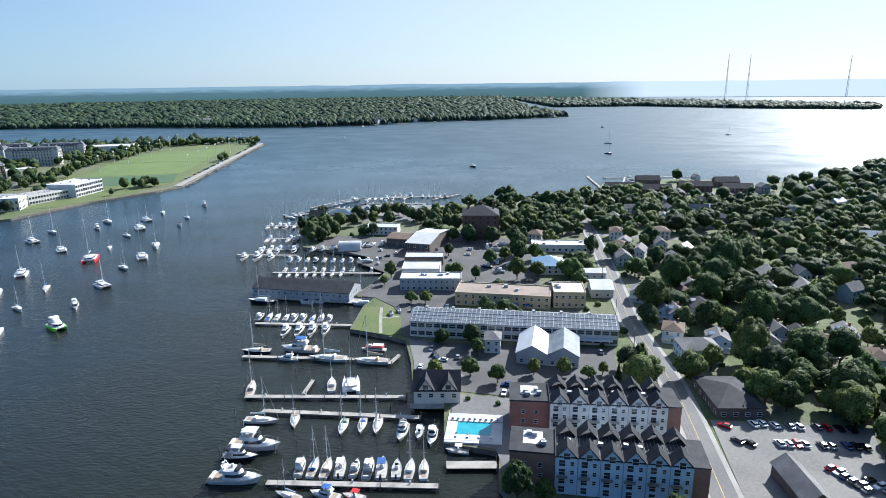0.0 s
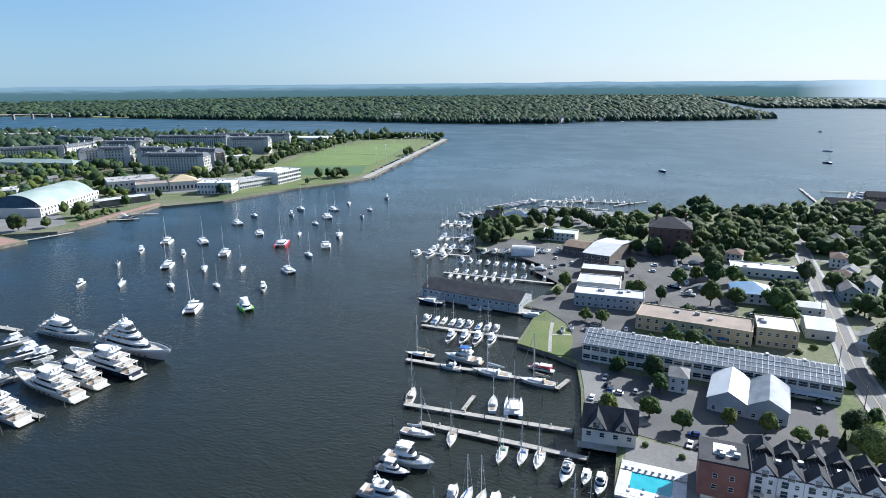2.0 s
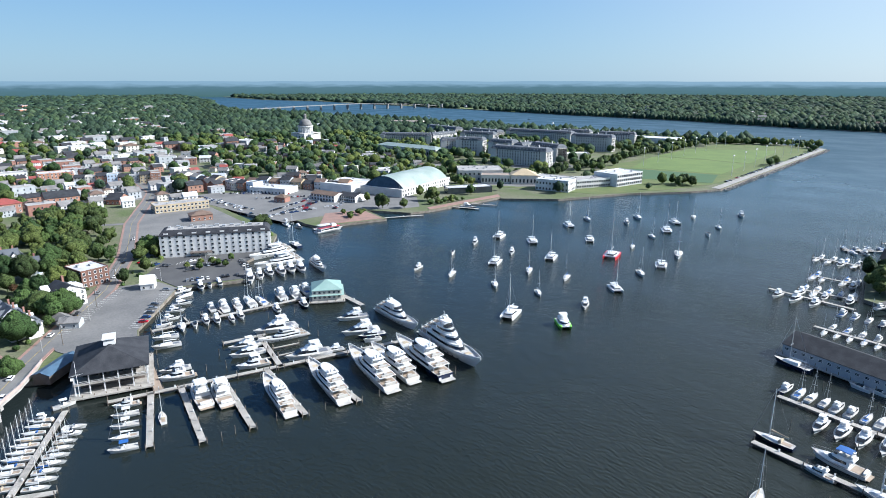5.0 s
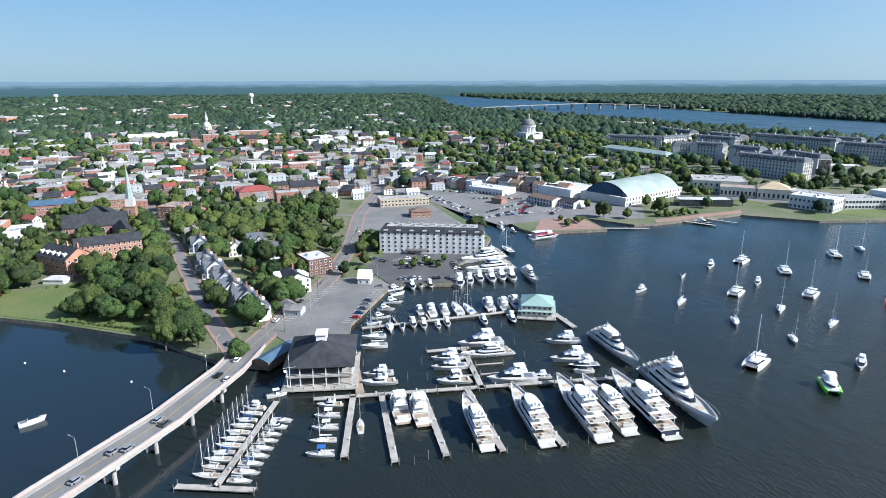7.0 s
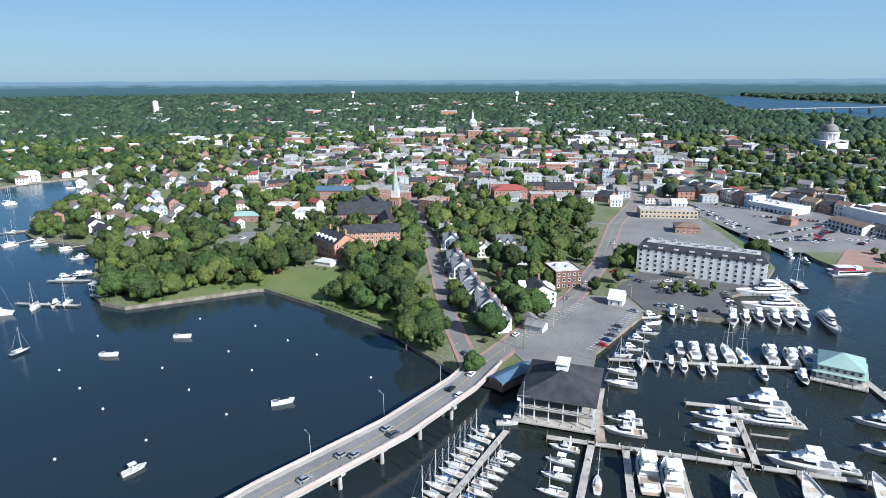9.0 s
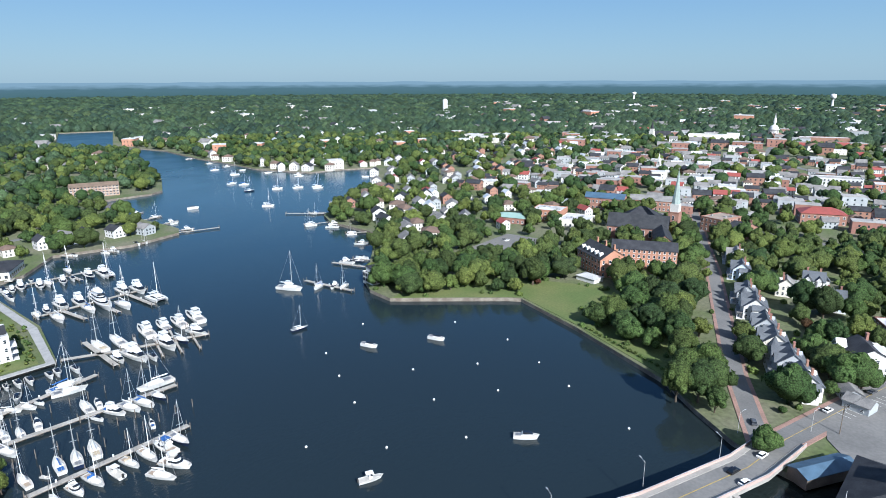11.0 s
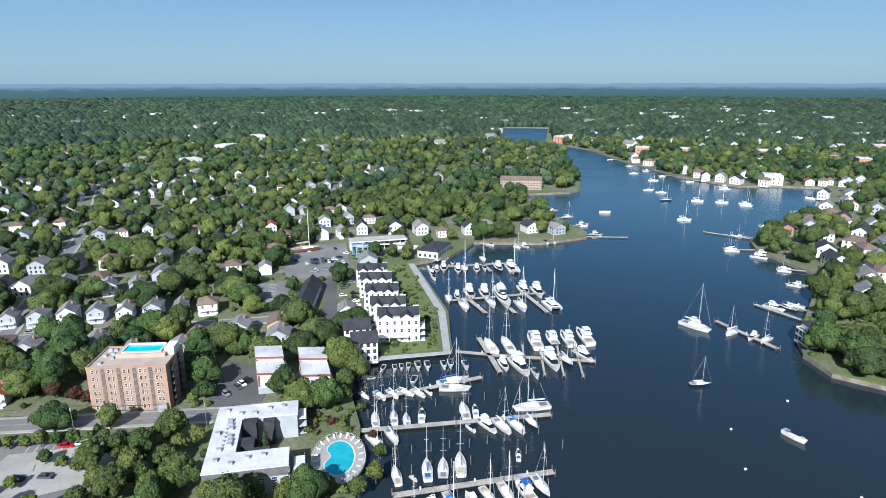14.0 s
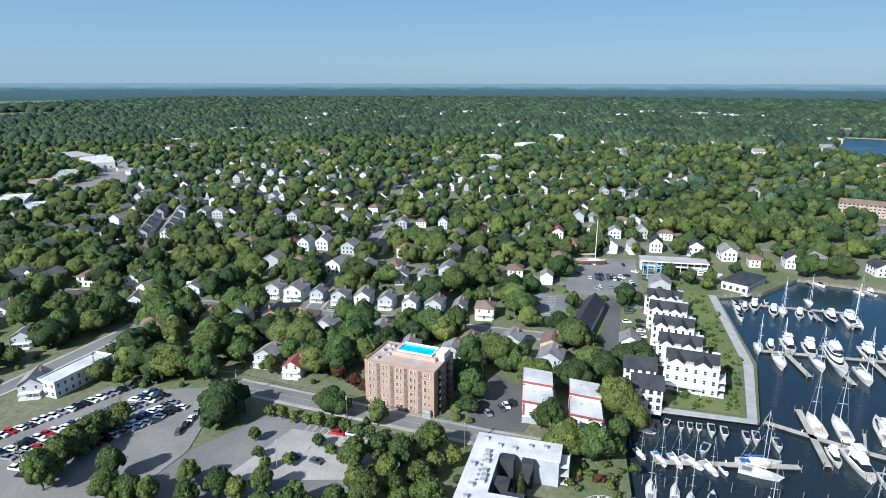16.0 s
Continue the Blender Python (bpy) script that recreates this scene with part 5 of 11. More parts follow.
def berth_row(p, q, kinds, side, off=8.0, bow_out=True, jitter=0.6, length=None, skip=()):
    """Boats lying side by side, at right angles to a dock."""
    p, q = Vector(p), Vector(q)
    d = (q - p).normalized()
    nrm = Vector((-d.y, d.x)) * side
    n = len(kinds)
    for i, kind in enumerate(kinds):
        if not kind:
            continue
        c = p.lerp(q, (i + 0.5) / n) + nrm * off
        a = math.degrees(math.atan2(nrm.y, nrm.x)) + (0 if bow_out else 180) + RND.uniform(-3, 3)
        boat(kind, c.x + RND.uniform(-jitter, jitter) * 0.4, c.y + RND.uniform(-jitter, jitter) * 0.4, a, length * RND.uniform(0.88, 1.1) if length else None)


def fill(p, q, kinds, pitch, off, length, sides=(1, -1), empty=0.08):
    """Berths along both sides of a dock, at an even pitch."""
    n = max(1, int((Vector(q) - Vector(p)).length / pitch))
    for side in sides:
        berth_row(p, q, pick(kinds, n, empty), side, off, RND.random() < 0.5, 0.6, length)


def pick(names, n, empty=0.0):
    return [None if RND.random() < empty else RND.choice(names) for _ in range(n)]


SAILS = ["sail_blue", "sail_white", "sail_tan", "sail_white", "sail_blue", "sail_green"]
POWER = ["cruiser", "cruiser_white", "cruiser_blue", "cruiser", "cruiser_navy"]
SMALL = ["open", "open_top", "open_top", "open_blue", "cruiser"]


def piling(x, y):
    ob = new("mooring_piling", TALL_PILE)
    ob.location = (x, y, 0)
    return tagged(ob, "dark timber mooring piling standing in the water", "piling", "mooring pilings")


def buoy(m):
    t = thing("mooring_buoy", m, "small white mooring buoy floating on the creek", "buoy", "mooring buoys")
    part("float", Geo().loft([[(r * math.cos(a * math.pi / 4), r * math.sin(a * math.pi / 4), z) for a in range(8)] for r, z in ((0.2, -0.4), (0.5, 0), (0.45, 0.35), (0.15, 0.6))]), M["gel"], t, smooth=True)
    part("ring", Geo().cyl(0, 0, 0.55, 0.85, 0.08, 6), M["rig"], t)
    return t


# cars
def car(paint, label, tall=0.0, wheels=True):
    def build(m):
        t = thing("car", m, label, "car", "parked cars")
        h = 0.75 + tall * 0.15
        prof = [(-2.25, 0.35), (-2.3, h + 0.1), (-1.9, h + 0.18), (1.0, h + 0.12), (2.1, h - 0.05), (2.25, 0.45), (2.1, 0.25), (-2.1, 0.25)]
        roof = 1.42 + tall * 0.3
        x0, x1 = -1.42 - tall * 0.4, 0.32
        part("body", Geo().loft([[(x, y, z) for x, z in prof] for y in (-0.9, 0.9)]).box((x0 + x1) / 2, 0, roof - 0.01, x1 - x0, 1.36, 0.06, top=0.96), M[paint], t)
        low = [(-2.0 + (1 - tall) * 0.2, -0.82, h + 0.12), (1.05, -0.82, h + 0.1), (1.05, 0.82, h + 0.1), (-2.0 + (1 - tall) * 0.2, 0.82, h + 0.12)]
        top = [(-1.4 - tall * 0.4, -0.66, roof), (0.3, -0.66, roof), (0.3, 0.66, roof), (-1.4 - tall * 0.4, 0.66, roof)]
        part("glasshouse", Geo().loft([low, top]), M["tint"], t)
        wheel = PROTO.setdefault("wheel_mesh", Geo().rod((0, -0.1, 0), (0, 0.1, 0), 0.33, 10).mesh("wheel", M["rubber"]))
        for x in (-1.4, 1.4) if wheels else ():
            for y in (-0.85, 0.85):
                part("wheel", wheel, None, t, m=pose(x, y, 0.33))
        return t
    return build


CARS = {
    "white": (car("white_paint", "white saloon car parked in a bay"), 5), "black": (car("black_paint", "black car parked in a bay", 0.6), 5), "silver": (car("silver_paint", "silver saloon car parked in a bay"), 4),
    "grey": (car("grey_paint", "dark grey utility car with black windows", 1.0), 4), "red": (car("red_paint", "red car parked in a bay"), 1), "blue": (car("blue_paint", "dark blue car parked in a bay", 0.5), 2), "suv": (car("white_paint", "white utility car with tall windows", 1.0), 3),
}
CAR_BAG = [k for k, (b, n) in CARS.items() for _ in range(n)]


FAR_CARS = []


def distant_cars():
    """Cars too far off to be told apart, in one mesh."""
    paints = ["white_paint", "black_paint", "silver_paint", "grey_paint", "red_paint", "blue_paint"]
    g = Geo()
    for x, y, a, kind, z in FAR_CARS:
        mi = paints.index({"suv": "white_paint"}.get(kind, kind + "_paint"))
        c, s = math.cos(radians(a)), math.sin(radians(a))
        g.box(x, y, z + 0.25, 4.5, 1.8, 0.65, a, mi=mi).box(x - 0.3 * c, y - 0.3 * s, z + 0.9, 2.6, 1.6, 0.48, a, mi=6, top=0.8).box(x - 0.3 * c, y - 0.3 * s, z + 1.38, 2.0, 1.28, 0.06, a, mi=mi)
    tagged(part("distant_cars", g, [M[k] for k in paints] + [M["tint"]]), "parked cars on distant streets and lots", "cars", "", "stuff")


def place_car(x, y, heading, kind=None, z=2.22):
    kind = kind or RND.choice(CAR_BAG)
    if math.hypot(x + 20, y) > 400:
        FAR_CARS.append((x, y, heading, kind, z))
        return None
    if math.hypot(x + 20, y) > 215:
        return put("far_car_" + kind, car({"suv": "white_paint"}.get(kind, kind + "_paint"), kind.replace("suv", "white") + " car parked far off", 0.4, False), pose(x, y, z, 0, 0, heading))
    return put("car_" + kind, CARS[kind][0], pose(x, y, z, 0, 0, heading))


def car_row(p, q, n, heading, z=2.27, fill=0.85):
    for i in range(n):
        if RND.random() < fill:
            x, y = p[0] + (q[0] - p[0]) * (i + 0.5) / n, p[1] + (q[1] - p[1]) * (i + 0.5) / n
            place_car(x + RND.uniform(-0.2, 0.2), y + RND.uniform(-0.2, 0.2), heading + RND.choice((0, 180)) + RND.uniform(-2, 2), None, z)


def bays(p, q, n, heading, z=2.27, depth=5.0):
    """Painted lines between parking bays."""
    g = Geo()
    for i in range(n + 1):
        g.box(p[0] + (q[0] - p[0]) * i / n, p[1] + (q[1] - p[1]) * i / n, z - 0.05, depth, 0.18, 0.062, heading)
    setting("bay_lines", g, M["line"], "white painted parking bay lines", "road marking")


# trees
def ico(sub=1):
    bm = bmesh.new()
    bmesh.ops.create_icosphere(bm, subdivisions=sub, radius=1)
    v = np.array([x.co[:] for x in bm.verts])
    f = np.array([[y.index for y in x.verts] for x in bm.faces])
    bm.free()
    return v, f


ICO1, ICO2 = ico(1), ico(2)


def dome(rng, lobes, spread=0.62):
    """Centres and radii of the lobes that make up one unit crown: a core and smaller masses round and over it."""
    out = [(np.array([0.0, 0.0, 0.52]), np.array([0.68, 0.68, 0.4]))]
    for i in range(lobes):
        a = 2 * math.pi * (i * 0.382 + rng.uniform(-0.06, 0.06))
        up = (i + 0.5) / lobes
        k = spread * math.sqrt(max(0.0, 1 - up ** 1.6)) * rng.uniform(0.85, 1.15)
        r = rng.uniform(0.27, 0.42) * (1.05 - 0.25 * up) * min(1.0, (9 / max(lobes, 1)) ** 0.45)
        out.append((np.array([k * math.cos(a), k * math.sin(a), 0.36 + 0.46 * up + rng.uniform(-0.05, 0.05)]), np.array([r, r, r * 0.62])))
    return out


def crown_geo(rng, lobes, tufts, r, h, base, size, shape="round"):
    """Foliage: a domed mass of uneven lobes with many small leaf clumps standing off it."""
    v, f, quads = [], [], []
    count = 0
    if shape == "cone":
        centres = [(np.array([0.0, 0.0, (i + 0.4) / lobes]), np.array([1, 1, 0.9 / lobes * 1.6]) * np.array([1.0 - i / lobes, 1.0 - i / lobes, 1.0])) for i in range(lobes)]
    else:
        centres = dome(rng, lobes)
    scale, low = np.array([r, r, (h - base) * 1.06]), np.array([0, 0, base * 0.72])
    for i, (c, lr) in enumerate(centres):
        iv, fi = ICO2
        d = np.array([0.92 + 0.3 * noise.noise(Vector((p * 1.6 + c * 7).tolist())) for p in iv])
        v.append((iv * d[:, None] * lr + c) * scale + low)
        f.append(fi + count)
        count += len(iv)
    area = np.array([lr[0] ** 2 for c, lr in centres])
    pick_lobe = np.cumsum(area / area.sum())
    for _ in range(tufts):
        c, lr = centres[min(int(np.searchsorted(pick_lobe, rng.random())), len(centres) - 1)]
        n = np.array([rng.gauss(0, 1), rng.gauss(0, 1), rng.gauss(0.35, 1)])
        n /= np.linalg.norm(n)
        p = (c + n * lr * rng.uniform(0.94, 1.12)) * scale + low
        u = np.cross(n + np.array([rng.gauss(0, .5) for _ in range(3)]), [0.3, 0.2, 1.0])
        u /= np.linalg.norm(u)
        w = np.cross(n + np.array([rng.gauss(0, .4) for _ in range(3)]), u)
        w /= np.linalg.norm(w)
        s = size * rng.uniform(0.6, 1.3)
        quads.append([p + u * s, p + w * s * 0.7, p - u * s * 0.8, p - w * s * 0.75])
    V = np.vstack(v + [np.array(q) for q in quads])
    faces = np.vstack(f).tolist() + [[count + 4 * i + j for j in range(4)] for i in range(tufts)]
    return V, faces


def tree_proto(key, leaf, label, rng, r, h, shape="round", lobes=8, tufts=760, base=None):
    base = h * 0.13 if base is None else base

    def build(m):
        t = thing("tree", m, label, "tree", "trees along shore and streets")
        g = Geo().cyl(0, 0, -0.3, base * 1.4, 0.05 * r + 0.12, 7, 0.035 * r + 0.06)
        for i in range(4):
            a = i * 1.6 + rng.random()
            g.rod((0, 0, base * 0.9), (math.cos(a) * r * 0.5, math.sin(a) * r * 0.5, base + (h - base) * 0.45), 0.02 * r + 0.03, 5)
        part("trunk", g, M["trunk"], t)
        V, F = crown_geo(rng, lobes, tufts, r, h, base, 0.03 * r + 0.1, shape)
        c = Geo()
        c.v, c.f, c.mi = [tuple(p) for p in V.tolist()], [tuple(q) for q in F], [0] * len(F)
        part("crown", c, M[leaf], t, smooth=True)
        return t
    return build


TREE_RNG = random.Random(21)
TREES = {}
for i in range(4):
    TREES[f"green{i}"] = tree_proto("", "leaf", "broad green deciduous tree with uneven crown", TREE_RNG, 5.8, 11.5 + i, lobes=17 + i)
for i in range(3):
    TREES[f"light{i}"] = tree_proto("", "leaf_light", "light green leafy tree with loose crown", TREE_RNG, 5.0, 9.5 + i, lobes=15 + i)
for i in range(3):
    TREES[f"dark{i}"] = tree_proto("", "leaf_dark", "dark green shade tree with dense crown", TREE_RNG, 6.0, 12.5 + i, lobes=18)
TREES["red"] = tree_proto("", "leaf_red", "small reddish ornamental tree", TREE_RNG, 3.2, 5.5, lobes=6, tufts=650)
TREES["cone0"] = tree_proto("", "leaf_dark", "tall narrow dark evergreen", TREE_RNG, 2.8, 13, "cone", 9, 800, 0.8)
TREES["bush"] = tree_proto("", "leaf", "low rounded green shrub", TREE_RNG, 2.0, 2.6, lobes=5, tufts=300, base=0.2)


FAR_TREES = []
LOT_HEAD = [(-44, 242), (-30, 236), (-12, 252), (9, 256), (11, 276), (-30, 284)]  # the paved head of the bridge
PARK_LAWN = [(-178, 326), (-137, 308), (-100, 290), (-96, 310), (-112, 345), (-140, 372), (-170, 360)]


def tree(kind, x, y, size=1.0, z=GZ):
    at_x, at_y = np.array([x]), np.array([y])
    if any(inside(road_poly, at_x, at_y)[0] for road_poly in ROADS) or inside(LOT_HEAD, at_x, at_y)[0]:
        return None
    if inside(PARK_LAWN, at_x, at_y)[0] and kind != "bush" and math.hypot(x + 122, y - 318) > 6:
        return None
    if math.hypot(x + 30, y) > 400:
        FAR_TREES.append((x, y, size))
        BLOCKS.append((x, y, 3.2 * size, 3.2 * size, 1.0, 0.0))
        return None
    s = size * RND.uniform(0.9, 1.12)
    ob = put("tree_" + kind, TREES[kind], pose(x, y, z, 0, 0, RND.uniform(0, 360)), (s * RND.uniform(0.92, 1.08), s, s * RND.uniform(0.9, 1.1)))
    BLOCKS.append((x, y, 3.2 * size, 3.2 * size, 1.0, 0.0))
    return ob


GREENS = ["green0", "green1", "green2", "green3", "light0", "light1", "light2", "dark0", "dark1", "dark2"]


# buildings
def window_mesh(w, h, frame="white", bars=True, depth=0.12):
    """A sash window in one piece: frame, reveals and two panes."""
    key = ("win", w, h, frame, bars)
    if key not in PROTO:
        e = 0.1
        X = [-w / 2 - e, -w / 2, w / 2, w / 2 + e]
        Z = [-e, 0, h / 2 - 0.04, h / 2 + 0.04, h, h + e] if bars else [-e, 0, h, h + e]
        n = len(Z)
        v = [(x, -depth, z) for z in Z for x in X] + [(x, 0.02, z) for z in (Z[0], Z[-1]) for x in (X[0], X[3])]
        f, mi = [], []
        holes = [1, 3] if bars else [1]
        for r in range(n - 1):
            for c in range(3):
                q = (r * 4 + c, r * 4 + c + 1, r * 4 + c + 5, r * 4 + c + 4)
                if c == 1 and r in holes:
                    o = len(v)
                    v += [(v[i][0], -0.03, v[i][2]) for i in q]
                    for k in range(4):
                        f.append((q[k], q[(k + 1) % 4], o + (k + 1) % 4, o + k))
                        mi.append(0)
                    f.append((o, o + 1, o + 2, o + 3))
                    mi.append(1)
                else:
                    f.append(q)
                    mi.append(0)
        b = n * 4
        edge = [(0, 3, b + 1, b), ((n - 1) * 4 + 3, (n - 1) * 4, b + 2, b + 3), ((n - 1) * 4, 0, b, b + 2), (3, (n - 1) * 4 + 3, b + 3, b + 1)]
        f += [q[::-1] for q in edge]
        mi += [0] * 4
        g = Geo()
        g.v, g.f, g.mi = v, f, mi
        PROTO[key] = g.mesh("window", [M[frame], M["glass"]])
    return PROTO[key]


DOOR = Geo().box(0, -0.05, 0, 1.2, 0.1, 2.2).box(0, -0.09, 0.1, 0.95, 0.06, 2.0, mi=1).mesh("door", [M["white"], M["darksiding"]])


def windows(t, w, d, z, floors, step, bays_, size, frame="white", sides="flrb", bars=True, base=1.0):
    """A window object for each bay and storey of each facade: f and b are the long sides, l and r the ends."""
    me = window_mesh(*size, frame, bars)
    for side in sides:
        n = bays_[0] if side in "fb" else bays_[1]
        run = w if side in "fb" else d
        for k in range(floors):
            for i in range(n):
                u = -run / 2 + run * (i + 0.5) / n
                zz = z + base + k * step
                m = {"f": pose(u, -d / 2, zz), "b": pose(u, d / 2, zz, 0, 0, 180), "l": pose(-w / 2, u, zz, 0, 0, -90), "r": pose(w / 2, u, zz, 0, 0, 90)}[side]
                part("window", me, None, t, m=m)


def window_rows(t, w, d, floors, step, bays_, size, frame="white", sides="f", base=1.0):
    """Distant facades: one row of framed, recessed panes for each storey and side."""
    a, b = size
    g = Geo()
    for side in sides:
        n = bays_[0] if side in "fb" else bays_[1]
        run = w if side in "fb" else d
        turn = {"f": 0, "b": 180, "l": -90, "r": 90}[side]
        off = d / 2 if side in "fb" else w / 2
        c, s = math.cos(radians(turn)), math.sin(radians(turn))
        for k in range(floors):
            z = base + k * step
            for i in range(n):
                u = -run / 2 + run * (i + 0.5) / n
                for o, zz, ww, dd, hh, mi in ((0.04, 0, a + 0.3, 0.1, b + 0.3, 0), (0.08, 0.15, a, 0.08, b, 1), (0.12, -0.12, a + 0.5, 0.22, 0.12, 0)):
                    g.box(u * c + (off + o) * s, u * s - (off + o) * c, z + zz, ww, dd, hh, turn, mi=mi)
    ob = part("window", g, [M[frame], M["glass"]], t)
    tagged(ob, kind="stuff")


def building(name, label, category, x, y, rot, w, d, h, wall="brick", roof="flat", roofmat="flatgrey", floors=2, bays_=(4, 3), size=(1.1, 1.6), frame="white", sides="flr", rise=3.0,
             group="", z=GZ, parapet=True, units=0, pad=1.5, base=1.0, bars=True, chimneys=0):
    """A building with walls, windows and its roof; the front faces local -y."""
    t = thing(name, pose(x, y, z, 0, 0, rot), label, category, group)
    block(x, y, w, d, rot, pad)
    part("wall", Geo().box(0, 0, -1.0, w, d, h + 1.0), M[wall], t)
    if roof == "flat":
        part("roof", Geo().box(0, 0, h, w - 0.3, d - 0.3, 0.12), M[roofmat], t)
        if parapet:
            g = Geo()
            for sx, sy, cx, cy in ((w + 0.2, 0.35, 0, d / 2 - 0.1), (w + 0.2, 0.35, 0, -d / 2 + 0.1), (0.35, d - 0.45, w / 2 - 0.1, 0), (0.35, d - 0.45, -w / 2 + 0.1, 0)):
                g.box(cx, cy, h - 0.05, sx, sy, 0.65)
            part("parapet", g, M[wall], t)
    elif roof == "gable":
        part("gable_wall", Geo().gable_wall(0, 0, h, w, d, rise), M[wall], t)
        part("roof", Geo().gable(0, 0, h + 0.02, w, d, rise), M[roofmat], t)
    elif roof == "hip":
        part("roof", Geo().hip(0, 0, h, w, d, rise), M[roofmat], t)
    elif roof == "mansard":
        part("roof", Geo().loft([[(a * (w / 2 + o), b * (d / 2 + o), h + q) for a, b in ((-1, -1), (1, -1), (1, 1), (-1, 1))] for o, q in ((0.4, 0), (0.4, 0.35), (-1.3, rise * 0.75), (-3.0, rise))]), M[roofmat], t)
    if floors:
        if min(math.hypot(x - a, y - b) for a, b in ((-50, -70), (0, 0), (-60, 60))) > 300:
            window_rows(t, w, d, floors, h / floors, bays_, size, frame, sides, base)
        else:
            windows(t, w, d, 0, floors, h / floors, bays_, size, frame, sides, bars, base)
    for i in range(units):
        u = RND.uniform(-0.4, 0.4) * w
        part("roof_unit", Geo().box(u, RND.uniform(-0.3, 0.3) * d, h + 0.1, RND.uniform(1.2, 2.6), RND.uniform(1.0, 2.0), RND.uniform(0.9, 1.5)), M["hvac"], t)
    for i in range(chimneys):
        part("chimney", Geo().box((-0.35 + 0.7 * i / max(1, chimneys - 1)) * w, 0.15 * d, h, 1.4, 1.0, rise + 2.2).box((-0.35 + 0.7 * i / max(1, chimneys - 1)) * w, 0.15 * d, h + rise + 2.0, 1.6, 1.2, 0.25), M[wall] if "brick" in wall else M["brick"], t)
    return t


def house(wall="white", roofmat="shingle", label="white two-storey house with grey gable roof", w=9.0, d=11.0, h=5.8, rise=2.8, roof="gable", porch=True, wins=2, dormer=False, chimney=True):
    """A detached house: the gable faces local -y and +y when turned."""
    def build(m):
        t = thing("house", m, label, "house", "houses of the town")
        part("wall", Geo().box(0, 0, -1, d, w, h + 1), M[wall], t)
        if roof == "gable":
            part("gable_wall", Geo().gable_wall(0, 0, h, d, w, rise), M[wall], t)
            part("roof", Geo().gable(0, 0, h + 0.02, d, w, rise), M[roofmat], t)
        elif roof == "hip":
            part("roof", Geo().hip(0, 0, h, d, w, rise), M[roofmat], t)
        else:
            part("roof", Geo().box(0, 0, h, d + 0.4, w + 0.4, 0.35), M[roofmat], t)
        if porch:
            g = Geo().box(d / 2 + 1.0, 0, 2.7, 2.2, w * 0.9, 0.18).box(d / 2 + 1.0, 0, -0.2, 2.0, w * 0.9, 0.6)
            for k in (-0.42, -0.14, 0.14, 0.42):
                g.box(d / 2 + 1.9, k * w, 0.3, 0.18, 0.18, 2.5)
            part("porch", g, M["white"], t)
        if chimney:
            part("chimney", Geo().box(-d * 0.2, w * 0.2, h, 0.8, 0.8, rise + 0.8), M["brick"], t)
        if dormer:
            part("dormer", Geo().box(d * 0.05, -w * 0.3, h + 0.3, 2.4, 2.0, 1.4).gable(d * 0.05, -w * 0.3, h + 1.7, 2.0, 2.4, 0.8, 0.2, 0.15, rot=90), M[wall], t)
        me = window_mesh(1.0, 1.5, "white")
        for k in range(2 if h > 4 else 1):
            for i in range(wins):
                u = (-0.5 + (i + 0.5) / wins)
                zz = 0.9 + 2.8 * k
                if not (porch and k == 0):
                    part("window", me, None, t, m=pose(d / 2, u * w, zz, 0, 0, 90))
                if i == 0 or k == 1:
                    part("window", me, None, t, m=pose(u * d, -w / 2, zz))
        part("window", me, None, t, m=pose(0.1 * d, w / 2, 3.7 if h > 4 else 0.9, 0, 0, 180))
        if wins > 1:
            part("door", DOOR, None, t, m=pose(d / 2, 0, 0.3, 0, 0, 90))
        return t
    return build


HOUSES = {
    "white_grey": house(), "white_slate": house("white", "shingle", "white house with grey shingle roof", 8, 12), "grey": house("greysiding", "shingle", "grey-sided house with shingle roof and porch", 9, 10),
    "cream": house("offwhite", "brownroof", "cream house with brown shingle roof", 9.5, 11, roof="hip"), "blue": house("bluesiding", "shingle", "pale blue house with grey roof", 8.5, 11, dormer=True),
    "brick_house": house("brick", "slate", "red brick house with slate roof", 9, 11, porch=False), "white_red": house("white", "redroof", "white house with red metal roof", 8, 10, 4.5, 2.4),
    "white_hip": house("white", "slate", "large white house with hipped slate roof", 11, 13, 6.4, 3.2, "hip", dormer=True),
    "tan": house("tansiding", "brownroof", "low tan house with brown roof", 9, 13, 3.6, 2.2, porch=False),
}
FAR_LIST = []
# wall, roof, width, depth, height, rise, form
FAR_HOUSES = {
    "f_white": ("white", "shingle", 9, 12, 6.0, 3.0, "gable"), "f_grey": ("greysiding", "shingle", 9, 12, 6.0, 3.0, "gable"), "f_cream": ("offwhite", "brownroof", 10, 12, 5.6, 2.6, "hip"),
    "f_whitedark": ("white", "slate", 9.5, 12, 6.2, 3.2, "gable"), "f_blue": ("bluesiding", "shingle", 8.5, 11, 6.0, 2.8, "gable"),
    "f_brick": ("brick", "slate", 10, 13, 7.0, 3.0, "gable"), "f_flatbrick": ("brick", "flatgrey", 13, 18, 8.0, 0, "flat"), "f_flatwhite": ("offwhite", "flatwhite", 14, 20, 7.0, 0, "flat"),
    "f_flatgrey": ("greysiding", "flatgrey", 13, 18, 8.0, 0, "flat"),
    "f_orange": ("orangebrick", "flatwhite", 14, 18, 9.0, 0, "flat"), "f_whiteslate": ("white", "metalroof", 9, 13, 6.0, 3.2, "gable"), "f_red": ("white", "redroof", 9, 11, 5.5, 2.6, "gable"),
}


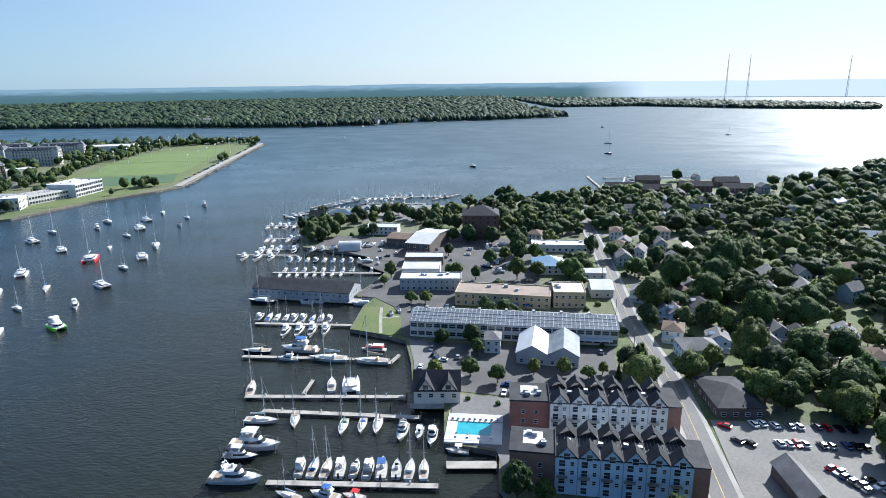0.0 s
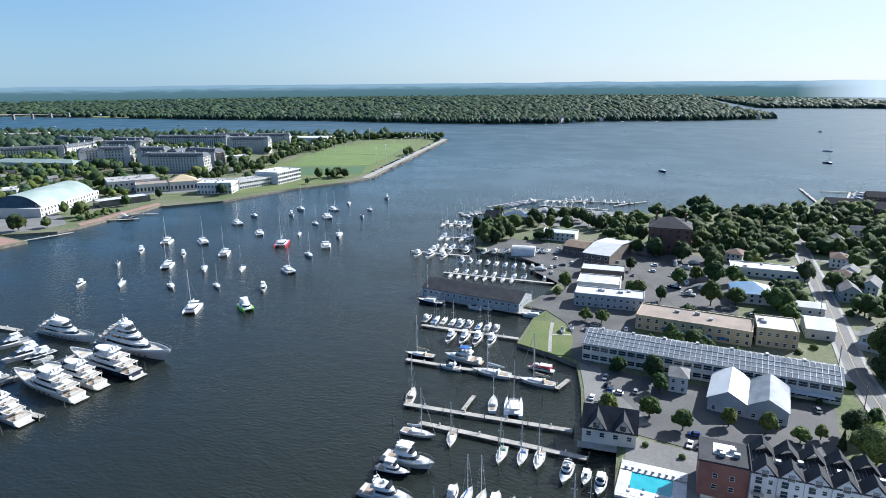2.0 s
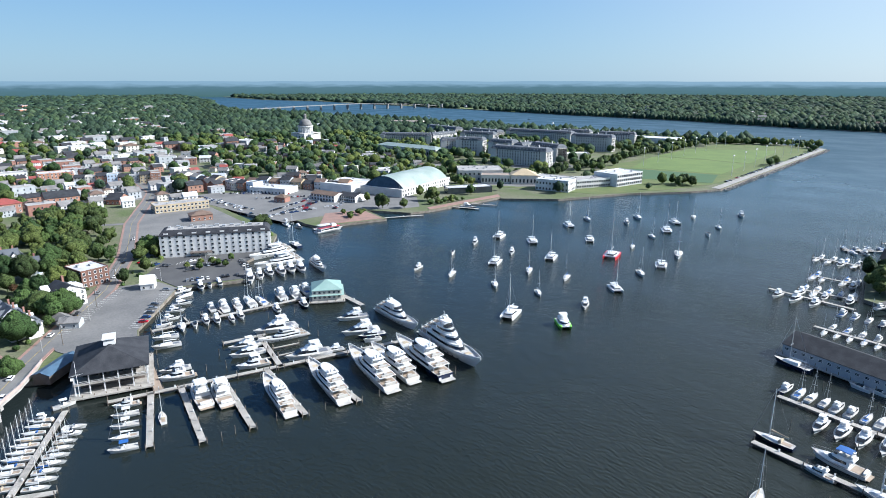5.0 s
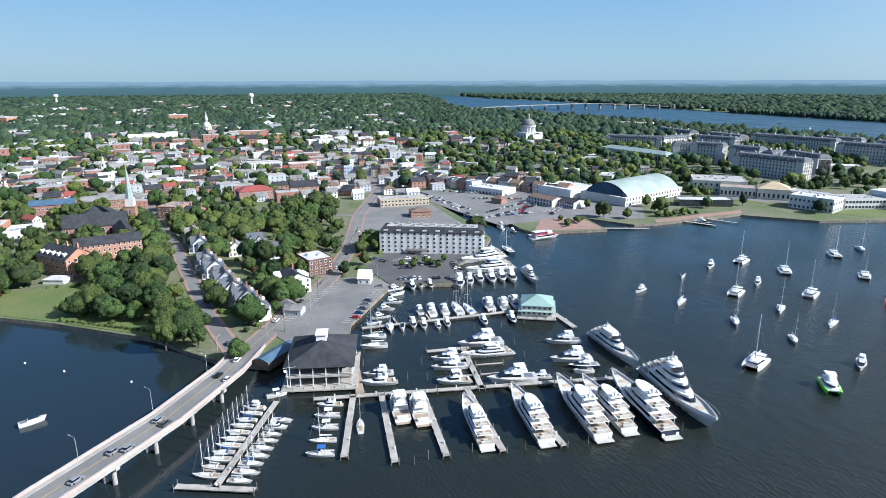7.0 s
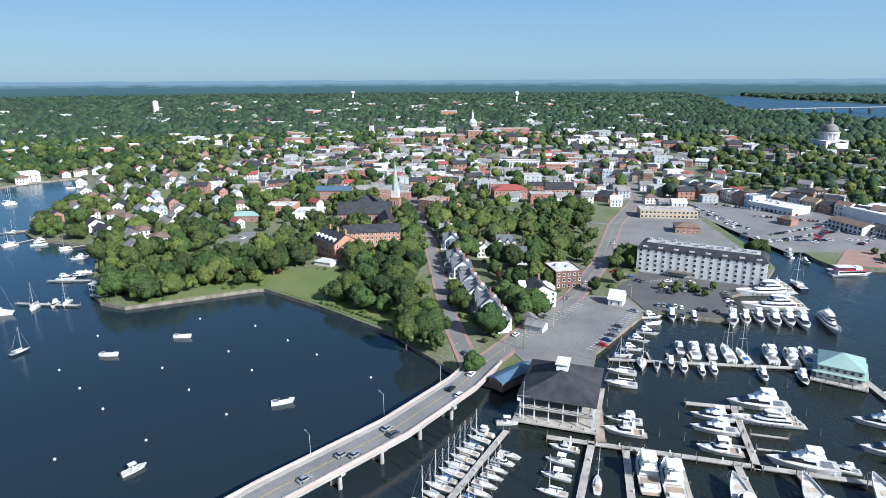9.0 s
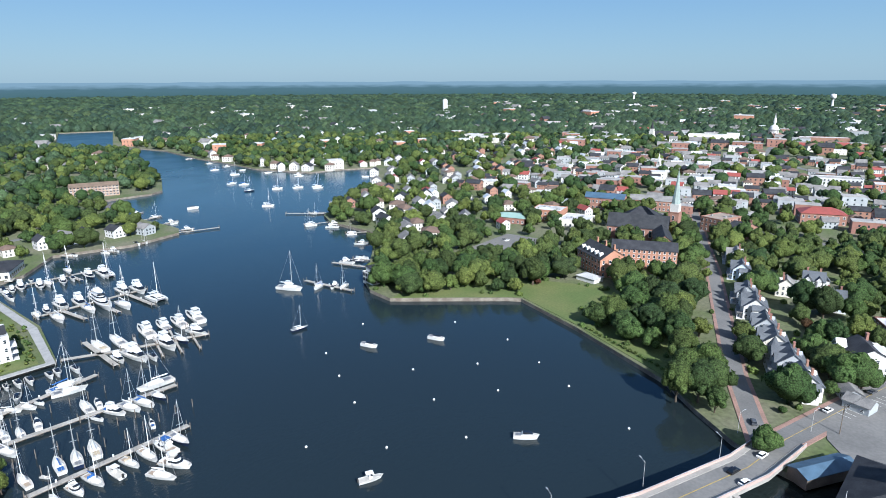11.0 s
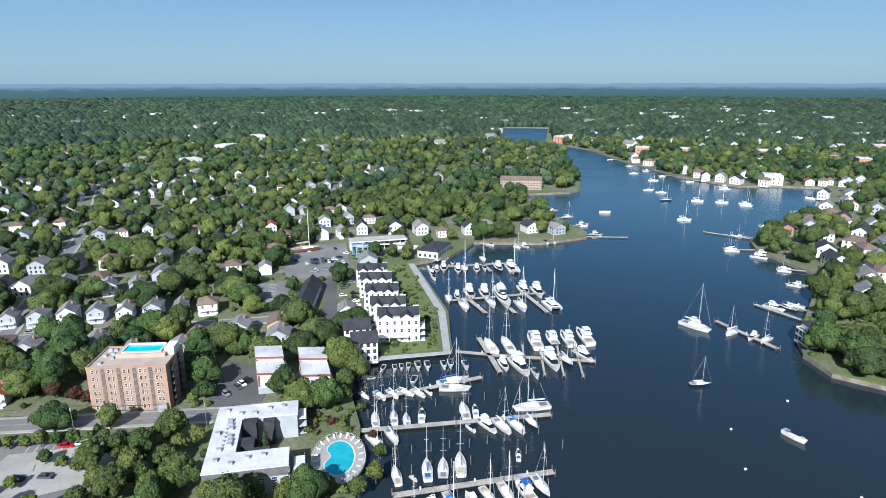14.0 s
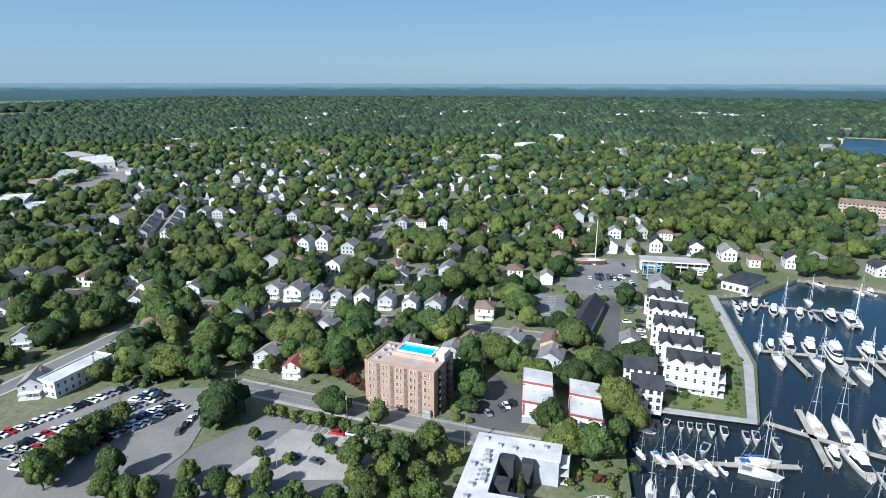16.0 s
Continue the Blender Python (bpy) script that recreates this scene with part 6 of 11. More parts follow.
def distant_houses():
    """All far houses of one form in one mesh each, with their windows."""
    for kind, (wall, roofm, w, d, h, rise, form) in FAR_HOUSES.items():
        g = Geo()
        for k, x, y, rot, sx, sy, sz in FAR_LIST:
            if k != kind:
                continue
            one = Geo().box(0, 0, -1, d, w, h + 1)
            if form == "gable":
                one.gable_wall(0, 0, h, d, w, rise).gable(0, 0, h + 0.02, d, w, rise, mi=1)
            elif form == "hip":
                one.hip(0, 0, h, d, w, rise, mi=1)
            else:
                one.box(0, 0, h, d + 0.3, w + 0.3, 0.4, mi=1).box(d * 0.2, w * 0.1, h + 0.4, 2.0, 1.6, 1.3, mi=1)
            for lvl in range(2):
                for u in (-0.28, 0.0, 0.28):
                    one.box(u * d, -w / 2, 0.9 + lvl * h * 0.46, 1.1, 0.1, 1.5, mi=2)
                    one.box(d / 2, u * w, 0.9 + lvl * h * 0.46, 0.1, 1.0, 1.5, mi=2)
            c, s_ = math.cos(radians(rot)), math.sin(radians(rot))
            g.add([(x + (px * sx) * c - (py * sy) * s_, y + (px * sx) * s_ + (py * sy) * c, GZ + pz * sz) for px, py, pz in one.v], one.f)
            g.mi[-len(one.f):] = one.mi
        if g.v:
            tagged(part("distant_houses", g, [M[wall], M[roofm], M["glass"]]), f"many distant {wall.replace('siding', '').replace('off', 'cream ').replace('orangebrick', 'orange brick')} houses of the town", "houses", "", "stuff")


HALF = 6.0


def place_house(kind, x, y, rot, size=1.0, force=False):
    xs, ys = np.array([x]), np.array([y])
    if not force and not vacant(xs, ys, HALF * size)[0]:
        return None
    if kind not in FAR_HOUSES and min(math.hypot(x - a, y - b) for a, b in ((-50, -70), (0, 0), (-80, 64))) > 365:
        kind = {"white_grey": "f_white", "white_slate": "f_whitedark", "grey": "f_grey", "cream": "f_cream", "blue": "f_blue", "brick_house": "f_brick", "white_red": "f_red", "white_hip": "f_whitedark", "tan": "f_cream"}[kind]
        size *= 1.05
    if kind in FAR_HOUSES:
        FAR_LIST.append((kind, x, y, rot, size * RND.uniform(0.85, 1.2), size * RND.uniform(0.85, 1.15), size * RND.uniform(0.9, 1.15)))
        block(x, y, FAR_HOUSES[kind][3] * size, FAR_HOUSES[kind][2] * size, rot, 0.6)
        return True
    table = HOUSES
    sx, sy = size * RND.uniform(0.9, 1.15), size * RND.uniform(0.92, 1.12)
    ob = put("house_" + kind, table[kind], pose(x, y, GZ, 0, 0, rot), (sx, sy, size * RND.uniform(0.92, 1.08)))
    block(x, y, 13 * sx, 10 * sy, rot, 1.0)
    return ob


NEAR_BAG = ["white_grey", "grey", "grey", "grey", "cream", "blue", "brick_house", "white_hip", "tan", "white_slate", "grey", "cream"]


# ---- the east shore: boatyards, terraces and houses
def terrace(x, y, rot, w, d, h, wall, gables, label):
    """A terrace with a row of gables in front and behind, and brick ends."""
    t = thing("terrace", pose(x, y, GZ, 0, 0, rot), label, "townhouses", "townhouse terraces")
    block(x, y, w + 18, d + 4, rot)
    part("wall", Geo().box(0, 0, -1, w, d, h + 1), M[wall], t)
    part("end_wall", Geo().box(w / 2 + 2.4, 0.5, -1, 4.6, d - 1, h + 0.6), M["brick"], t, "red brick end bay")
    part("end_roof", Geo().box(w / 2 + 2.4, 0.5, h - 0.4, 4.9, d - 0.6, 0.3), M["slate"], t, "dark flat roof of the end bay")
    part("wing", Geo().box(-w / 2 - 6.8, 1.0, -1, 13.4, d - 2, h + 0.4), M["brick"], t, "red brick wing")
    part("wing_roof", Geo().box(-w / 2 - 6.8, 1.0, h - 0.6, 13.9, d - 1.5, 0.56), M["slate"], t, "dark wing roof edge")
    part("wing_terrace", Geo().box(-w / 2 - 6.8, 2.0, h - 0.1, 6.0, d - 8, 0.12), M["flatwhite"], t, "white membrane roof terrace")
    part("roof", Geo().box(0, 0, h, w + 0.3, d + 0.2, 0.5), M["slate"], t)
    step = w / gables
    me = window_mesh(1.7, 2.0, "white")
    seam = Geo()
    for i in range(int(w / 1.1)):
        seam.box(-w / 2 + 0.55 + i * 1.1, 0, h + 0.5, 0.12, d - 4, 0.12)
    part("ribbed_cover", seam, M["shingle"], t)
    for i in range(gables):
        u = -w / 2 + step * (i + 0.5)
        for yy, turn, dep in ((-d / 2 + 2.2, 90, 5.0), (d / 2 - 2.0, 90, 4.4)):
            part("gable", Geo().gable(u, yy, h + 0.4, dep, step - 0.5, 3.4, 0.25, 0.25, rot=turn), M["slate"], t)
        part("gable_front", Geo().add([(u - step / 2 + 0.3, -d / 2 - 0.06, h), (u + step / 2 - 0.3, -d / 2 - 0.06, h), (u, -d / 2 - 0.06, h + 3.2), (u - step / 2 + 0.3, -d / 2 + 0.2, h), (u + step / 2 - 0.3, -d / 2 + 0.2, h), (u, -d / 2 + 0.2, h + 3.2)], [(0, 1, 2), (5, 4, 3), (0, 3, 4, 1), (1, 4, 5, 2), (2, 5, 3, 0)]), M[wall], t)
        part("window", me, None, t, m=pose(u, -d / 2 - 0.07, h - 0.4))
        for k in range(4):
            part("window", me, None, t, m=pose(u - step * 0.2, -d / 2, 0.7 + k * 2.9))
        for k in range(1, 4):
            part("window", window_mesh(1.0, 1.3, "white"), None, t, m=pose(u + step * 0.25, -d / 2, 1.0 + k * 2.9))
        part("balcony", Geo().box(u - step * 0.2, -d / 2 - 0.7, 6.1, step * 0.5, 1.4, 0.15).box(u - step * 0.2, -d / 2 - 1.35, 6.2, step * 0.5, 0.06, 0.9), M["rig"], t, "dark railed balcony")
        part("downpipe", Geo().box(u + step / 2, -d / 2 - 0.1, 0, 0.15, 0.15, h), M["rig"], t)
    for k in range(5):
        part("roof_unit", Geo().box(RND.uniform(-0.45, 0.45) * w, RND.uniform(-1.2, 1.2), h + 0.6, 1.4, 1.2, 1.1), M["hvac"], t)
    for k in range(4):
        part("roof_unit", Geo().box(-w / 2 - RND.uniform(3, 11), RND.uniform(-2, 4), h + 0.02, 1.6, 1.3, 1.2), M["hvac"], t)
    for k in (0, 1):
        for i in (0, 1):
            part("window", window_mesh(1.2, 1.4, "white"), None, t, m=pose(-w / 2 - 4.5 - i * 4.5, -d / 2 + 2.0, 3.4 + k * 3.6))
    return t


terrace(114, -99.5, -88, 38.5, 15, 12.2, "bluesiding", 6, "pale blue gabled terrace with dark metal roofs and brick ends")
terrace(146, -96.5, -84, 39, 14.5, 12.2, "white", 6, "white gabled terrace with dark metal roofs and brick ends")

# swimming pool on its deck
deckp = thing("swimming_pool", pose(136, -52, 0, 0, 0, -85), "rectangular turquoise pool in a white deck on pilings", "swimming pool")
block(136, -52, 22, 21, -85)
g = Geo()
for sx, sy, cx, cy in ((19.6, 5.0, 0, -7.0), (19.6, 5.4, 0, 6.7), (3.6, 9.0, -8.0, 0), (3.9, 9.0, 7.85, 0)):
    g.box(cx, cy, 1.9, sx, sy, 0.7)
part("deck", g, M["flatwhite"], deckp)
part("basin", Geo().box(-0.1, 0, 1.6, 12.2, 9.0, 0.3), M["poolwater"], deckp)
part("water_surface", Geo().box(-0.1, 0, 2.3, 12.2, 9.0, 0.05), M["poolwater"], deckp, "bright turquoise water")
for i in range(6):
    for k in (-8.6, 8.6):
        part("piling", PILE, None, deckp, m=pose(-9 + i * 3.6, k, -0.3))
rail = Geo().box(0, -9.4, 3.4, 19.6, 0.08, 0.08).box(-9.7, 0, 3.4, 0.08, 18.8, 0.08)
for i in range(12):
    rail.box(-9.7 + i * 1.75, -9.4, 2.55, 0.08, 0.08, 0.9)
part("railing", rail, M["alu"], deckp)


def lounger(m):
    t = thing("sun_lounger", m, "white sun lounger beside a pool", "lounger", "poolside loungers")
    part("seat", Geo().box(0, 0, 0.35, 1.3, 0.65, 0.08), M["gel"], t)
    part("backrest", Geo().add([(-0.65, -0.32, 0.38), (-0.65, 0.32, 0.38), (-1.2, 0.32, 0.85), (-1.2, -0.32, 0.85), (-0.65, -0.32, 0.45), (-0.65, 0.32, 0.45), (-1.2, 0.32, 0.92), (-1.2, -0.32, 0.92)], [(0, 1, 2, 3), (7, 6, 5, 4), (0, 4, 5, 1), (2, 6, 7, 3), (1, 5, 6, 2), (3, 7, 4, 0)]), M["gel"], t)
    part("leg", Geo().box(0.5, 0, 0, 0.06, 0.6, 0.36), M["alu"], t)
    part("leg", Geo().box(-0.6, 0, 0, 0.06, 0.6, 0.36), M["alu"], t)
    return t


base = pose(136, -52, 0, 0, 0, -85)
for i in range(9):
    put("lounger", lounger, base @ pose(-8 + i * 2.0, 6.0, 2.6, 0, 0, 90))
    if i % 2:
        put("lounger", lounger, base @ pose(-8 + i * 2.0, -6.0, 2.6, 0, 0, -90))

# long boatyard shed with glazed roof
t = building("boatyard_hall", "long white boatyard hall with glazed metal roof", "warehouse", 224, -57, -87, 97, 19, 8.0, "offwhite", "gable", "glassroof", 2, (26, 4), (3.0, 1.9), "white", "flr", 3.0, base=1.2)
g = Geo()
for i in range(48):
    for s in (-1, 1):
        g.rod((-48 + i * 2.04, s * 9.8, 8.1), (-48 + i * 2.04, 0, 11.35), 0.14)
for s in (-1, 1):
    for u in (0.25, 0.5, 0.75):
        g.rod((-48, s * 9.8 * (1 - u), 8.15 + 3.25 * u), (48, s * 9.8 * (1 - u), 8.15 + 3.25 * u), 0.12)
part("glazing_grid", g, M["alu"], t)
for i in range(7):
    part("roof_vent", Geo().box(-42 + i * 13, 1.5, 10.7, 1.2, 1.6, 1.2), M["hvac"], t)
part("canopy", Geo().box(34, -11, 3.2, 24, 3.4, 0.2), M["metalroof"], t)
# twin sheds
for k, (roofm, dx) in enumerate((("metalroof", -6.6), ("glassroof", 6.6))):
    m = pose(202, -75, GZ, 0, 0, -90) @ pose(dx, 0, 0)
    t = building("workshop", "gabled workshop with pale metal roof" if k == 0 else "gabled workshop with glazed metal roof", "workshop", m.translation.x, m.translation.y, 0, 22, 13.1, 5.4, "greysiding", "gable", roofm, 1, (0, 3), (1.2, 1.5), "white", "l", 3.6, group="twin workshops")
building("office", "long tan stucco building with flat brown roof", "building", 268, -48, -89, 51.5, 18, 7.0, "tansiding", "flat", "flattan", 2, (13, 4), (1.3, 1.6), "white", "flr", units=3)
t = building("office", "tan stucco block with pale flat roof", "building", 273, -83, -84, 17, 18, 8.4, "tansiding", "flat", "flatwhite", 2, (5, 4), (1.3, 1.6), "white", "flr", units=2)
for k, (x, y) in enumerate(((259, -36), (259, -44), (258.6, -56), (258.5, -62))):
    ob = tagged(part("awning", Geo().box(0, 0, 0, 1.2, 3.2, 0.9, top=0.6), M["bluecanvas"], m=pose(x - 0.6, y, 4.2)), "blue canvas awning over a window", "awning", "window awnings")
building("storehouse", "grey two-storey building with tan flat roof", "building", 286, -3, -81, 36, 13, 7.0, "greysiding", "flat", "flatwhite", 2, (11, 4), (1.3, 1.3), "white", "flr", units=4)
building("storehouse", "low building with white membrane roof", "building", 312, 9, -81, 24, 17, 5.2, "offwhite", "flat", "flatwhite", 1, (6, 3), (1.4, 1.4), "white", "fl")
building("storehouse", "low dark building with pale roof", "building", 337, 13, -81, 26, 13, 5.0, "darksiding", "flat", "metalroof", 1, (6, 3), (1.4, 1.4), "white", "fl")
building("boatyard_shop", "dark timber building with bright skylit roof", "building", 378, 20, -96, 18, 46, 8.0, "darksiding", "gable", "palegrey", 2, (4, 9), (1.5, 1.5), "white", "fl", 2.6)
building("boatyard_shop", "dark timber annexe with low roof", "building", 384, 42, -96, 16, 20, 6.0, "darksiding", "gable", "brownroof", 1, (3, 4), (1.5, 1.5), "white", "fl", 2.0)
building("condominium", "tall dark brick condominium with stepped sloping roof", "apartment block", 416, -14, -82, 28, 24, 19, "darkbrick", "hip", "slate", 5, (5, 4), (1.4, 1.6), "darksiding", "fl", 6.0, chimneys=3)
building("cottage", "white house with blue metal hipped roof", "house", 331, -70, -81, 20, 18, 5.6, "white", "hip", "bluemetal", 2, (5, 4), (1.2, 1.4), "white", "fl", 4.6)
building("store", "low white flat-roofed store", "building", 384, -78, -84, 44, 14, 5.0, "offwhite", "flat", "flatwhite", 1, (10, 3), (1.6, 1.5), "white", "fl", units=3)
building("shed", "low building with white roof beside a street", "shed", 322, -96, -84, 18, 10, 4, "white", "gable", "flatwhite", 1, (4, 2), (1.2, 1.2), "white", "fl", 1.4)
building("shed", "pale shed with metal gable roof", "shed", 292, -101, -84, 12, 18, 5, "offwhite", "gable", "metalroof", 1, (2, 4), (1.2, 1.2), "white", "fl", 2.4)
building("restaurant", "dark-roofed restaurant with rooftop units", "restaurant", 172, -143, -80, 17, 24, 4.2, "darksiding", "hip", "slate", 1, (4, 5), (1.6, 1.4), "white", "fl", 3.4, units=0)
building("cottage", "blue-grey porched house with shingle roof", "house", 211, -139, -80, 16, 13, 6.2, "bluesiding", "hip", "shingle", 2, (5, 4), (1.2, 1.5), "white", "fl", 3.4)
building("cottage", "narrow white house with grey roof", "house", 204, -50, -85, 7, 9, 6.5, "white", "hip", "shingle", 2, (2, 2), (1.0, 1.4), "white", "fl", 2.6)
# waterside gabled house
t = building("waterside_house", "cream waterside house with steep slate cross gables", "house", 158, -34, -80, 17.5, 13, 5.4, "offwhite", "gable", "slate", 1, (4, 3), (1.5, 1.6), "white", "flr", 5.2, base=2.4)
for u in (-4.2, 4.4):
    part("cross_gable", Geo().gable(u, -3.6, 6.0, 7.4, 6.2, 4.2, 0.4, 0.25, rot=90), M["slate"], t)
    part("gable_front", Geo().add([(u - 2.8, -6.62, 5.2), (u + 2.8, -6.62, 5.2), (u, -6.62, 9.6), (u - 2.8, -6.3, 5.2), (u + 2.8, -6.3, 5.2), (u, -6.3, 9.6)], [(0, 1, 2), (5, 4, 3), (0, 3, 4, 1), (1, 4, 5, 2), (2, 5, 3, 0)]), M["offwhite"], t)
    part("window", window_mesh(1.8, 1.6, "darksiding"), None, t, m=pose(u, -6.64, 5.9))
part("terrace_deck", Geo().box(0, -8.2, -0.6, 20, 3.4, 0.35), M["wood"], t)

# long shed over the water
t = building("boat_shed", "long weathered grey boat shed on pilings with dark roof", "boathouse", 265.5, 67, -90, 59, 20, 5.0, "greysiding", "gable", "slate", 1, (16, 4), (1.6, 1.0), "white", "flr", 3.6, z=1.2, base=2.6)
for i in range(13):
    part("piling", PILE, None, t, m=pose(-29 + i * 4.8, -10.3, -1.2))
part("wharf", Geo().box(2, 0, -0.5, 66, 23, 0.4), M["wood"], t)
# boat tent
t = thing("boat_tent", pose(361, 75, GZ, 0, 0, -76), "white arched fabric boat shelter", "tent")
block(361, 75, 17, 12, -76)
arc = [(math.cos(math.pi * i / 12), math.sin(math.pi * i / 12)) for i in range(13)]
part("cover", Geo().loft([[(x, -5.6 * a, 6.4 * b ** 0.8) for a, b in arc] for x in (-8, -4, 0, 4, 8)]), M["flatwhite"], t)
g = Geo()
for x in (-8.05, -4, 0, 4, 8.05):
    for (a, b), (c, e) in zip(arc, arc[1:]):
        g.rod((x, -5.65 * a, 6.45 * b ** 0.8), (x, -5.65 * c, 6.45 * e ** 0.8), 0.08)
part("frame", g, M["alu"], t)

DOCK_E = [((96, 7), (104, -46)), ((145, 41), (156, -22)), ((136, 29), (142, -31)), ((217, 75), (223, 24)), ((179, 61), (187, -6)), ((301, 107), (311, 36)), ((337, 153), (343, 108)), ((351, 144), (360, 115)),
          ((384, 155), (390, 128)), ((427, 177), (434, 140)), ((464, 176), (496, 150)), ((510, 170), (566, 145)), ((566, 145), (578, 86)), ((512, 146), (512, 110)), ((606, 36), (570, 60)), ((580, 110), (587, 44)), ((540, 128), (548, 60))]
for p, q in DOCK_E:
    dock(p, q, 2.4)
dock((151, 19), (163, 20), 1.6)
dock((183, -7), (193, -9), 2.0)
dock((759, -103), (656, -119), 2.6)
dock((748, -123), (772, -242), 2.6)
dock((115, -46), (118, -62), 4.0)
for y in (-150, -180, -210):
    dock((752, y), (705, y + 6), 2.0, pedestals=False)
    berth_row((748, y), (708, y + 6), pick(SAILS + POWER, 6, 0.2), 1, 8)
berth_row((97, 1), (104, -43), ["cruiser_white", "sail_blue", "sail_tan", "open_top", "cruiser", "cruiser_white", "open_blue", "open", "sail_white", "sail_tan"], 1, 8.5, length=10)
for x, y, h, k, L in ((114, 20, -84, "cruiser_white", 18), (107.5, 22, -84, "cruiser_navy", 12), (96, 17, -84, "cruiser", 17), (92, -2, 80, "sail_white", 9), (94, -13, 85, "cruiser_blue", 10), (95, -22, 85, "open_red", 8),
                      (130, 26, -84, "sail_white", 13), (132, 14, 200, "sail_tan", 11), (131, -5, 190, "sail_green", 11), (133, -11.5, 190, "sail_blue", 10.5), (134, -17, 190, "sail_white", 11.5), (131, -27, 185, "cruiser", 12), (132, -33, 186, "open_top", 8.5), (130, -38, 186, "cruiser_white", 11), (124, -48, 92, "open_top", 8)):
    boat(k, x, y, h, L)
for x, y, h, k, L in ((152, 42, 20, "sail_tan", 12.5), (161, 11, 20, "sail_white", 12), (162, 3, 20, "cat", 13.5), (186, 58, 100, "sail_navy", 14), (191, 39, 96, "cruiser_blue", 17), (181, 40, 96, "cruiser", 10), (184, 22, 96, "sail_white", 17), (185, 2, 96, "sail_tan", 16), (198, 5, 95, "tour", 12), (255, 29, 100, "sail_white", 14), (249, 88, 95, "sail_navy", 16), (252, 62, 95, "open", 8), (254, 56, 95, "open", 7)):
    boat(k, x, y, h, L)
berth_row((218, 78), (223, 36), ["cruiser_navy", "sail_blue", "sail_tan", "sail_white", "cruiser", "cruiser_white", "sail_blue", "sail_white", "cruiser"], 1, 8, length=10)
berth_row((217, 60), (223, 34), ["cruiser", "cruiser_white", "cruiser", "cruiser_white"], -1, 9, length=13)
berth_row((302, 104), (311, 40), ["sail_tan", "sail_blue", "sail_white", "cruiser", "sail_white", "open", "sail_blue", "open_top", None, "cruiser"], 1, 7, length=9)
berth_row((302, 104), (311, 60), pick(SAILS, 8), -1, 6.5, length=8.5)
berth_row((330, 112), (338, 44), pick(POWER + SAILS, 11), 1, 2, length=10)
berth_row((337, 150), (343, 112), pick(POWER, 4, 0.1), -1, 8, length=14)
for p, q in (DOCK_E[7], DOCK_E[8], DOCK_E[9], DOCK_E[10]):
    berth_row(p, q, pick(SAILS + ["sail_navy"], 5, 0.15), 1, 7)
    berth_row(p, q, pick(SAILS + POWER, 5, 0.25), -1, 7)
berth_row((512, 166), (566, 143), pick(SMALL + SAILS, 10, 0.1), -1, 7)
berth_row((512, 146), (512, 110), pick(SMALL, 7, 0.1), 1, 6)
berth_row((580, 108), (587, 46), pick(SAILS + POWER, 10, 0.1), 1, 7)
berth_row((540, 126), (548, 62), pick(POWER + SMALL, 10, 0.1), 1, 7)
berth_row((566, 143), (577, 88), pick(SAILS + POWER, 9, 0.1), -1, 7)

# the boat club by the far point
building("clubhouse", "dark timber clubhouse with blue metal roof", "clubhouse", 458, 118, -80, 22, 16, 6, "darksiding", "hip", "bluegrey", 2, (5, 4), (1.3, 1.4), "white", "fl", 4)
for i in range(2):
    for k in range(6):
        ob = boat(RND.choice(["cruiser", "open", "cruiser_white", "sail_white", "open_blue"]), 506 + i * 12 + RND.uniform(-1, 1), 44 + k * 13, 90 + RND.uniform(-4, 4), 9)
        ob.location.z = 2.7
for x, y in ((238, 8), (243, 5)):
    boat("open", x, y, 20, 6).location.z = 2.6
building("clubhouse", "shingled boat club with steep gables", "clubhouse", 440, 132, -80, 14, 14, 7, "greysiding", "gable", "slate", 2, (4, 3), (1.2, 1.4), "white", "fl", 5)
for i in range(8):
    boat(RND.choice(["cruiser", "sail_white", "open_blue"]), 352 + i * 3.5, 100 - i * 6.5, -10, 9).location.z = 2.7
building("boatyard_shop", "pale two-storey boatyard building", "building", 415, 66, -85, 26, 14, 6, "offwhite", "flat", "metalroof", 2, (7, 3), (1.4, 1.4), "white", "fl")

# boats laid up in the yard, and parked cars
YARD_BOATS = [(381, -24), (374, -31), (354, -28), (343, -35), (330, -30), (321, -39), (372, 65), (330, 52), (366, -40), (335, -44), (388, -34)]
YARD_CARS = [(354, 38), (346, 42), (360, 51), (340, 46), (254, -19), (358, -13), (344, -4), (368, 12), (327, 43), (372, -12), (408, -94), (252, -4), (228, -18), (244, -2), (300, -45), (306, -60), (302, -72), (188, -30), (192, -36), (176, -26), (180, -22), (170, -60), (208, -98)]
for i, (x, y) in enumerate(YARD_BOATS):
    ob = boat(("cruiser", "open", "sail_white", "open_blue", "cruiser_navy")[i % 5], x, y, (10, 95, 85)[i % 3] + RND.uniform(-8, 8), 8.5)
    ob.location.z = 2.75
for i, (x, y) in enumerate(YARD_CARS):
    place_car(x, y, (8, 95)[i % 2] + RND.uniform(-6, 6), None, 2.22)

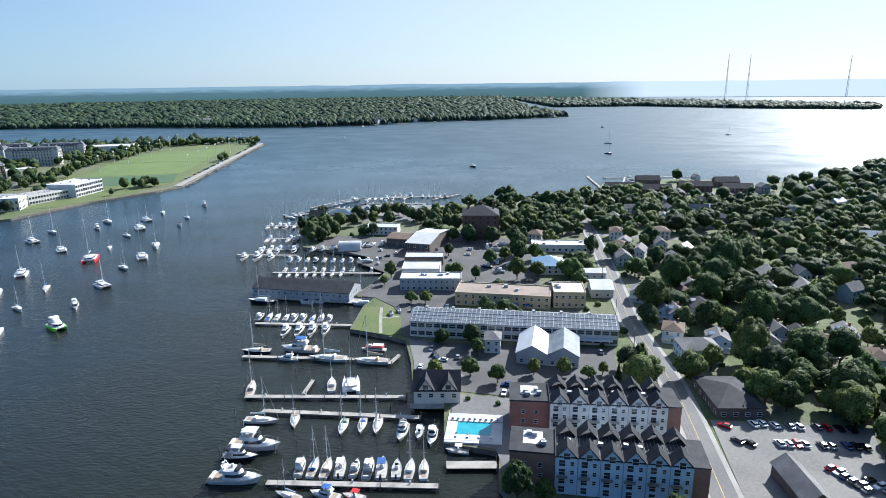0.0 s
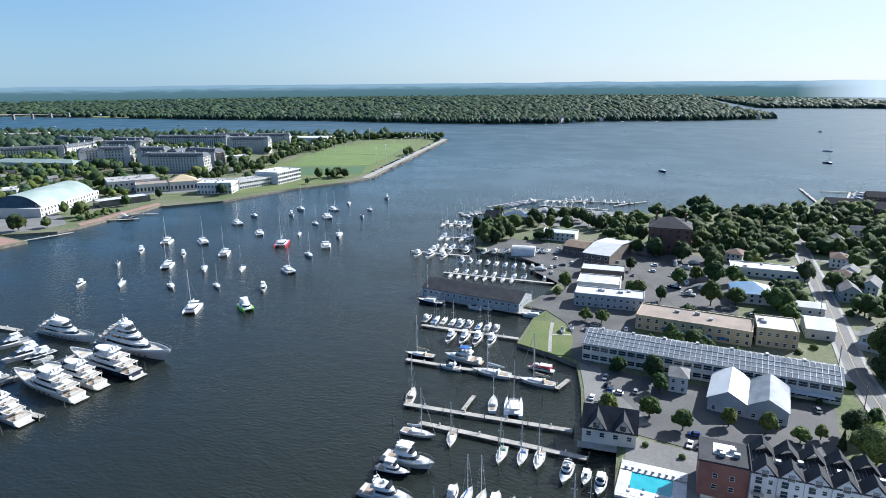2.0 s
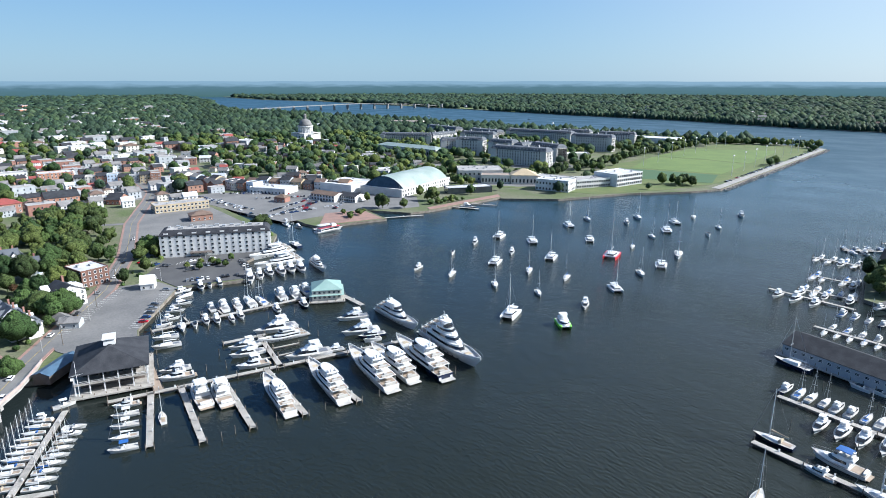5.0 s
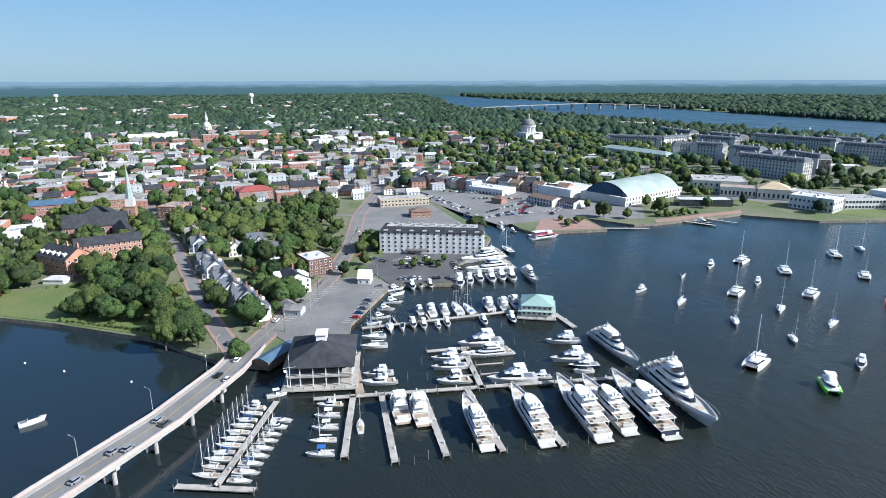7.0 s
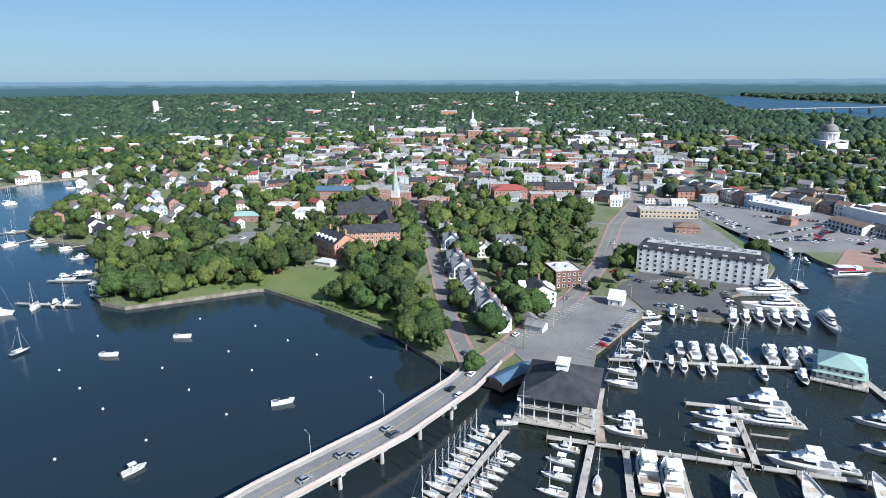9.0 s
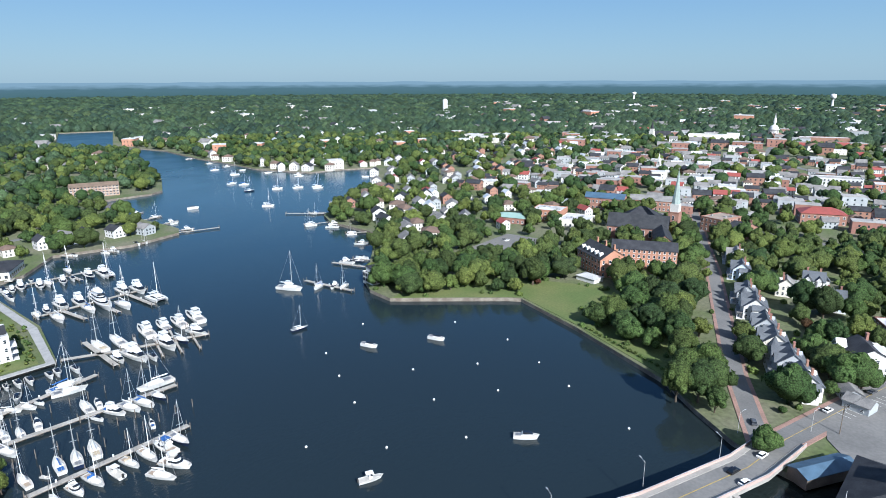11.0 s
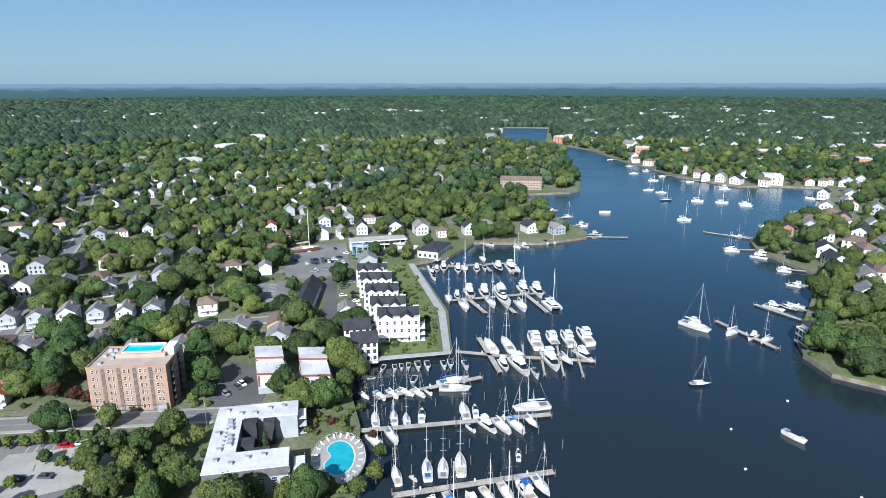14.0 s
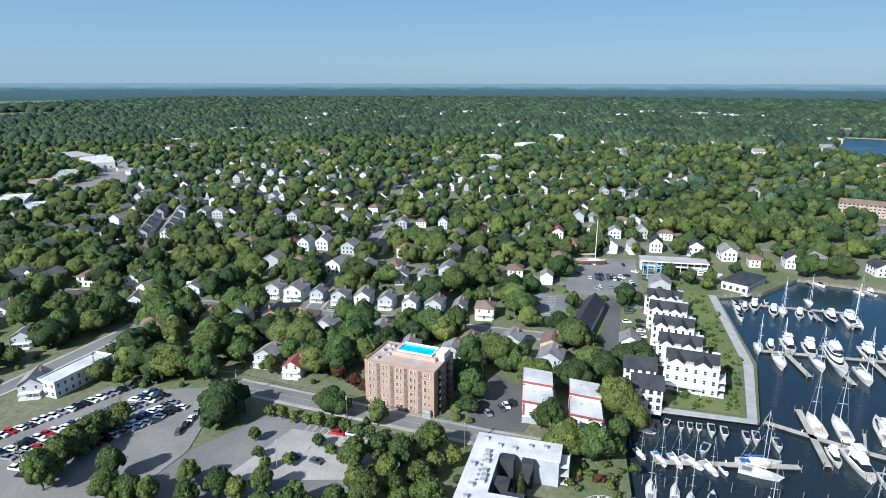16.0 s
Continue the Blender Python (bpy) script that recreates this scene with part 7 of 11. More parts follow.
# ---- boats at moorings
MOORED = [("cruiser", 179, 298, 9), ("open_top", 218, 317, 8), ("sail_white", 191, 275, 10), ("cruiser_white", 248, 333, 11), ("cat", 275, 339, 12), ("cat", 230, 282, 12), ("cruiser", 255, 296, 10), ("sail_white", 202, 243, 10), ("cat", 180, 199, 13),
          ("sail_blue", 237, 254, 11), ("cat", 287, 312, 12), ("sail_tan", 215, 218, 9), ("cat", 270, 271, 12), ("sail_blue", 248, 231, 10)]
MOORED_B = [("cat", 348, 338, 12), ("sail_blue", 379, 348, 12), ("cat", 328, 293, 11), ("tri", 309, 252, 17), ("power_cat", 195, 174, 11), ("cruiser", 224, 189, 11), ("cat", 259, 200, 11), ("cruiser", 398, 320, 11), ("sail_white", 422, 329, 14),
            ("sail_blue", 341, 262, 9), ("sail_tan", 295, 213, 11), ("cat", 320, 218, 12)]
MOORED_C = [("cat", 403, 282, 13), ("sail_tan", 378, 275, 10), ("cat", 435, 299, 11), ("sail_white", 351, 229, 15), ("sail_tan", 467, 305, 11), ("open_top", 421, 256, 9), ("sail_white", 450, 267, 10), ("cruiser", 509, 286, 12), ("sail_navy", 838, 57, 14), ("sail_navy", 1024, -144, 14), ("sail_white", 1201, -153, 14)]
for kind, x, y, L in MOORED + MOORED_B + MOORED_C:
    boat(kind, x, y, 228 + RND.uniform(-16, 16), L * 1.22)
for x, y in ((1500, 250), (1420, -420), (1650, -160), (1280, 420), (1330, 820), (1180, 1320), (1240, 1500), (1050, 1800)):
    boat(RND.choice(["sail_white", "cruiser"]), x, y, RND.uniform(0, 360), 13)

# ---- the town marina
for p, q in (((-8, 205), (88, 200)), ((88, 200), (118, 198)), ((18, 203), (18, 158)), ((34, 202), (35, 158)), ((52, 201), (54, 157)), ((70, 200), (75, 156)), ((59, 238), (58, 200)), ((42, 239), (62, 239)), ((15, 272), (100, 280)), ((7, 204), (2, 164))):
    dock(p, q, 2.4)
dock((-22, 206), (-37, 156), 2.2)
dock((-49, 159), (-25, 152.5), 2.4)
dock((116, 272), (119, 252), 3.0)
dock((10, 205), (9, 258), 3.2, pedestals=False, material="teak")
finger_row((60, 235), (59, 208), 3, -1, 12)
finger_row((59, 208), (60, 235), 3, -1, 12)
finger_row((20, 272.5), (98, 280), 9, 1, 8)
for x, y, h, k, L in ((23.5, 192, 92, "cruiser_white", 20), (30.5, 189, 92, "cruiser_white", 20), (49, 177, 91, "yacht_two", 33), (69.5, 178, 91, "yacht_two", 38), (89.5, 179, 91, "yacht_two", 42), (100, 179, 92, "yacht_two", 38), (113, 177, 91, "yacht_dark", 44), (130.5, 178, -90, "yacht", 48), (126.5, 224, -86, "yacht_two", 38),
                      (103, 219, 175, "cruiser_white", 19), (107, 238, 172, "cruiser", 17), (106, 212, 175, "cruiser_navy", 14), (104, 207, 175, "open_top", 9)):
    boat(k, x, y, h, L)
for x, y, h, k, L in ((50, 231, 178, "cruiser_white", 15), (49, 222, 178, "cruiser", 16), (48, 209, 178, "cruiser_white", 14), (68, 243, 182, "cruiser_white", 22), (68, 231, 182, "yacht_two", 24), (72, 206, 176, "cruiser_white", 21), (84, 206, 176, "cruiser", 10), (20, 261, 178, "sail_white", 12), (19, 250, 178, "sail_red", 13), (18.5, 222, 178, "cruiser_white", 13), (18, 214, 178, "cruiser", 14), (8.5, 183, 88, "sail_tan", 9)):
    boat(k, x, y, h, L)
TOWN_BERTHS = [(78, 330, -99, "cruiser_white", 19), (85, 333, -97, "cruiser", 16), (92, 336, -95, "cruiser_white", 17), (99, 334, -96, "cruiser_white", 19), (106, 336, -96, "cruiser", 19), (112, 334, -94, "cruiser_white", 19), (105, 379, -161, "yacht_two", 35), (103, 355, -168, "yacht_two", 34), (124, 334, -92, "yacht_two", 28), (49, 330, -92, "cruiser", 14), (54, 330, -91, "open_top", 9), (60, 331, -88, "cruiser", 12), (47, 292, 93, "cruiser", 12), (53, 290, 91, "cruiser_white", 16), (60, 290, 92, "cruiser", 14), (67, 289, 93, "sail_white", 17), (73, 288, 97, "sail_blue", 14), (85, 292, 90, "cruiser_white", 18), (93, 290, 87, "cruiser", 18), (100, 293, 90, "cruiser_blue", 17), (29, 270, -93, "sail_tan", 12), (35, 269, -94, "open_top", 9), (41, 272, -93, "cruiser", 12), (46, 270, -93, "cruiser", 12), (53, 268, -93, "cruiser", 10), (58, 270, -93, "cruiser_blue", 11), (77, 269, -92, "cruiser_white", 12), (92, 269, -94, "cruiser_navy", 13), (39, 329, 14, "cruiser", 11), (39, 320, 15, "open_top", 9), (35, 307, -9, "cruiser_white", 11), (30, 297, -14, "cruiser", 10), (26, 286, 0, "cruiser_white", 10), (22, 278, 0, "open_blue", 8)]
for x, y, h, k, L in TOWN_BERTHS:
    boat(k, x, y, h, L)
boat("sail_navy", 128, 397, 100, 17)
berth_row((-24, 204), (-36, 160), ["cruiser_white", "sail_white", "sail_blue", "sail_white", "sail_tan", "sail_white", "sail_white", "sail_blue", "sail_white", "sail_white", "sail_tan"], -1, 5.6, length=8.6)
berth_row((-24, 196), (-36, 158), ["open", "cruiser", "sail_white", "sail_tan", "sail_white", "sail_white", "sail_blue", "sail_white", "sail_white"], 1, 5.6, length=8.4)
for i, k in enumerate(("cruiser", "open_top", "open_top", "sail_white", "open_blue")):
    boat(k, -2.2 - i * 0.9, 200 - i * 8, 175, 9.5)
boat("open_top", -22, 212, 10, 8.5)
for x, y in ((24, 157), (29, 159), (44, 160), (62, 158), (84, 157), (13, 232), (14, 244), (30, 215), (40, 262), (70, 262), (84, 262), (96, 262), (64, 300), (78, 302), (90, 303), (38, 228), (38, 214), (84, 226), (84, 240), (120, 158), (137, 168), (138, 190)):
    piling(x, y)

# yacht club over the water
t = thing("yacht_club", pose(-4, 229, 1.0, 0, 0, -6), "dark two-storey yacht club with black hipped roof and open decks", "clubhouse")
block(-4, 229, 28, 32, -6)
part("wharf", Geo().box(0, -1, 0, 30, 34, 0.6), M["wood"], t)
part("ground_floor", Geo().box(0, 3, 0.6, 23, 24, 4.0), M["darksiding"], t)
part("gallery", Geo().box(0, 0, 4.6, 26.5, 31, 0.4), M["wood"], t)
part("upper_floor", Geo().box(0, 4, 5.0, 21, 20, 4.0), M["darksiding"], t)
part("roof", Geo().hip(0, 0, 9.0, 27, 31, 6.0, 0.6, flat=0.5), M["slate"], t)
part("cupola", Geo().box(0, 1, 14.6, 4.4, 6.5, 2.4, top=0.92).box(0, 1, 17.0, 5.0, 7.2, 0.3), M["white"], t, "white boxed roof plant")
for i in range(6):
    part("post", Geo().box(-12.7 + i * 5.1, -15, 0.6, 0.4, 0.4, 8.4), M["white"], t)
    part("post", Geo().box(13, -15 + i * 6, 0.6, 0.4, 0.4, 8.4), M["white"], t)
g = Geo()
for z in (5.5, 6.1):
    g.box(0, -15.3, z, 26.4, 0.08, 0.1).box(13.2, 0, z, 0.08, 30.5, 0.1)
part("railing", g, M["white"], t)
windows(t, 21, 20, 0, 1, 4, (7, 6), (2.2, 2.2), "darksiding", "flr", True, 5.8)
for i in range(8):
    for k in (-17, 15):
        part("piling", PILE, None, t, m=pose(-14.5 + i * 4.1, k, -1.2))


def flag_pole(m):
    t = thing("flagpole", m, "white flagpole with yard and flags", "flagpole")
    part("pole", Geo().cyl(0, 0, 0, 15, 0.14, 8, 0.07), M["gel"], t)
    part("yard", Geo().rod((-2.4, 0, 9), (2.4, 0, 9.4), 0.06), M["gel"], t)
    part("flag", Geo().loft([[(-2.2, 0.0, 7.2), (-2.2, 0.03, 8.4)], [(-1.4, 0.15, 7.0), (-1.4, 0.18, 8.2)], [(-0.8, 0.0, 6.9), (-0.8, 0.03, 8.1)]], caps=False, closed=False), M["gel"], t)
    return t


put("flagpole", flag_pole, pose(-17, 214, 1.6))
building("pavilion", "low blue-roofed pavilion beside the bridge", "pavilion", -24, 243, 55, 20, 7, 3.0, "darksiding", "gable", "bluegrey", 0, rise=1.2)
# green-roofed boathouse
t = building("boathouse", "two-storey harbour house with green hipped metal roof", "boathouse", 108, 277, -20, 16, 16, 5.6, "offwhite", "hip", "greenroof", 2, (6, 5), (1.3, 1.2), "white", "flr", 4.0, z=1.2)
part("wharf", Geo().box(0, -1, -0.6, 20, 21, 0.5), M["wood"], t)
part("lower_roof", Geo().hip(0, 0, 2.8, 17.5, 17.5, 0.9, 0.9), M["greenroof"], t)
for i in range(5):
    for k in (-11, 9):
        part("piling", PILE, None, t, m=pose(-9 + i * 4.5, k, -1.5))
# hotel
t = building("hotel", "long white five-storey waterfront hotel with dark mansard", "hotel", 74.5, 403.5, -17, 73, 18, 15.0, "white", "mansard", "slate", 5, (16, 5), (1.4, 1.4), "white", "flr", 3.4, base=1.2)
part("roof_deck", Geo().box(0, 0, 18.2, 64, 10, 0.4), M["flatgrey"], t)
for i in range(14):
    part("roof_unit", Geo().box(-30 + i * 4.5 + RND.uniform(-1, 1), RND.uniform(-3, 3), 18.5, RND.uniform(1.5, 3), RND.uniform(1.5, 2.5), RND.uniform(1, 2)), M["hvac"], t)
for i in range(8):
    part("dormer", Geo().box(-36.5 + 73 * (i + 0.5) / 8, -7.9, 15.2, 3.0, 1.9, 1.7), M["white"], t)
part("entrance_canopy", Geo().box(-10, -11, 3.0, 14, 5, 0.4).box(-10, -13, 0, 0.4, 0.4, 3).box(-16, -13, 0, 0.4, 0.4, 3), M["darksiding"], t)

# ---- the town
t = building("academy", "red brick school range with tall chimneys and dormers", "school", -164, 402, -37, 29, 18, 11.6, "orangebrick", "gable", "slate", 3, (8, 4), (1.1, 1.8), "white", "flr", 5.5, chimneys=3)
for i in range(5):
    part("dormer", Geo().box(-11 + i * 5.4, -6.6, 12.6, 1.8, 2.2, 1.6).gable(-11 + i * 5.4, -6.6, 14.2, 2.4, 1.8, 0.8, 0.15, 0.12, rot=90), M["white"], t, "white gabled dormer")
building("academy", "long orange brick school wing with slate roof", "school", -146, 428, 21, 40, 15, 12.6, "orangebrick", "gable", "slate", 4, (13, 4), (1.1, 1.6), "white", "flr", 4.0)
building("academy", "low brick link with pale flat roof", "school", -150, 396, -37, 10, 12, 4.2, "orangebrick", "flat", "flatwhite", 1, (3, 3), (1.1, 1.6), "white", "flr")
building("marquee", "white garden marquee on the lawn", "tent", -161, 379, -14, 13, 9, 2.6, "white", "hip", "flatwhite", 0, rise=1.6)
building("church", "dark-roofed brick church nave", "church", -176, 500, 14, 44, 18, 9.5, "brick", "gable", "slate", 1, (9, 2), (1.6, 5.0), "stone", "flr", 8.5, base=2.5)
building("church", "dark-roofed brick church transept", "church", -150, 478, -68, 34, 12, 8.5, "brick", "gable", "slate", 1, (7, 2), (1.4, 4.4), "stone", "flr", 5.0, base=2.2)
building("church", "low hall with black pyramid roof", "church", -190, 548, 14, 30, 26, 6, "brick", "hip", "slate", 1, (7, 5), (1.4, 2.2), "stone", "fr", 9.0)
building("brick_block", "brick houses with flat roofs behind the church", "building", -131, 562, -21, 18, 26, 11, "brick", "flat", "flattan", 3, (5, 7), (1.1, 1.5), "white", "flr", units=3)
building("brick_block", "brick terrace houses with dark roofs", "building", -112, 548, -21, 14, 18, 8, "brick", "gable", "slate", 2, (4, 5), (1.1, 1.5), "white", "flr", 3.5, chimneys=2)
building("church_hall", "brick school hall with green-grey roof", "school", -240, 590, 12, 36, 16, 11, "brick", "gable", "bluegrey", 2, (11, 3), (1.3, 1.8), "white", "fl", 3.6)
building("church_hall", "brick hall with pale roof", "school", -203, 612, 14, 40, 16, 9.5, "brick", "gable", "shingle", 2, (11, 3), (1.3, 1.8), "white", "fl", 3.6)
building("school", "pale flat-roofed brick block", "school", -262, 520, 10, 26, 22, 9, "orangebrick", "flat", "flatwhite", 2, (7, 5), (1.4, 1.6), "white", "fl", units=5)
building("school", "white flat-roofed school building", "school", -232, 512, 10, 24, 26, 6, "offwhite", "flat", "flatwhite", 1, (6, 5), (1.4, 1.6), "white", "fl", units=6)
building("library", "low brick building with green hipped roof", "building", -282, 490, 12, 28, 16, 5, "brick", "hip", "greenroof", 1, (7, 3), (1.4, 1.6), "white", "fl", 3.0)


def steeple(x, y, h, label, wall="brick", spire="spire", w=7.0, tower=0.42):
    t = thing("church_steeple", pose(x, y, GZ), label, "steeple")
    block(x, y, w, w, 0)
    k = h * tower
    part("tower", Geo().box(0, 0, 0, w, w, k).box(0, 0, k, w + 0.6, w + 0.6, 0.5), M[wall], t)
    part("belfry", Geo().box(0, 0, k + 0.5, w * 0.8, w * 0.8, h * 0.12), M["stone"], t)
    part("spire", Geo().cyl(0, 0, k + 0.5 + h * 0.12, h - 1.5, w * 0.42, 8, 0.12), M[spire], t)
    part("cross", Geo().box(0, 0, h - 1.6, 0.2, 0.2, 2.4).box(0, 0, h - 0.2, 1.1, 0.2, 0.2), M["alu"], t)
    for k2 in range(2):
        part("window", window_mesh(1.4, 3.4, "white"), None, t, m=pose(0, -w / 2, 4 + k2 * 7))
    return t


steeple(-158, 530, 51, "tall brick church steeple with grey-green spire", w=8.0, tower=0.33)
steeple(-437, 1290, 40, "distant grey stone steeple", "stone", "slate", 9)
steeple(-276, 848, 27, "small white wooden church steeple", "white", "white", 5)
building("church", "white church with grey roof", "church", -262, 866, 30, 26, 14, 8, "white", "gable", "shingle", 1, (5, 2), (1.4, 3.5), "white", "fl", 5)
building("church", "grey stone church with steep roof", "church", -425, 1312, 20, 34, 16, 9, "stone", "gable", "slate", 1, (6, 2), (1.4, 4), "white", "fl", 8)


def rotunda(x, y, h, label, name, dome, base_w, drum, lower="stone"):
    """A domed building: square base, columned drum, dome and lantern."""
    t = thing(name, pose(x, y, GZ, 0, 0, 20), label, "dome")
    block(x, y, base_w, base_w, 20)
    b = h * 0.32
    part("base", Geo().box(0, 0, 0, base_w, base_w, b).box(0, 0, b, base_w + 1.2, base_w + 1.2, 0.8), M[lower], t)
    part("portico", Geo().box(0, -base_w / 2 - 4, 0, base_w * 0.5, 8, b * 0.9).gable(0, -base_w / 2 - 4, b * 0.9, 9, base_w * 0.5, 3, 0.4, 0.3, rot=90), M[lower], t)
    part("drum", Geo().cyl(0, 0, b, h * 0.56, drum, 20), M["white"], t)
    col = Geo().cyl(0, 0, b + 0.8, h * 0.54, drum * 0.07, 6).mesh("column", M["white"])
    for i in range(16):
        part("column", col, None, t, m=pose(drum * 1.12 * math.cos(i * math.pi / 8), drum * 1.12 * math.sin(i * math.pi / 8), 0))
    part("cornice", Geo().cyl(0, 0, h * 0.54, h * 0.575, drum * 1.25, 20), M["white"], t)
    rings = []
    for k in range(9):
        a = k / 8 * math.pi / 2
        rings.append([(drum * 1.08 * math.cos(a) * math.cos(i * math.pi / 10) + 0.001, drum * 1.08 * math.cos(a) * math.sin(i * math.pi / 10), h * 0.575 + h * 0.24 * math.sin(a)) for i in range(20)])
    part("dome", Geo().loft(rings), M[dome], t, smooth=True)
    part("lantern", Geo().cyl(0, 0, h * 0.8, h * 0.93, drum * 0.24, 10).cyl(0, 0, h * 0.93, h * 1.0, drum * 0.26, 10, 0.05), M[dome], t)
    windows(t, base_w, base_w, 0, 1, b, (4, 4), (2.0, b * 0.5), "white", "flrb", True, b * 0.25)
    return t


rotunda(398, 1150, 55, "granite chapel with dark columned dome", "domed_chapel", "shingle", 40, 12)
# state house
t = rotunda(-243, 1436, 36, "white wooden dome over a brick state house", "state_house", "white", 34, 8, "brick")
part("upper_lantern", Geo().cyl(0, 0, 33, 42, 3.2, 8, 2.4).cyl(0, 0, 42, 52, 1.4, 8, 0.1), M["white"], t)


def water_tower(x, y, h, r, label):
    t = thing("water_tower", pose(x, y, GZ), label, "water tower", "water towers on the skyline")
    part("shaft", Geo().cyl(0, 0, 0, h * 0.72, r * 0.42, 12, r * 0.36), M["gel"], t)
    part("tank", Geo().loft([[(k * r * math.cos(i * math.pi / 8), k * r * math.sin(i * math.pi / 8), h * z) for i in range(16)] for k, z in ((0.36, 0.66), (0.9, 0.76), (1.0, 0.86), (0.9, 0.95), (0.4, 1.0))]), M["gel"], t, smooth=True)
    return t


water_tower(-285, 2850, 62, 11, "tall white water tower above the trees")
water_tower(-1260, 3400, 52, 12, "white mushroom water tower far off")
t = thing("standpipe", pose(-1380, 1860, GZ), "white cylindrical standpipe tank", "water tower")
part("tank", Geo().cyl(0, 0, 0, 48, 9, 16), M["gel"], t)
part("cap", Geo().cyl(0, 0, 48, 52, 9, 16, 2), M["gel"], t)

# waterfront of the old harbour
building("market_hall", "two-storey waterside restaurant with white balconies", "restaurant", 76, 575, 5, 48, 18, 7, "tansiding", "flat", "flatgrey", 2, (14, 4), (1.8, 1.6), "white", "fl", units=8)
building("inn", "brick building with brown hipped roof", "building", 84, 520, 0, 18, 14, 5, "brick", "hip", "brownroof", 1, (4, 3), (1.3, 1.5), "white", "fl", 3)
building("waterfront_shop", "white arcaded building with dark roof", "building", 213, 549, -64, 32, 16, 6.5, "white", "gable", "brownroof", 2, (8, 4), (1.6, 1.6), "darksiding", "fl", 2.6)
building("waterfront_shop", "white building with upper balcony and dark roof", "building", 232, 533, -60, 22, 18, 6, "white", "gable", "slate", 2, (8, 4), (1.6, 1.6), "darksiding", "fl", 2.4)
building("harbour_office", "small brick harbour office with hipped roof", "office", 170, 563, -50, 12, 10, 5, "brick", "hip", "brownroof", 1, (3, 2), (1.2, 1.5), "white", "fl", 3)
building("white_hall", "large white flat-roofed market building", "building", 179, 622, -50, 44, 26, 6, "white", "flat", "flatwhite", 1, (10, 5), (1.5, 1.6), "greysiding", "fl", units=6)
building("red_school", "brick building with red metal roof and dark cupola", "building", -70, 640, 18, 34, 20, 9, "brick", "hip", "redroof", 2, (8, 4), (1.3, 1.8), "white", "fl", 4.5)
building("brick_block", "tall brick block with slate roof and chimney", "building", -20, 640, 10, 28, 22, 12, "orangebrick", "gable", "slate", 3, (6, 5), (1.3, 1.7), "white", "fl", 5, chimneys=2)
building("brick_block", "orange brick flat-roofed office block", "office", -25, 815, 8, 36, 22, 13, "orangebrick", "flat", "flatwhite", 4, (9, 5), (1.4, 1.6), "white", "fl", units=3)
building("parking_deck", "white multi-storey office building", "office", -80, 850, 12, 50, 20, 11, "white", "flat", "flatgrey", 3, (13, 4), (1.6, 1.4), "greysiding", "fl")
building("gabled_shop", "brick shop with steep dark gable", "shop", 28, 640, -35, 14, 18, 5, "brick", "gable", "slate", 1, (3, 3), (1.2, 1.5), "white", "fl", 5)
SHOPS = ["brick", "white", "offwhite", "orangebrick", "bluesiding", "brick", "greysiding", "tansiding"]
for i in range(13):
    u = i / 12
    x, y = 92 + 62 * u + (9 if i % 3 == 0 else 6), 762 - 122 * u
    building("row_shop", f"narrow three-storey {SHOPS[i % 8].replace('siding', '').replace('off', 'cream ').replace('orangebrick', 'orange brick')} shop in a row", "shop", x, y, -63, 10.8, 14, 7.5 + (i * 37 % 5) * 0.7, SHOPS[i % 8], "gable" if i % 3 else "flat", "slate" if i % 2 else "shingle", 2, (3, 2), (1.1, 1.6), "white", "f", 3.0, group="old harbour shop row", pad=0.2)
for i in range(9):
    u = i / 8
    building("row_shop", f"narrow {SHOPS[(i + 3) % 8].replace('siding', '').replace('off', 'cream ').replace('orangebrick', 'orange brick')} shop beside the old harbour", "shop", 172 + 78 * u, 674 - 82 * u, -46, 12, 14, 6.5 + (i * 53 % 5) * 0.8, SHOPS[(i + 3) % 8], "gable", "slate" if i % 2 else "brownroof", 2, (3, 2), (1.1, 1.6), "white", "f", 3.0, group="old harbour shop row", pad=0.2)
for i in range(8):
    building("row_shop", f"narrow {SHOPS[(i + 1) % 8].replace('siding', '').replace('off', 'cream ').replace('orangebrick', 'orange brick')} shop at the head of the old harbour", "shop", 0 + i * 11.2, 792 - i * 4.0, -10, 11, 14, 8 + (i * 29 % 4), SHOPS[(i + 1) % 8], "flat" if i % 2 else "gable", "flatgrey" if i % 2 else "slate", 3, (3, 2), (1.1, 1.5), "white", "f", 3.0, group="old harbour shop row", pad=0.2)

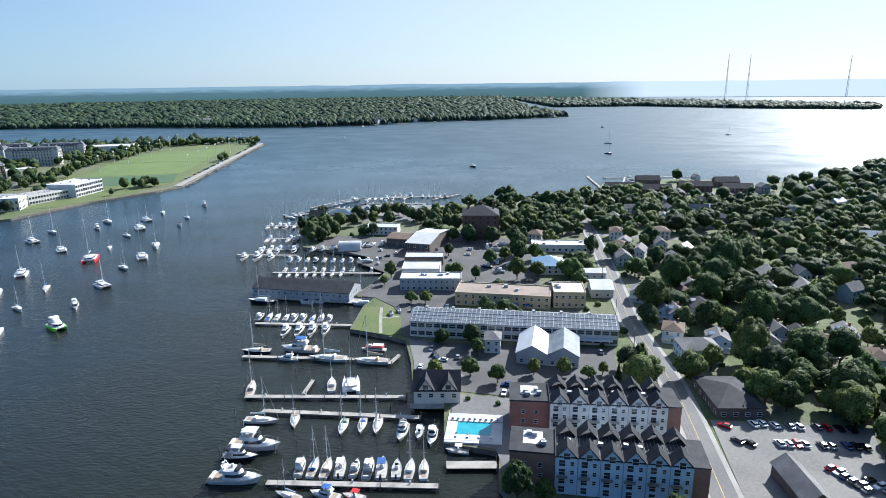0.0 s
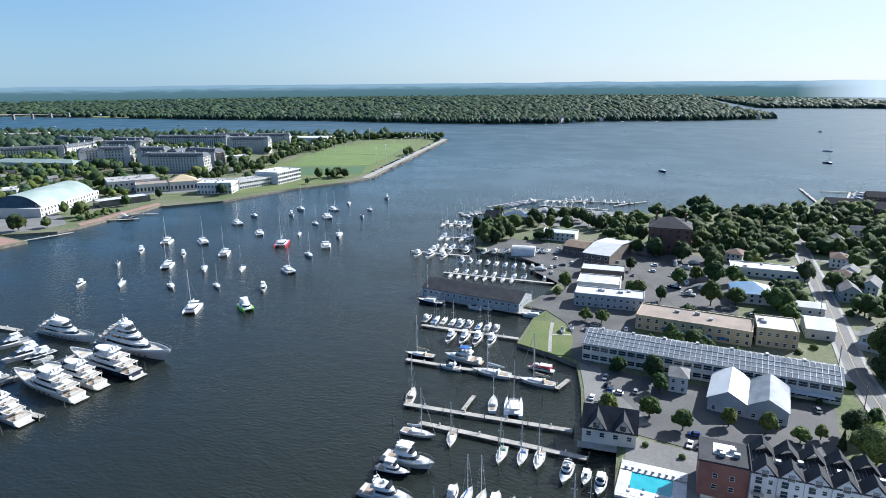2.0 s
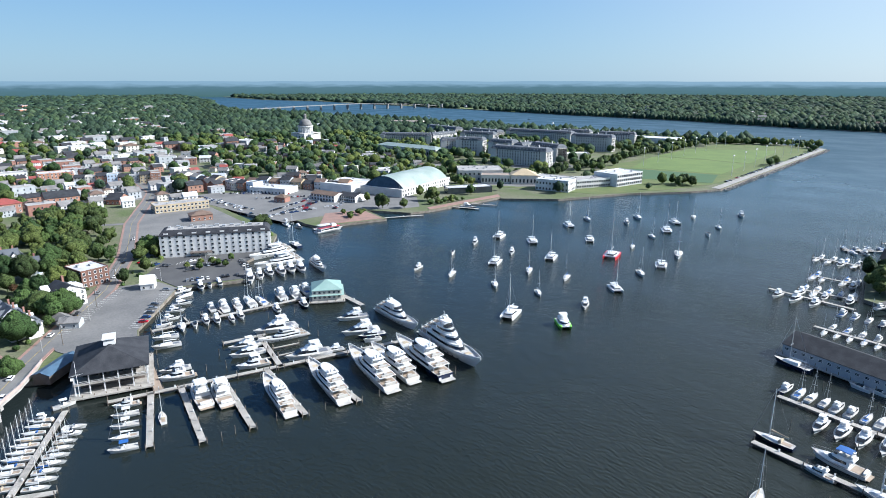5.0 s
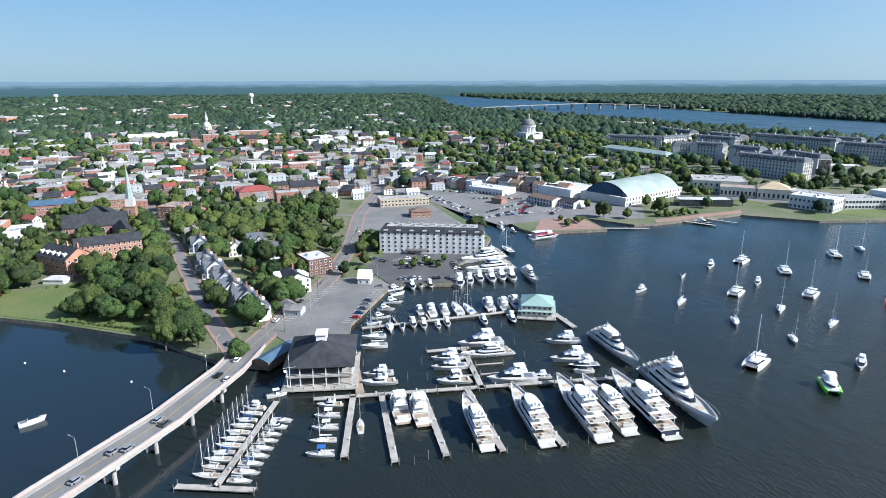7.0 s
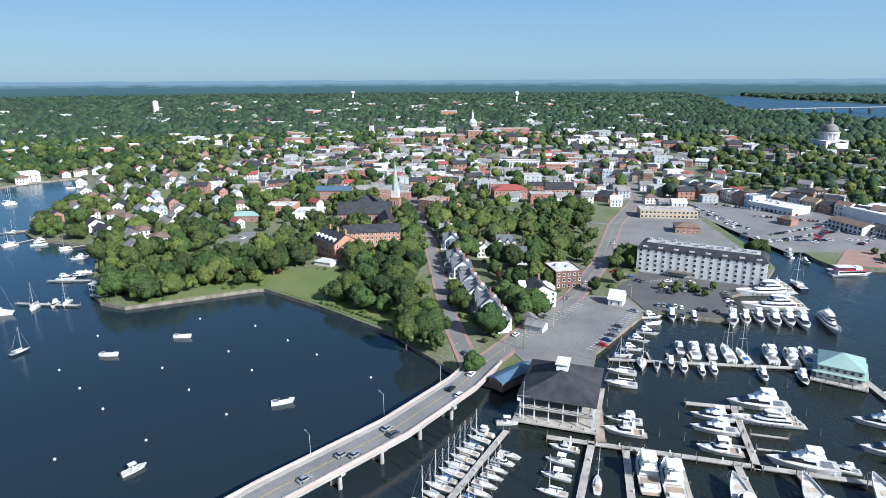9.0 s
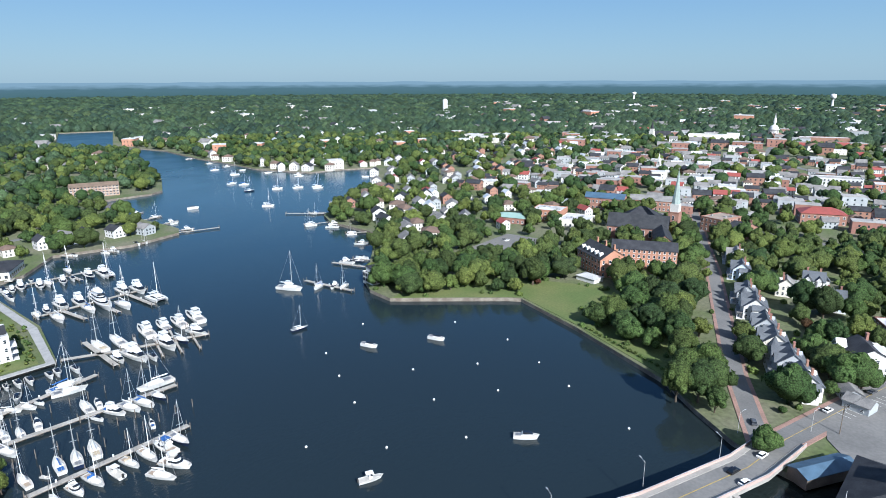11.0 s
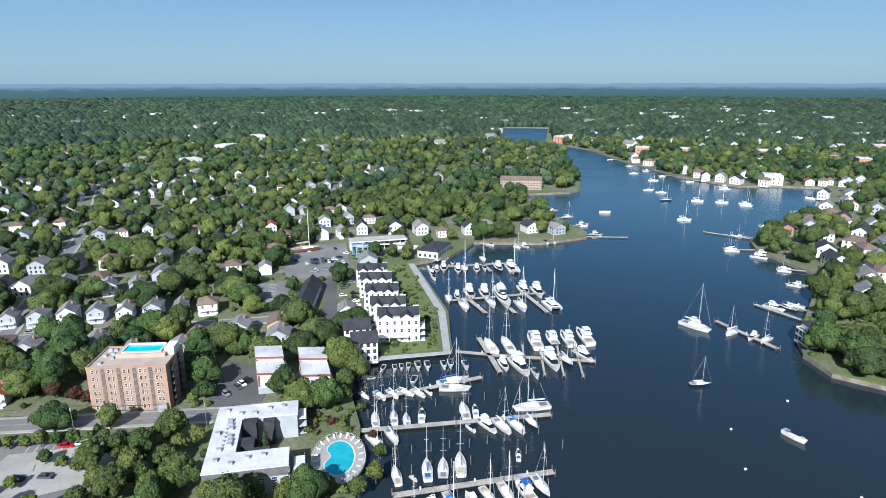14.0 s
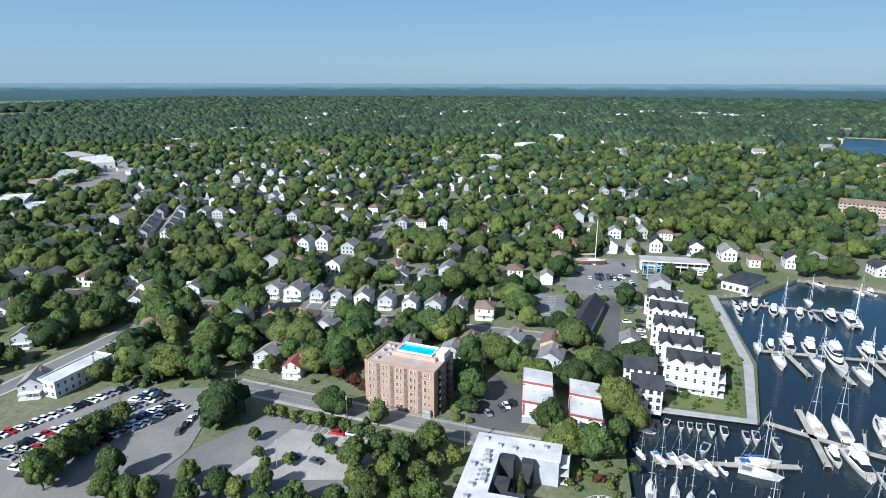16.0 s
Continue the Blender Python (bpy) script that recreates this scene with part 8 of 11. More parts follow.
# houses above the bridge
def villa(x, y, rot, w, d, h, wall, label, turret=False, roofm="mansard"):
    """A rambling gabled house: main range, cross gables, porch, bays, dormers and chimneys; its front faces local -y."""
    t = thing("townhouse", pose(x, y, GZ, 0, 0, rot), label, "house", "gabled houses above the bridge")
    block(x, y, w + 4, d + 5, rot, 0.5)
    part("wall", Geo().box(0, 0, -1, w, d, h + 1).box(w / 2 + 1.2, d * 0.1, -1, 2.6, d * 0.5, h + 0.4), M[wall], t)
    part("gable_wall", Geo().gable_wall(0, 0, h, w, d * 0.98, 4.2), M[wall], t)
    part("roof", Geo().gable(0, 0, h + 0.02, w, d, 4.2, 0.5), M[roofm], t)
    for u, e in ((-w * 0.27, w * 0.4), (w * 0.24, w * 0.36)):
        part("cross_gable", Geo().loft([[(u - e / 2, yy, h), (u + e / 2, yy, h), (u, yy, h + e * 0.62)] for yy in (-d / 2 - 0.9, 0)]), M[wall], t)
        part("cross_roof", Geo().gable(u, -d / 4 - 0.5, h + 0.05, d / 2 + 0.9, e, e * 0.62, 0.35, 0.2, rot=90), M[roofm], t)
        part("bay", Geo().prism([(u - e * 0.38, -d / 2), (u - e * 0.22, -d / 2 - 1.3), (u + e * 0.22, -d / 2 - 1.3), (u + e * 0.38, -d / 2)][::-1], 0, h - 0.3), M[wall], t)
    part("wing_roof", Geo().gable(w / 2 + 1.0, d * 0.1, h - 0.5, d * 0.5, 3.4, 2.0, 0.3, 0.2, rot=90), M[roofm], t)
    part("porch_roof", Geo().add([(-w / 2 - 0.4, -d / 2 - 2.8, 2.8), (w / 2 + 0.4, -d / 2 - 2.8, 2.8), (w / 2 + 0.4, -d / 2, 3.6), (-w / 2 - 0.4, -d / 2, 3.6), (-w / 2 - 0.4, -d / 2 - 2.8, 3.0), (w / 2 + 0.4, -d / 2 - 2.8, 3.0), (w / 2 + 0.4, -d / 2, 3.8), (-w / 2 - 0.4, -d / 2, 3.8)], [(3, 2, 1, 0), (4, 5, 6, 7), (0, 1, 5, 4), (1, 2, 6, 5), (2, 3, 7, 6), (3, 0, 4, 7)]), M["shingle"], t)
    for i in range(4):
        part("porch_post", Geo().box(-w / 2 + 0.2 + i * (w - 0.4) / 3, -d / 2 - 2.6, 0, 0.22, 0.22, 2.85), M["white"], t)
    part("porch_floor", Geo().box(0, -d / 2 - 1.4, -0.4, w + 0.6, 2.8, 0.7), M["white"], t)
    for u in (-0.3, 0.28):
        part("chimney", Geo().box(u * w, 1.6, h, 1.0, 0.8, 5.6).box(u * w, 1.6, h + 5.6, 1.2, 1.0, 0.25), M["brick"], t)
    part("dormer", Geo().box(0, d * 0.24, h + 0.6, 1.8, 2.4, 1.9).gable(0, d * 0.24, h + 2.5, 2.6, 1.8, 0.9, 0.2, 0.15, rot=90), M[wall], t)
    if turret:
        part("turret", Geo().cyl(-w / 2 + 0.4, -d / 2 + 0.2, 0, h + 2.2, 2.0, 10), M[wall], t)
        part("turret_roof", Geo().cyl(-w / 2 + 0.4, -d / 2 + 0.2, h + 2.2, h + 6.6, 2.4, 10, 0.08), M[roofm], t)
    windows(t, w, d, 0, 2, 3.2, (4, 4), (1.0, 1.7), "white", "flr", True, 1.0)
    return t


villa(-37, 297, -70, 13, 11, 6.6, "white", "white gabled villa with slate roofs and porch")
villa(-44, 313, -72, 13, 11, 6.8, "greysiding", "grey gabled villa with slate roofs and turret", True)
villa(-53, 331, -74, 13, 11, 6.8, "offwhite", "cream gabled villa with slate roofs and porch")
villa(-60, 350, -74, 12, 10, 6.4, "greysiding", "grey villa with slate cross gables", False)
villa(-69, 374, -76, 14, 11, 7.0, "white", "white villa with slate cross gables and corner turret", True)
villa(-77, 394, -76, 12, 10, 6.6, "greysiding", "grey gabled villa among garden trees")
villa(-89, 438, -76, 13, 10, 6.6, "bluesiding", "pale blue gabled villa with porch")
villa(-99, 470, -76, 12, 10, 6.4, "white", "white gabled villa with pale roof", False, "shingle")
villa(-51, 440, 10, 11, 10, 6.4, "white", "white house with porch under tall trees")
villa(-38, 411, 10, 10, 10, 6.2, "bluesiding", "blue house with dark roof in gardens")
villa(-62, 420, 100, 10, 10, 6.2, "offwhite", "cream house with porch in gardens", False, "shingle")
t = building("townhouse", "white stepped house with gables and roof terrace", "house", -20, 334, -66, 16, 15, 8.5, "white", "gable", "slate", 3, (5, 4), (1.2, 1.5), "white", "flr", 4.0, chimneys=1)
part("terrace_block", Geo().box(3, 3.5, 0, 8, 7, 11.2).box(-4, 4.5, 0, 5, 5, 10.2), M["white"], t, "white stepped upper storey")
part("gable_bay", Geo().box(-4, -8, 0, 6, 3, 9).gable(-4, -8, 9.0, 3.4, 6, 3.0, 0.3, 0.2, rot=90), M["white"], t)
t = building("townhouse", "brown brick apartment house with white flat roof", "house", -8, 371, -66, 20, 16, 10, "darkbrick", "flat", "flatwhite", 3, (6, 5), (1.2, 1.5), "white", "flr", units=2)
part("bay", Geo().box(-5, -9, 0, 4, 2.4, 9).box(5, -9, 0, 4, 2.4, 9), M["darkbrick"], t)
building("cottage", "low grey garage with pitched roof", "garage", -22, 304, -66, 8, 7, 3.2, "greysiding", "gable", "shingle", 1, (2, 1), (1.0, 1.0), "white", "f", 1.8)
building("chapel_house", "small white gabled house on the parking lot", "house", 22, 341, -15, 7.5, 9, 4, "white", "gable", "white", 1, (2, 3), (1.0, 1.3), "white", "flr", 4.0)
building("cottage", "small grey garage beside a hedge", "garage", -18, 296, -20, 9, 7, 3.4, "greysiding", "gable", "shingle", 1, (2, 1), (1.0, 1.0), "white", "f", 1.8)

# ---- naval school: arena and barracks
t = thing("arena", pose(314, 567, GZ, 0, 0, 28), "white field house with arched pale green copper roof", "arena")
block(314, 567, 104, 60, 28, 4)
part("podium", Geo().box(0, 0, -1, 100, 54, 9.5), M["stone"], t)
arc = [(1 - i / 8, math.sqrt(35.0 ** 2 - (25 * (1 - i / 8)) ** 2) / 10.5 - 24.5 / 10.5) for i in range(17)]
part("roof", Geo().loft([[(x, -25 * a, 8.4 + 11.5 * b) for a, b in arc] for x in (-44, -22, 0, 22, 46)], caps=False, closed=False), M["copper"], t, smooth=True)
g = Geo()
for (a, b), (c, e) in zip(arc, arc[1:]):
    g.add([(-47, -24.5 * a, 8.4), (-47, -24.5 * c, 8.4), (-43, -24.5 * c, 8.4 + 11.2 * e), (-43, -24.5 * a, 8.4 + 11.2 * b)], [(0, 1, 2, 3)])
part("glass_end", g, M["glass"], t, "dark glazed arched end wall")
g = Geo()
for (a, b), (c, e) in zip(arc, arc[1:]):
    g.add([(45, -24.5 * a, 8.4), (45, -24.5 * c, 8.4), (45, -24.5 * c, 8.4 + 11.2 * e), (45, -24.5 * a, 8.4 + 11.2 * b)], [(3, 2, 1, 0)])
part("end_wall", g, M["stone"], t)
windows(t, 100, 54, 0, 2, 4.2, (20, 6), (1.6, 2.2), "stone", "f", True, 0.9)
building("annexe", "long white flat-roofed annexe of the field house", "building", 255, 596, 28, 44, 44, 9, "white", "flat", "flatwhite", 0, units=5)
building("visitor_centre", "low curved-front glass visitor building", "building", 361, 514, -15, 50, 18, 6, "glass", "flat", "flatwhite", 0)
BARRACKS = [(553, 665, -67, 90, 20, 21), (556, 800, -53, 46, 20, 24), (583, 749, -68, 44, 20, 23), (620, 684, -90, 62, 18, 20.5), (600, 718, 22, 40, 16, 20), (793, 912, -66, 140, 22, 19), (770, 743, -62, 72, 20, 23.5), (872, 784, -56, 66, 20, 20.5), (555, 1022, -41, 100, 20, 15.5), (621, 1003, 20, 74, 18, 15.5), (755, 1040, -84, 88, 20, 13.5), (719, 1151, -86, 110, 20, 14.5), (540, 838, -25, 34, 18, 21), (850, 870, -64, 60, 18, 20), (680, 960, -60, 70, 18, 17)]
for x, y, r, w, d, h in BARRACKS:
    t = building("naval_barracks", "grey granite barracks with slate mansard roof", "barracks", x, y, r, w, d, h, "stone", "mansard", "mansard", 5, (int(w / 4.2), 4), (1.5, 2.4), "stone", "fr", 5.0, group="granite barracks", base=1.2)
    g = Geo()
    for i in range(int(w / 5.5)):
        g.box(-w / 2 + 4 + i * 5.5, -d / 2 + 1.0, h + 0.8, 1.8, 2.0, 2.2, top=0.8).box(-w / 2 + 4 + i * 5.5, -d / 2 - 0.04, h + 1.1, 1.1, 0.1, 1.4, mi=1)
    tagged(part("dormer", g, [M["stone"], M["glass"]], t), kind="stuff")
    part("cornice", Geo().box(0, 0, h - 0.7, w + 0.9, d + 0.9, 0.5).box(0, 0, h * 0.22, w + 0.4, d + 0.4, 0.35), M["stone"], t)
    for u in (-w / 2 + 4.5, w / 2 - 4.5):
        part("end_pavilion", Geo().box(u, -0.6, 0, 9, d + 2, h + 0.6), M["stone"], t)
        part("pavilion_roof", Geo().hip(u, -0.6, h + 0.6, 9, d + 2, 5.6, 0.4, flat=0.6), M["mansard"], t)
    for u in (-0.25, 0.1, 0.3):
        part("chimney", Geo().box(u * w, 1.0, h + 3, 2.0, 1.2, 5), M["stone"], t)
building("drill_hall", "long stone drill hall with pale green roof", "hall", 478, 866, -72, 134, 24, 11.5, "stone", "hip", "copper", 1, (20, 3), (2.2, 4.5), "stone", "fr", 4.5, base=2.5)
building("lecture_hall", "pale lecture hall with sunken flat roof", "hall", 428, 590, -29, 54, 44, 12, "offwhite", "flat", "flatgrey", 2, (10, 8), (2.0, 2.4), "stone", "fr", units=10)
building("lecture_hall", "pale stone hall with flat tan roof", "hall", 426, 552, -36, 34, 22, 9.5, "offwhite", "flat", "flattan", 1, (9, 4), (2.0, 4.0), "stone", "fr", base=2)
building("lecture_hall", "pale stone hall with tan copper roof", "hall", 452, 532, -36, 30, 26, 10.5, "offwhite", "hip", "tansiding", 1, (7, 5), (1.8, 4.0), "stone", "fr", 6.5, base=2)
building("laboratory", "white two-storey stone hall facing the water", "hall", 453, 476, -62, 38, 24, 12, "white", "flat", "flatwhite", 2, (10, 6), (1.6, 2.2), "stone", "fr", units=4)
building("laboratory", "white flat-roofed hall behind the quay lawn", "hall", 480, 505, -68, 52, 20, 8.5, "offwhite", "flat", "flatgrey", 2, (12, 5), (1.8, 2.2), "stone", "fr", units=5)
building("laboratory", "low white linking hall with dark glazing", "hall", 500, 474, -8, 46, 22, 9.5, "white", "flat", "flatgrey", 2, (14, 6), (2.4, 2.2), "stone", "fr", units=6)
building("laboratory", "glass-fronted white hall by the playing fields", "hall", 544, 470, 5, 46, 34, 14, "white", "flat", "flatwhite", 3, (12, 10), (2.8, 2.8), "white", "fr", units=4)
building("laboratory", "pale stone columned hall between barracks", "hall", 654, 668, -24, 50, 22, 10, "offwhite", "flat", "flatwhite", 1, (11, 4), (1.8, 5.0), "stone", "fr", base=2)
building("field_house", "long white field house beyond the fields", "hall", 972, 800, -66, 120, 46, 10, "white", "flat", "flatwhite", 0)
building("gymnasium", "low pale hall near the river", "hall", 560, 1480, -40, 120, 40, 9, "offwhite", "flat", "metalroof", 1, (14, 4), (2, 3), "stone", "f", bars=False)
building("library", "concrete library block near the river", "hall", 760, 1420, -50, 90, 50, 14, "offwhite", "flat", "flattan", 2, (12, 5), (3, 2), "stone", "f", bars=False)
for i in range(16):
    u = i / 15
    t = put("field_light", lambda m: (lambda e: (part("pole", Geo().cyl(0, 0, 0, 26, 0.3, 6, 0.15), M["alu"], e), part("lamp_head", Geo().box(0, 0, 25, 3.0, 0.5, 1.6), M["alu"], e), e)[-1])(thing("floodlight_mast", m, "tall steel floodlight mast by playing fields", "mast", "field floodlights")), pose(690 + 370 * u, (430 if i % 2 else 560) + 120 * u, GZ))

# river bridge far off
t = thing("river_bridge", pose(0, 0, 0), "long pale concrete river bridge far off", "bridge")
part("deck", Geo().loft([[(x, y - 9, z - 2), (x, y + 9, z - 2), (x, y + 9, z), (x, y - 9, z)] for x, y, z in ((560, 2330, 14), (800, 2380, 20), (1060, 2420, 24), (1300, 2420, 18), (1450, 2400, 8))]), M["concrete"], t)
for i in range(15):
    x = 600 + i * 60
    part("pier", Geo().box(x, 2340 + 80 * math.sin((x - 560) / 890 * 3.1) * 1.0 + (x - 560) * 0.02, -1, 5, 14, 18 + 4 * math.sin((x - 560) / 890 * 3.1)), M["concrete"], t)

# radio masts on the spit
for x, y, h in ((2760, -700, 215), (2790, -790, 215), (2700, -1130, 200)):
    t = thing("radio_mast", pose(x, y, GZ), "tall thin steel lattice radio mast", "mast", "radio masts on the spit")
    g = Geo()
    for i in range(3):
        a = i * 2.094
        g.rod((5 * math.cos(a), 5 * math.sin(a), 0), (0.5 * math.cos(a), 0.5 * math.sin(a), h), 0.45, 4)
    part("lattice", g, M["alu"], t)
    g = Geo()
    for k in range(16):
        f0, f1 = 5 - 4.5 * k / 16, 5 - 4.5 * (k + 1) / 16
        for i in range(3):
            a, b = i * 2.094, (i + 1) * 2.094
            g.rod((f0 * math.cos(a), f0 * math.sin(a), h * k / 16), (f1 * math.cos(b), f1 * math.sin(b), h * (k + 1) / 16), 0.25, 3)
    part("bracing", g, M["alu"], t)

# boats and quays of the old harbour
boat("tour", 168, 428, 12, 26)
dock((160, 438), (160, 426), 6, 1.2)
dock((226, 446), (262, 438), 3)
dock((300, 462), (322, 436), 3)
dock((330, 462), (346, 440), 2.4)
boat("cruiser_navy", 318, 448, -50, 16)
for x, y in ((101, 610), (106, 596), (112, 585), (117, 572), (121, 556), (124, 541), (128, 520), (133, 509), (139, 500), (146, 478), (143, 466), (150, 452), (118, 600), (128, 560), (134, 540), (131, 490), (127, 470)):
    boat(RND.choice(POWER + SMALL), x, y, RND.choice((-70, 110)) + RND.uniform(-8, 8), 10.5)
for p, q, n in (((100, 640), (130, 545), 22), ((140, 500), (205, 515), 14), ((170, 500), (200, 560), 11)):
    car_row(p, q, n, -15, 2.21, 0.8)

# ---- the west shore
t = building("apartment_tower", "tan brick six-storey apartment block with rooftop pool", "apartment block", -291, 10, 79, 28, 18.5, 17.5, "tanbrick", "flat", "pinkdeck", 0, pad=3)
for i in range(4):
    u = -8.4 + i * 5.6
    # flat dark strips on the wall paint the shade of balcony recesses
    part("balcony_slot", Geo().box(u, -9.27, 0.2, 1.3, 0.1, 17.4), M["darksiding"], t, "dark strip in place of a shaded balcony recess")
    for k in range(6):
        part("balcony_rail", Geo().box(u, -9.4, 1.0 + k * 2.85, 1.3, 0.12, 0.9), M["rig"], t)
me, slim = window_mesh(0.8, 1.5, "offwhite"), window_mesh(0.55, 1.5, "offwhite")
for k in range(6):
    for i in range(5):
        part("window", me, None, t, m=pose(-11.9 + i * 5.6, -9.25, 1.2 + k * 2.85))
        part("window", slim, None, t, m=pose(-10.4 + i * 5.6, -9.25, 1.2 + k * 2.85))
    for i in range(2):
        part("balcony", Geo().box(14.7, -4.5 + i * 8, 0.6 + k * 2.85, 1.5, 4.2, 0.2).box(15.4, -4.5 + i * 8, 0.8 + k * 2.85, 0.08, 4.2, 0.9), M["darksiding"], t, "dark railed balcony")
        part("window", window_mesh(2.2, 2.0, "darksiding"), None, t, m=pose(14, -4.5 + i * 8, 0.8 + k * 2.85, 0, 0, 90))
        part("window", me, None, t, m=pose(-14, -5 + i * 9, 1.2 + k * 2.85, 0, 0, -90))
part("entrance", Geo().box(11.5, -9.9, 0, 3.2, 1.4, 3.2), M["flatgrey"], t)
for i in range(7):
    part("roof_unit", Geo().box(RND.uniform(-12, -6), RND.uniform(-6, 6), 17.6, 1.4, 1.2, RND.uniform(0.7, 1.3)), M["hvac"], t)
part("pool_terrace", Geo().box(2, 3.5, 17.6, 18, 9, 1.5), M["pinkdeck"], t)
part("pool_wall", Geo().box(2, 6.9, 19.1, 14, 0.4, 1.0).box(2, 0.3, 19.1, 14, 0.4, 0.5).box(-5, 3.6, 19.1, 0.4, 7, 0.7).box(9, 3.6, 19.1, 0.4, 7, 0.7), M["offwhite"], t)
part("rooftop_pool", Geo().box(2, 3.6, 19.1, 13.6, 6.2, 0.3), M["poolblue"], t, "bright blue rooftop pool")
part("penthouse", Geo().box(12, 4, 17.6, 3.4, 6, 3.0), M["offwhite"], t)
# flat-roofed apartments around courts
t = thing("courtyard_flats", pose(-239, 53, GZ, 0, 0, 86), "grey and white flats with white membrane roofs round a court", "apartment block")
block(-239, 53, 28, 44, 86)
part("wall", Geo().box(0, 14.5, -1, 26, 9, 9.5).box(-9, 0, -1, 8, 20, 9.5).box(-1, -14.5, -1, 24, 9, 9.5), M["greysiding"], t)
part("roof", Geo().box(0, 14.5, 8.5, 26.6, 9.6, 0.4).box(-9, 0, 8.5, 8.6, 19.4, 0.4).box(-1, -14.5, 8.5, 24.6, 9.6, 0.4), M["flatwhite"], t)
for x, y, sx, sy, h in ((-2, 7.5, 4, 3, 9.2), (-2, -2, 4, 4, 7.5), (4, 8.2, 3.4, 2.6, 8.4), (2, -8.4, 6, 2.4, 8.0), (8, -8.6, 3.4, 2.2, 6.5)):
    part("stair_block", Geo().box(x, y, 0, sx, sy, h).box(x, y, h, sx + 0.4, sy + 0.4, 0.2), M["slate"], t, "dark stair block in the court")
part("facade_band", Geo().box(-1, -19.08, 5.6, 24.2, 0.14, 2.9), M["rig"], t, "dark grey upper facade band")
for i in range(8):
    part("roof_unit", Geo().box(-9 + RND.uniform(-2.5, 2.5), -8 + i * 2.4, 8.9, 1.5, 1.3, 1.0).cyl(-9, -8 + i * 2.4, 8.9, 9.6, 0.3, 8), M["hvac"], t)
for i in range(9):
    part("roof_unit", Geo().box(-10 + (i % 5) * 4.6, (14, -14)[i % 2] + RND.uniform(-2, 2), 8.9, 1.3, 1.1, 0.9), M["hvac"], t)
for k in range(3):
    for i in range(7):
        part("window", window_mesh(1.5, 1.4, "white"), None, t, m=pose(-11 + i * 3.6, -19.0, 1.0 + k * 2.8))
    for i in range(2):
        part("balcony", Geo().box(14.2, (14.5, -14.5)[i], 0.4 + k * 2.8, 3.4, 7, 0.2).box(15.8, (14.5, -14.5)[i], 0.6 + k * 2.8, 0.08, 7, 0.9), M["flatwhite"], t, "pale railed balcony")
        part("window", window_mesh(1.6, 1.9, "white"), None, t, m=pose(13.0 if i == 0 else 11.0, (14.5, -14.5)[i], 0.6 + k * 2.8, 0, 0, 90))


def red_trim(x, y, rot):
    t = thing("townhouse", pose(x, y, GZ, 0, 0, rot), "white three-storey townhouse with pale sloping roofs edged red", "townhouse", "red-edged townhouses")
    block(x, y, 13, 24, rot)
    for k, (yy, h) in enumerate(((-6.0, 7.6), (5.2, 9.4))):
        part("wall", Geo().box(0, yy, 2.6, 10.4, 10.8, h - 2.6), M["white"], t)
        part("lower_storey", Geo().box(0, yy - 0.1, -1, 10.8, 11.2, 3.6), M["greysiding"], t, "grey lower storey")
        roof = Geo()
        low, high = h - 0.05, h + 1.3
        roof.loft([[(-5.5, yy + a, z), (5.5, yy + a, z - 1.3), (5.5, yy + a, z - 1.02), (-5.5, yy + a, z + 0.28)] for a, z in ((-5.7, high), (5.7, high))])
        part("roof", roof, M["flatwhite"], t)
        part("gable_wall", Geo().loft([[(-5.2, yy + a, h - 0.02), (5.2, yy + a, h - 0.02), (-5.2, yy + a, h + 1.2)] for a in (-5.4, 5.4)]), M["white"], t)
        part("fascia", Geo().box(-5.62, yy, h + 0.75, 0.2, 11.5, 0.9), M["redroof"], t, "dark red roof edge")
        part("fascia", Geo().loft([[(-5.6, yy - 5.85, high + o), (5.6, yy - 5.85, high - 1.3 + o), (5.6, yy - 5.72, high - 1.3 + o), (-5.6, yy - 5.72, high + o)] for o in (-0.45, 0.32)]), M["redroof"], t, "dark red roof edge")
        part("corner_stripe", Geo().box(-4.9, yy - 5.46, h - 4.4, 0.7, 0.12, 4.6), M["redroof"], t, "dark red corner panel")
        part("roof_vent", Geo().box(-1.5, yy + 2, h + 0.6, 0.7, 0.7, 0.7), M["hvac"], t)
        for j in range(3):
            part("window", window_mesh(0.9, 1.4, "white"), None, t, m=pose(-5.2, yy - 3.0 + j * 2.6, 4.4, 0, 0, -90))
            part("window", window_mesh(1.0, 1.3, "white"), None, t, m=pose(-2.4 + j * 2.6, yy - 5.4, 3.4 + 1.1 * (j % 2)))
        part("balcony", Geo().box(5.9, yy, 3.0, 1.5, 8.0, 0.2).box(6.6, yy, 3.2, 0.08, 8.0, 0.9), M["white"], t)
    return t


red_trim(-294, 58, 93)
red_trim(-288, 75, 91)
building("barn_hall", "white hall with long black gabled roof", "hall", -384, 78, 78, 9.5, 44, 4.5, "white", "flat", "slate", 0, parapet=False)
t = thing("barn_roof", pose(-384, 78, GZ + 4.6, 0, 0, 168), "long black pitched metal roof on a white hall", "roof")
part("roof", Geo().gable(0, 0, 0.1, 44, 9.5, 4.2, 0.5), M["slate"], t)
part("gable_end", Geo().gable_wall(0, 0, 0, 44, 9.4, 4.1), M["white"], t)
WT = [(-324, 117, 20, 14, 11.5), (-346, 116, 18, 14, 9.5), (-367, 116.5, 18, 14, 9.5), (-388, 117, 18, 14, 9.5), (-408, 118, 18, 14, 9.0)]
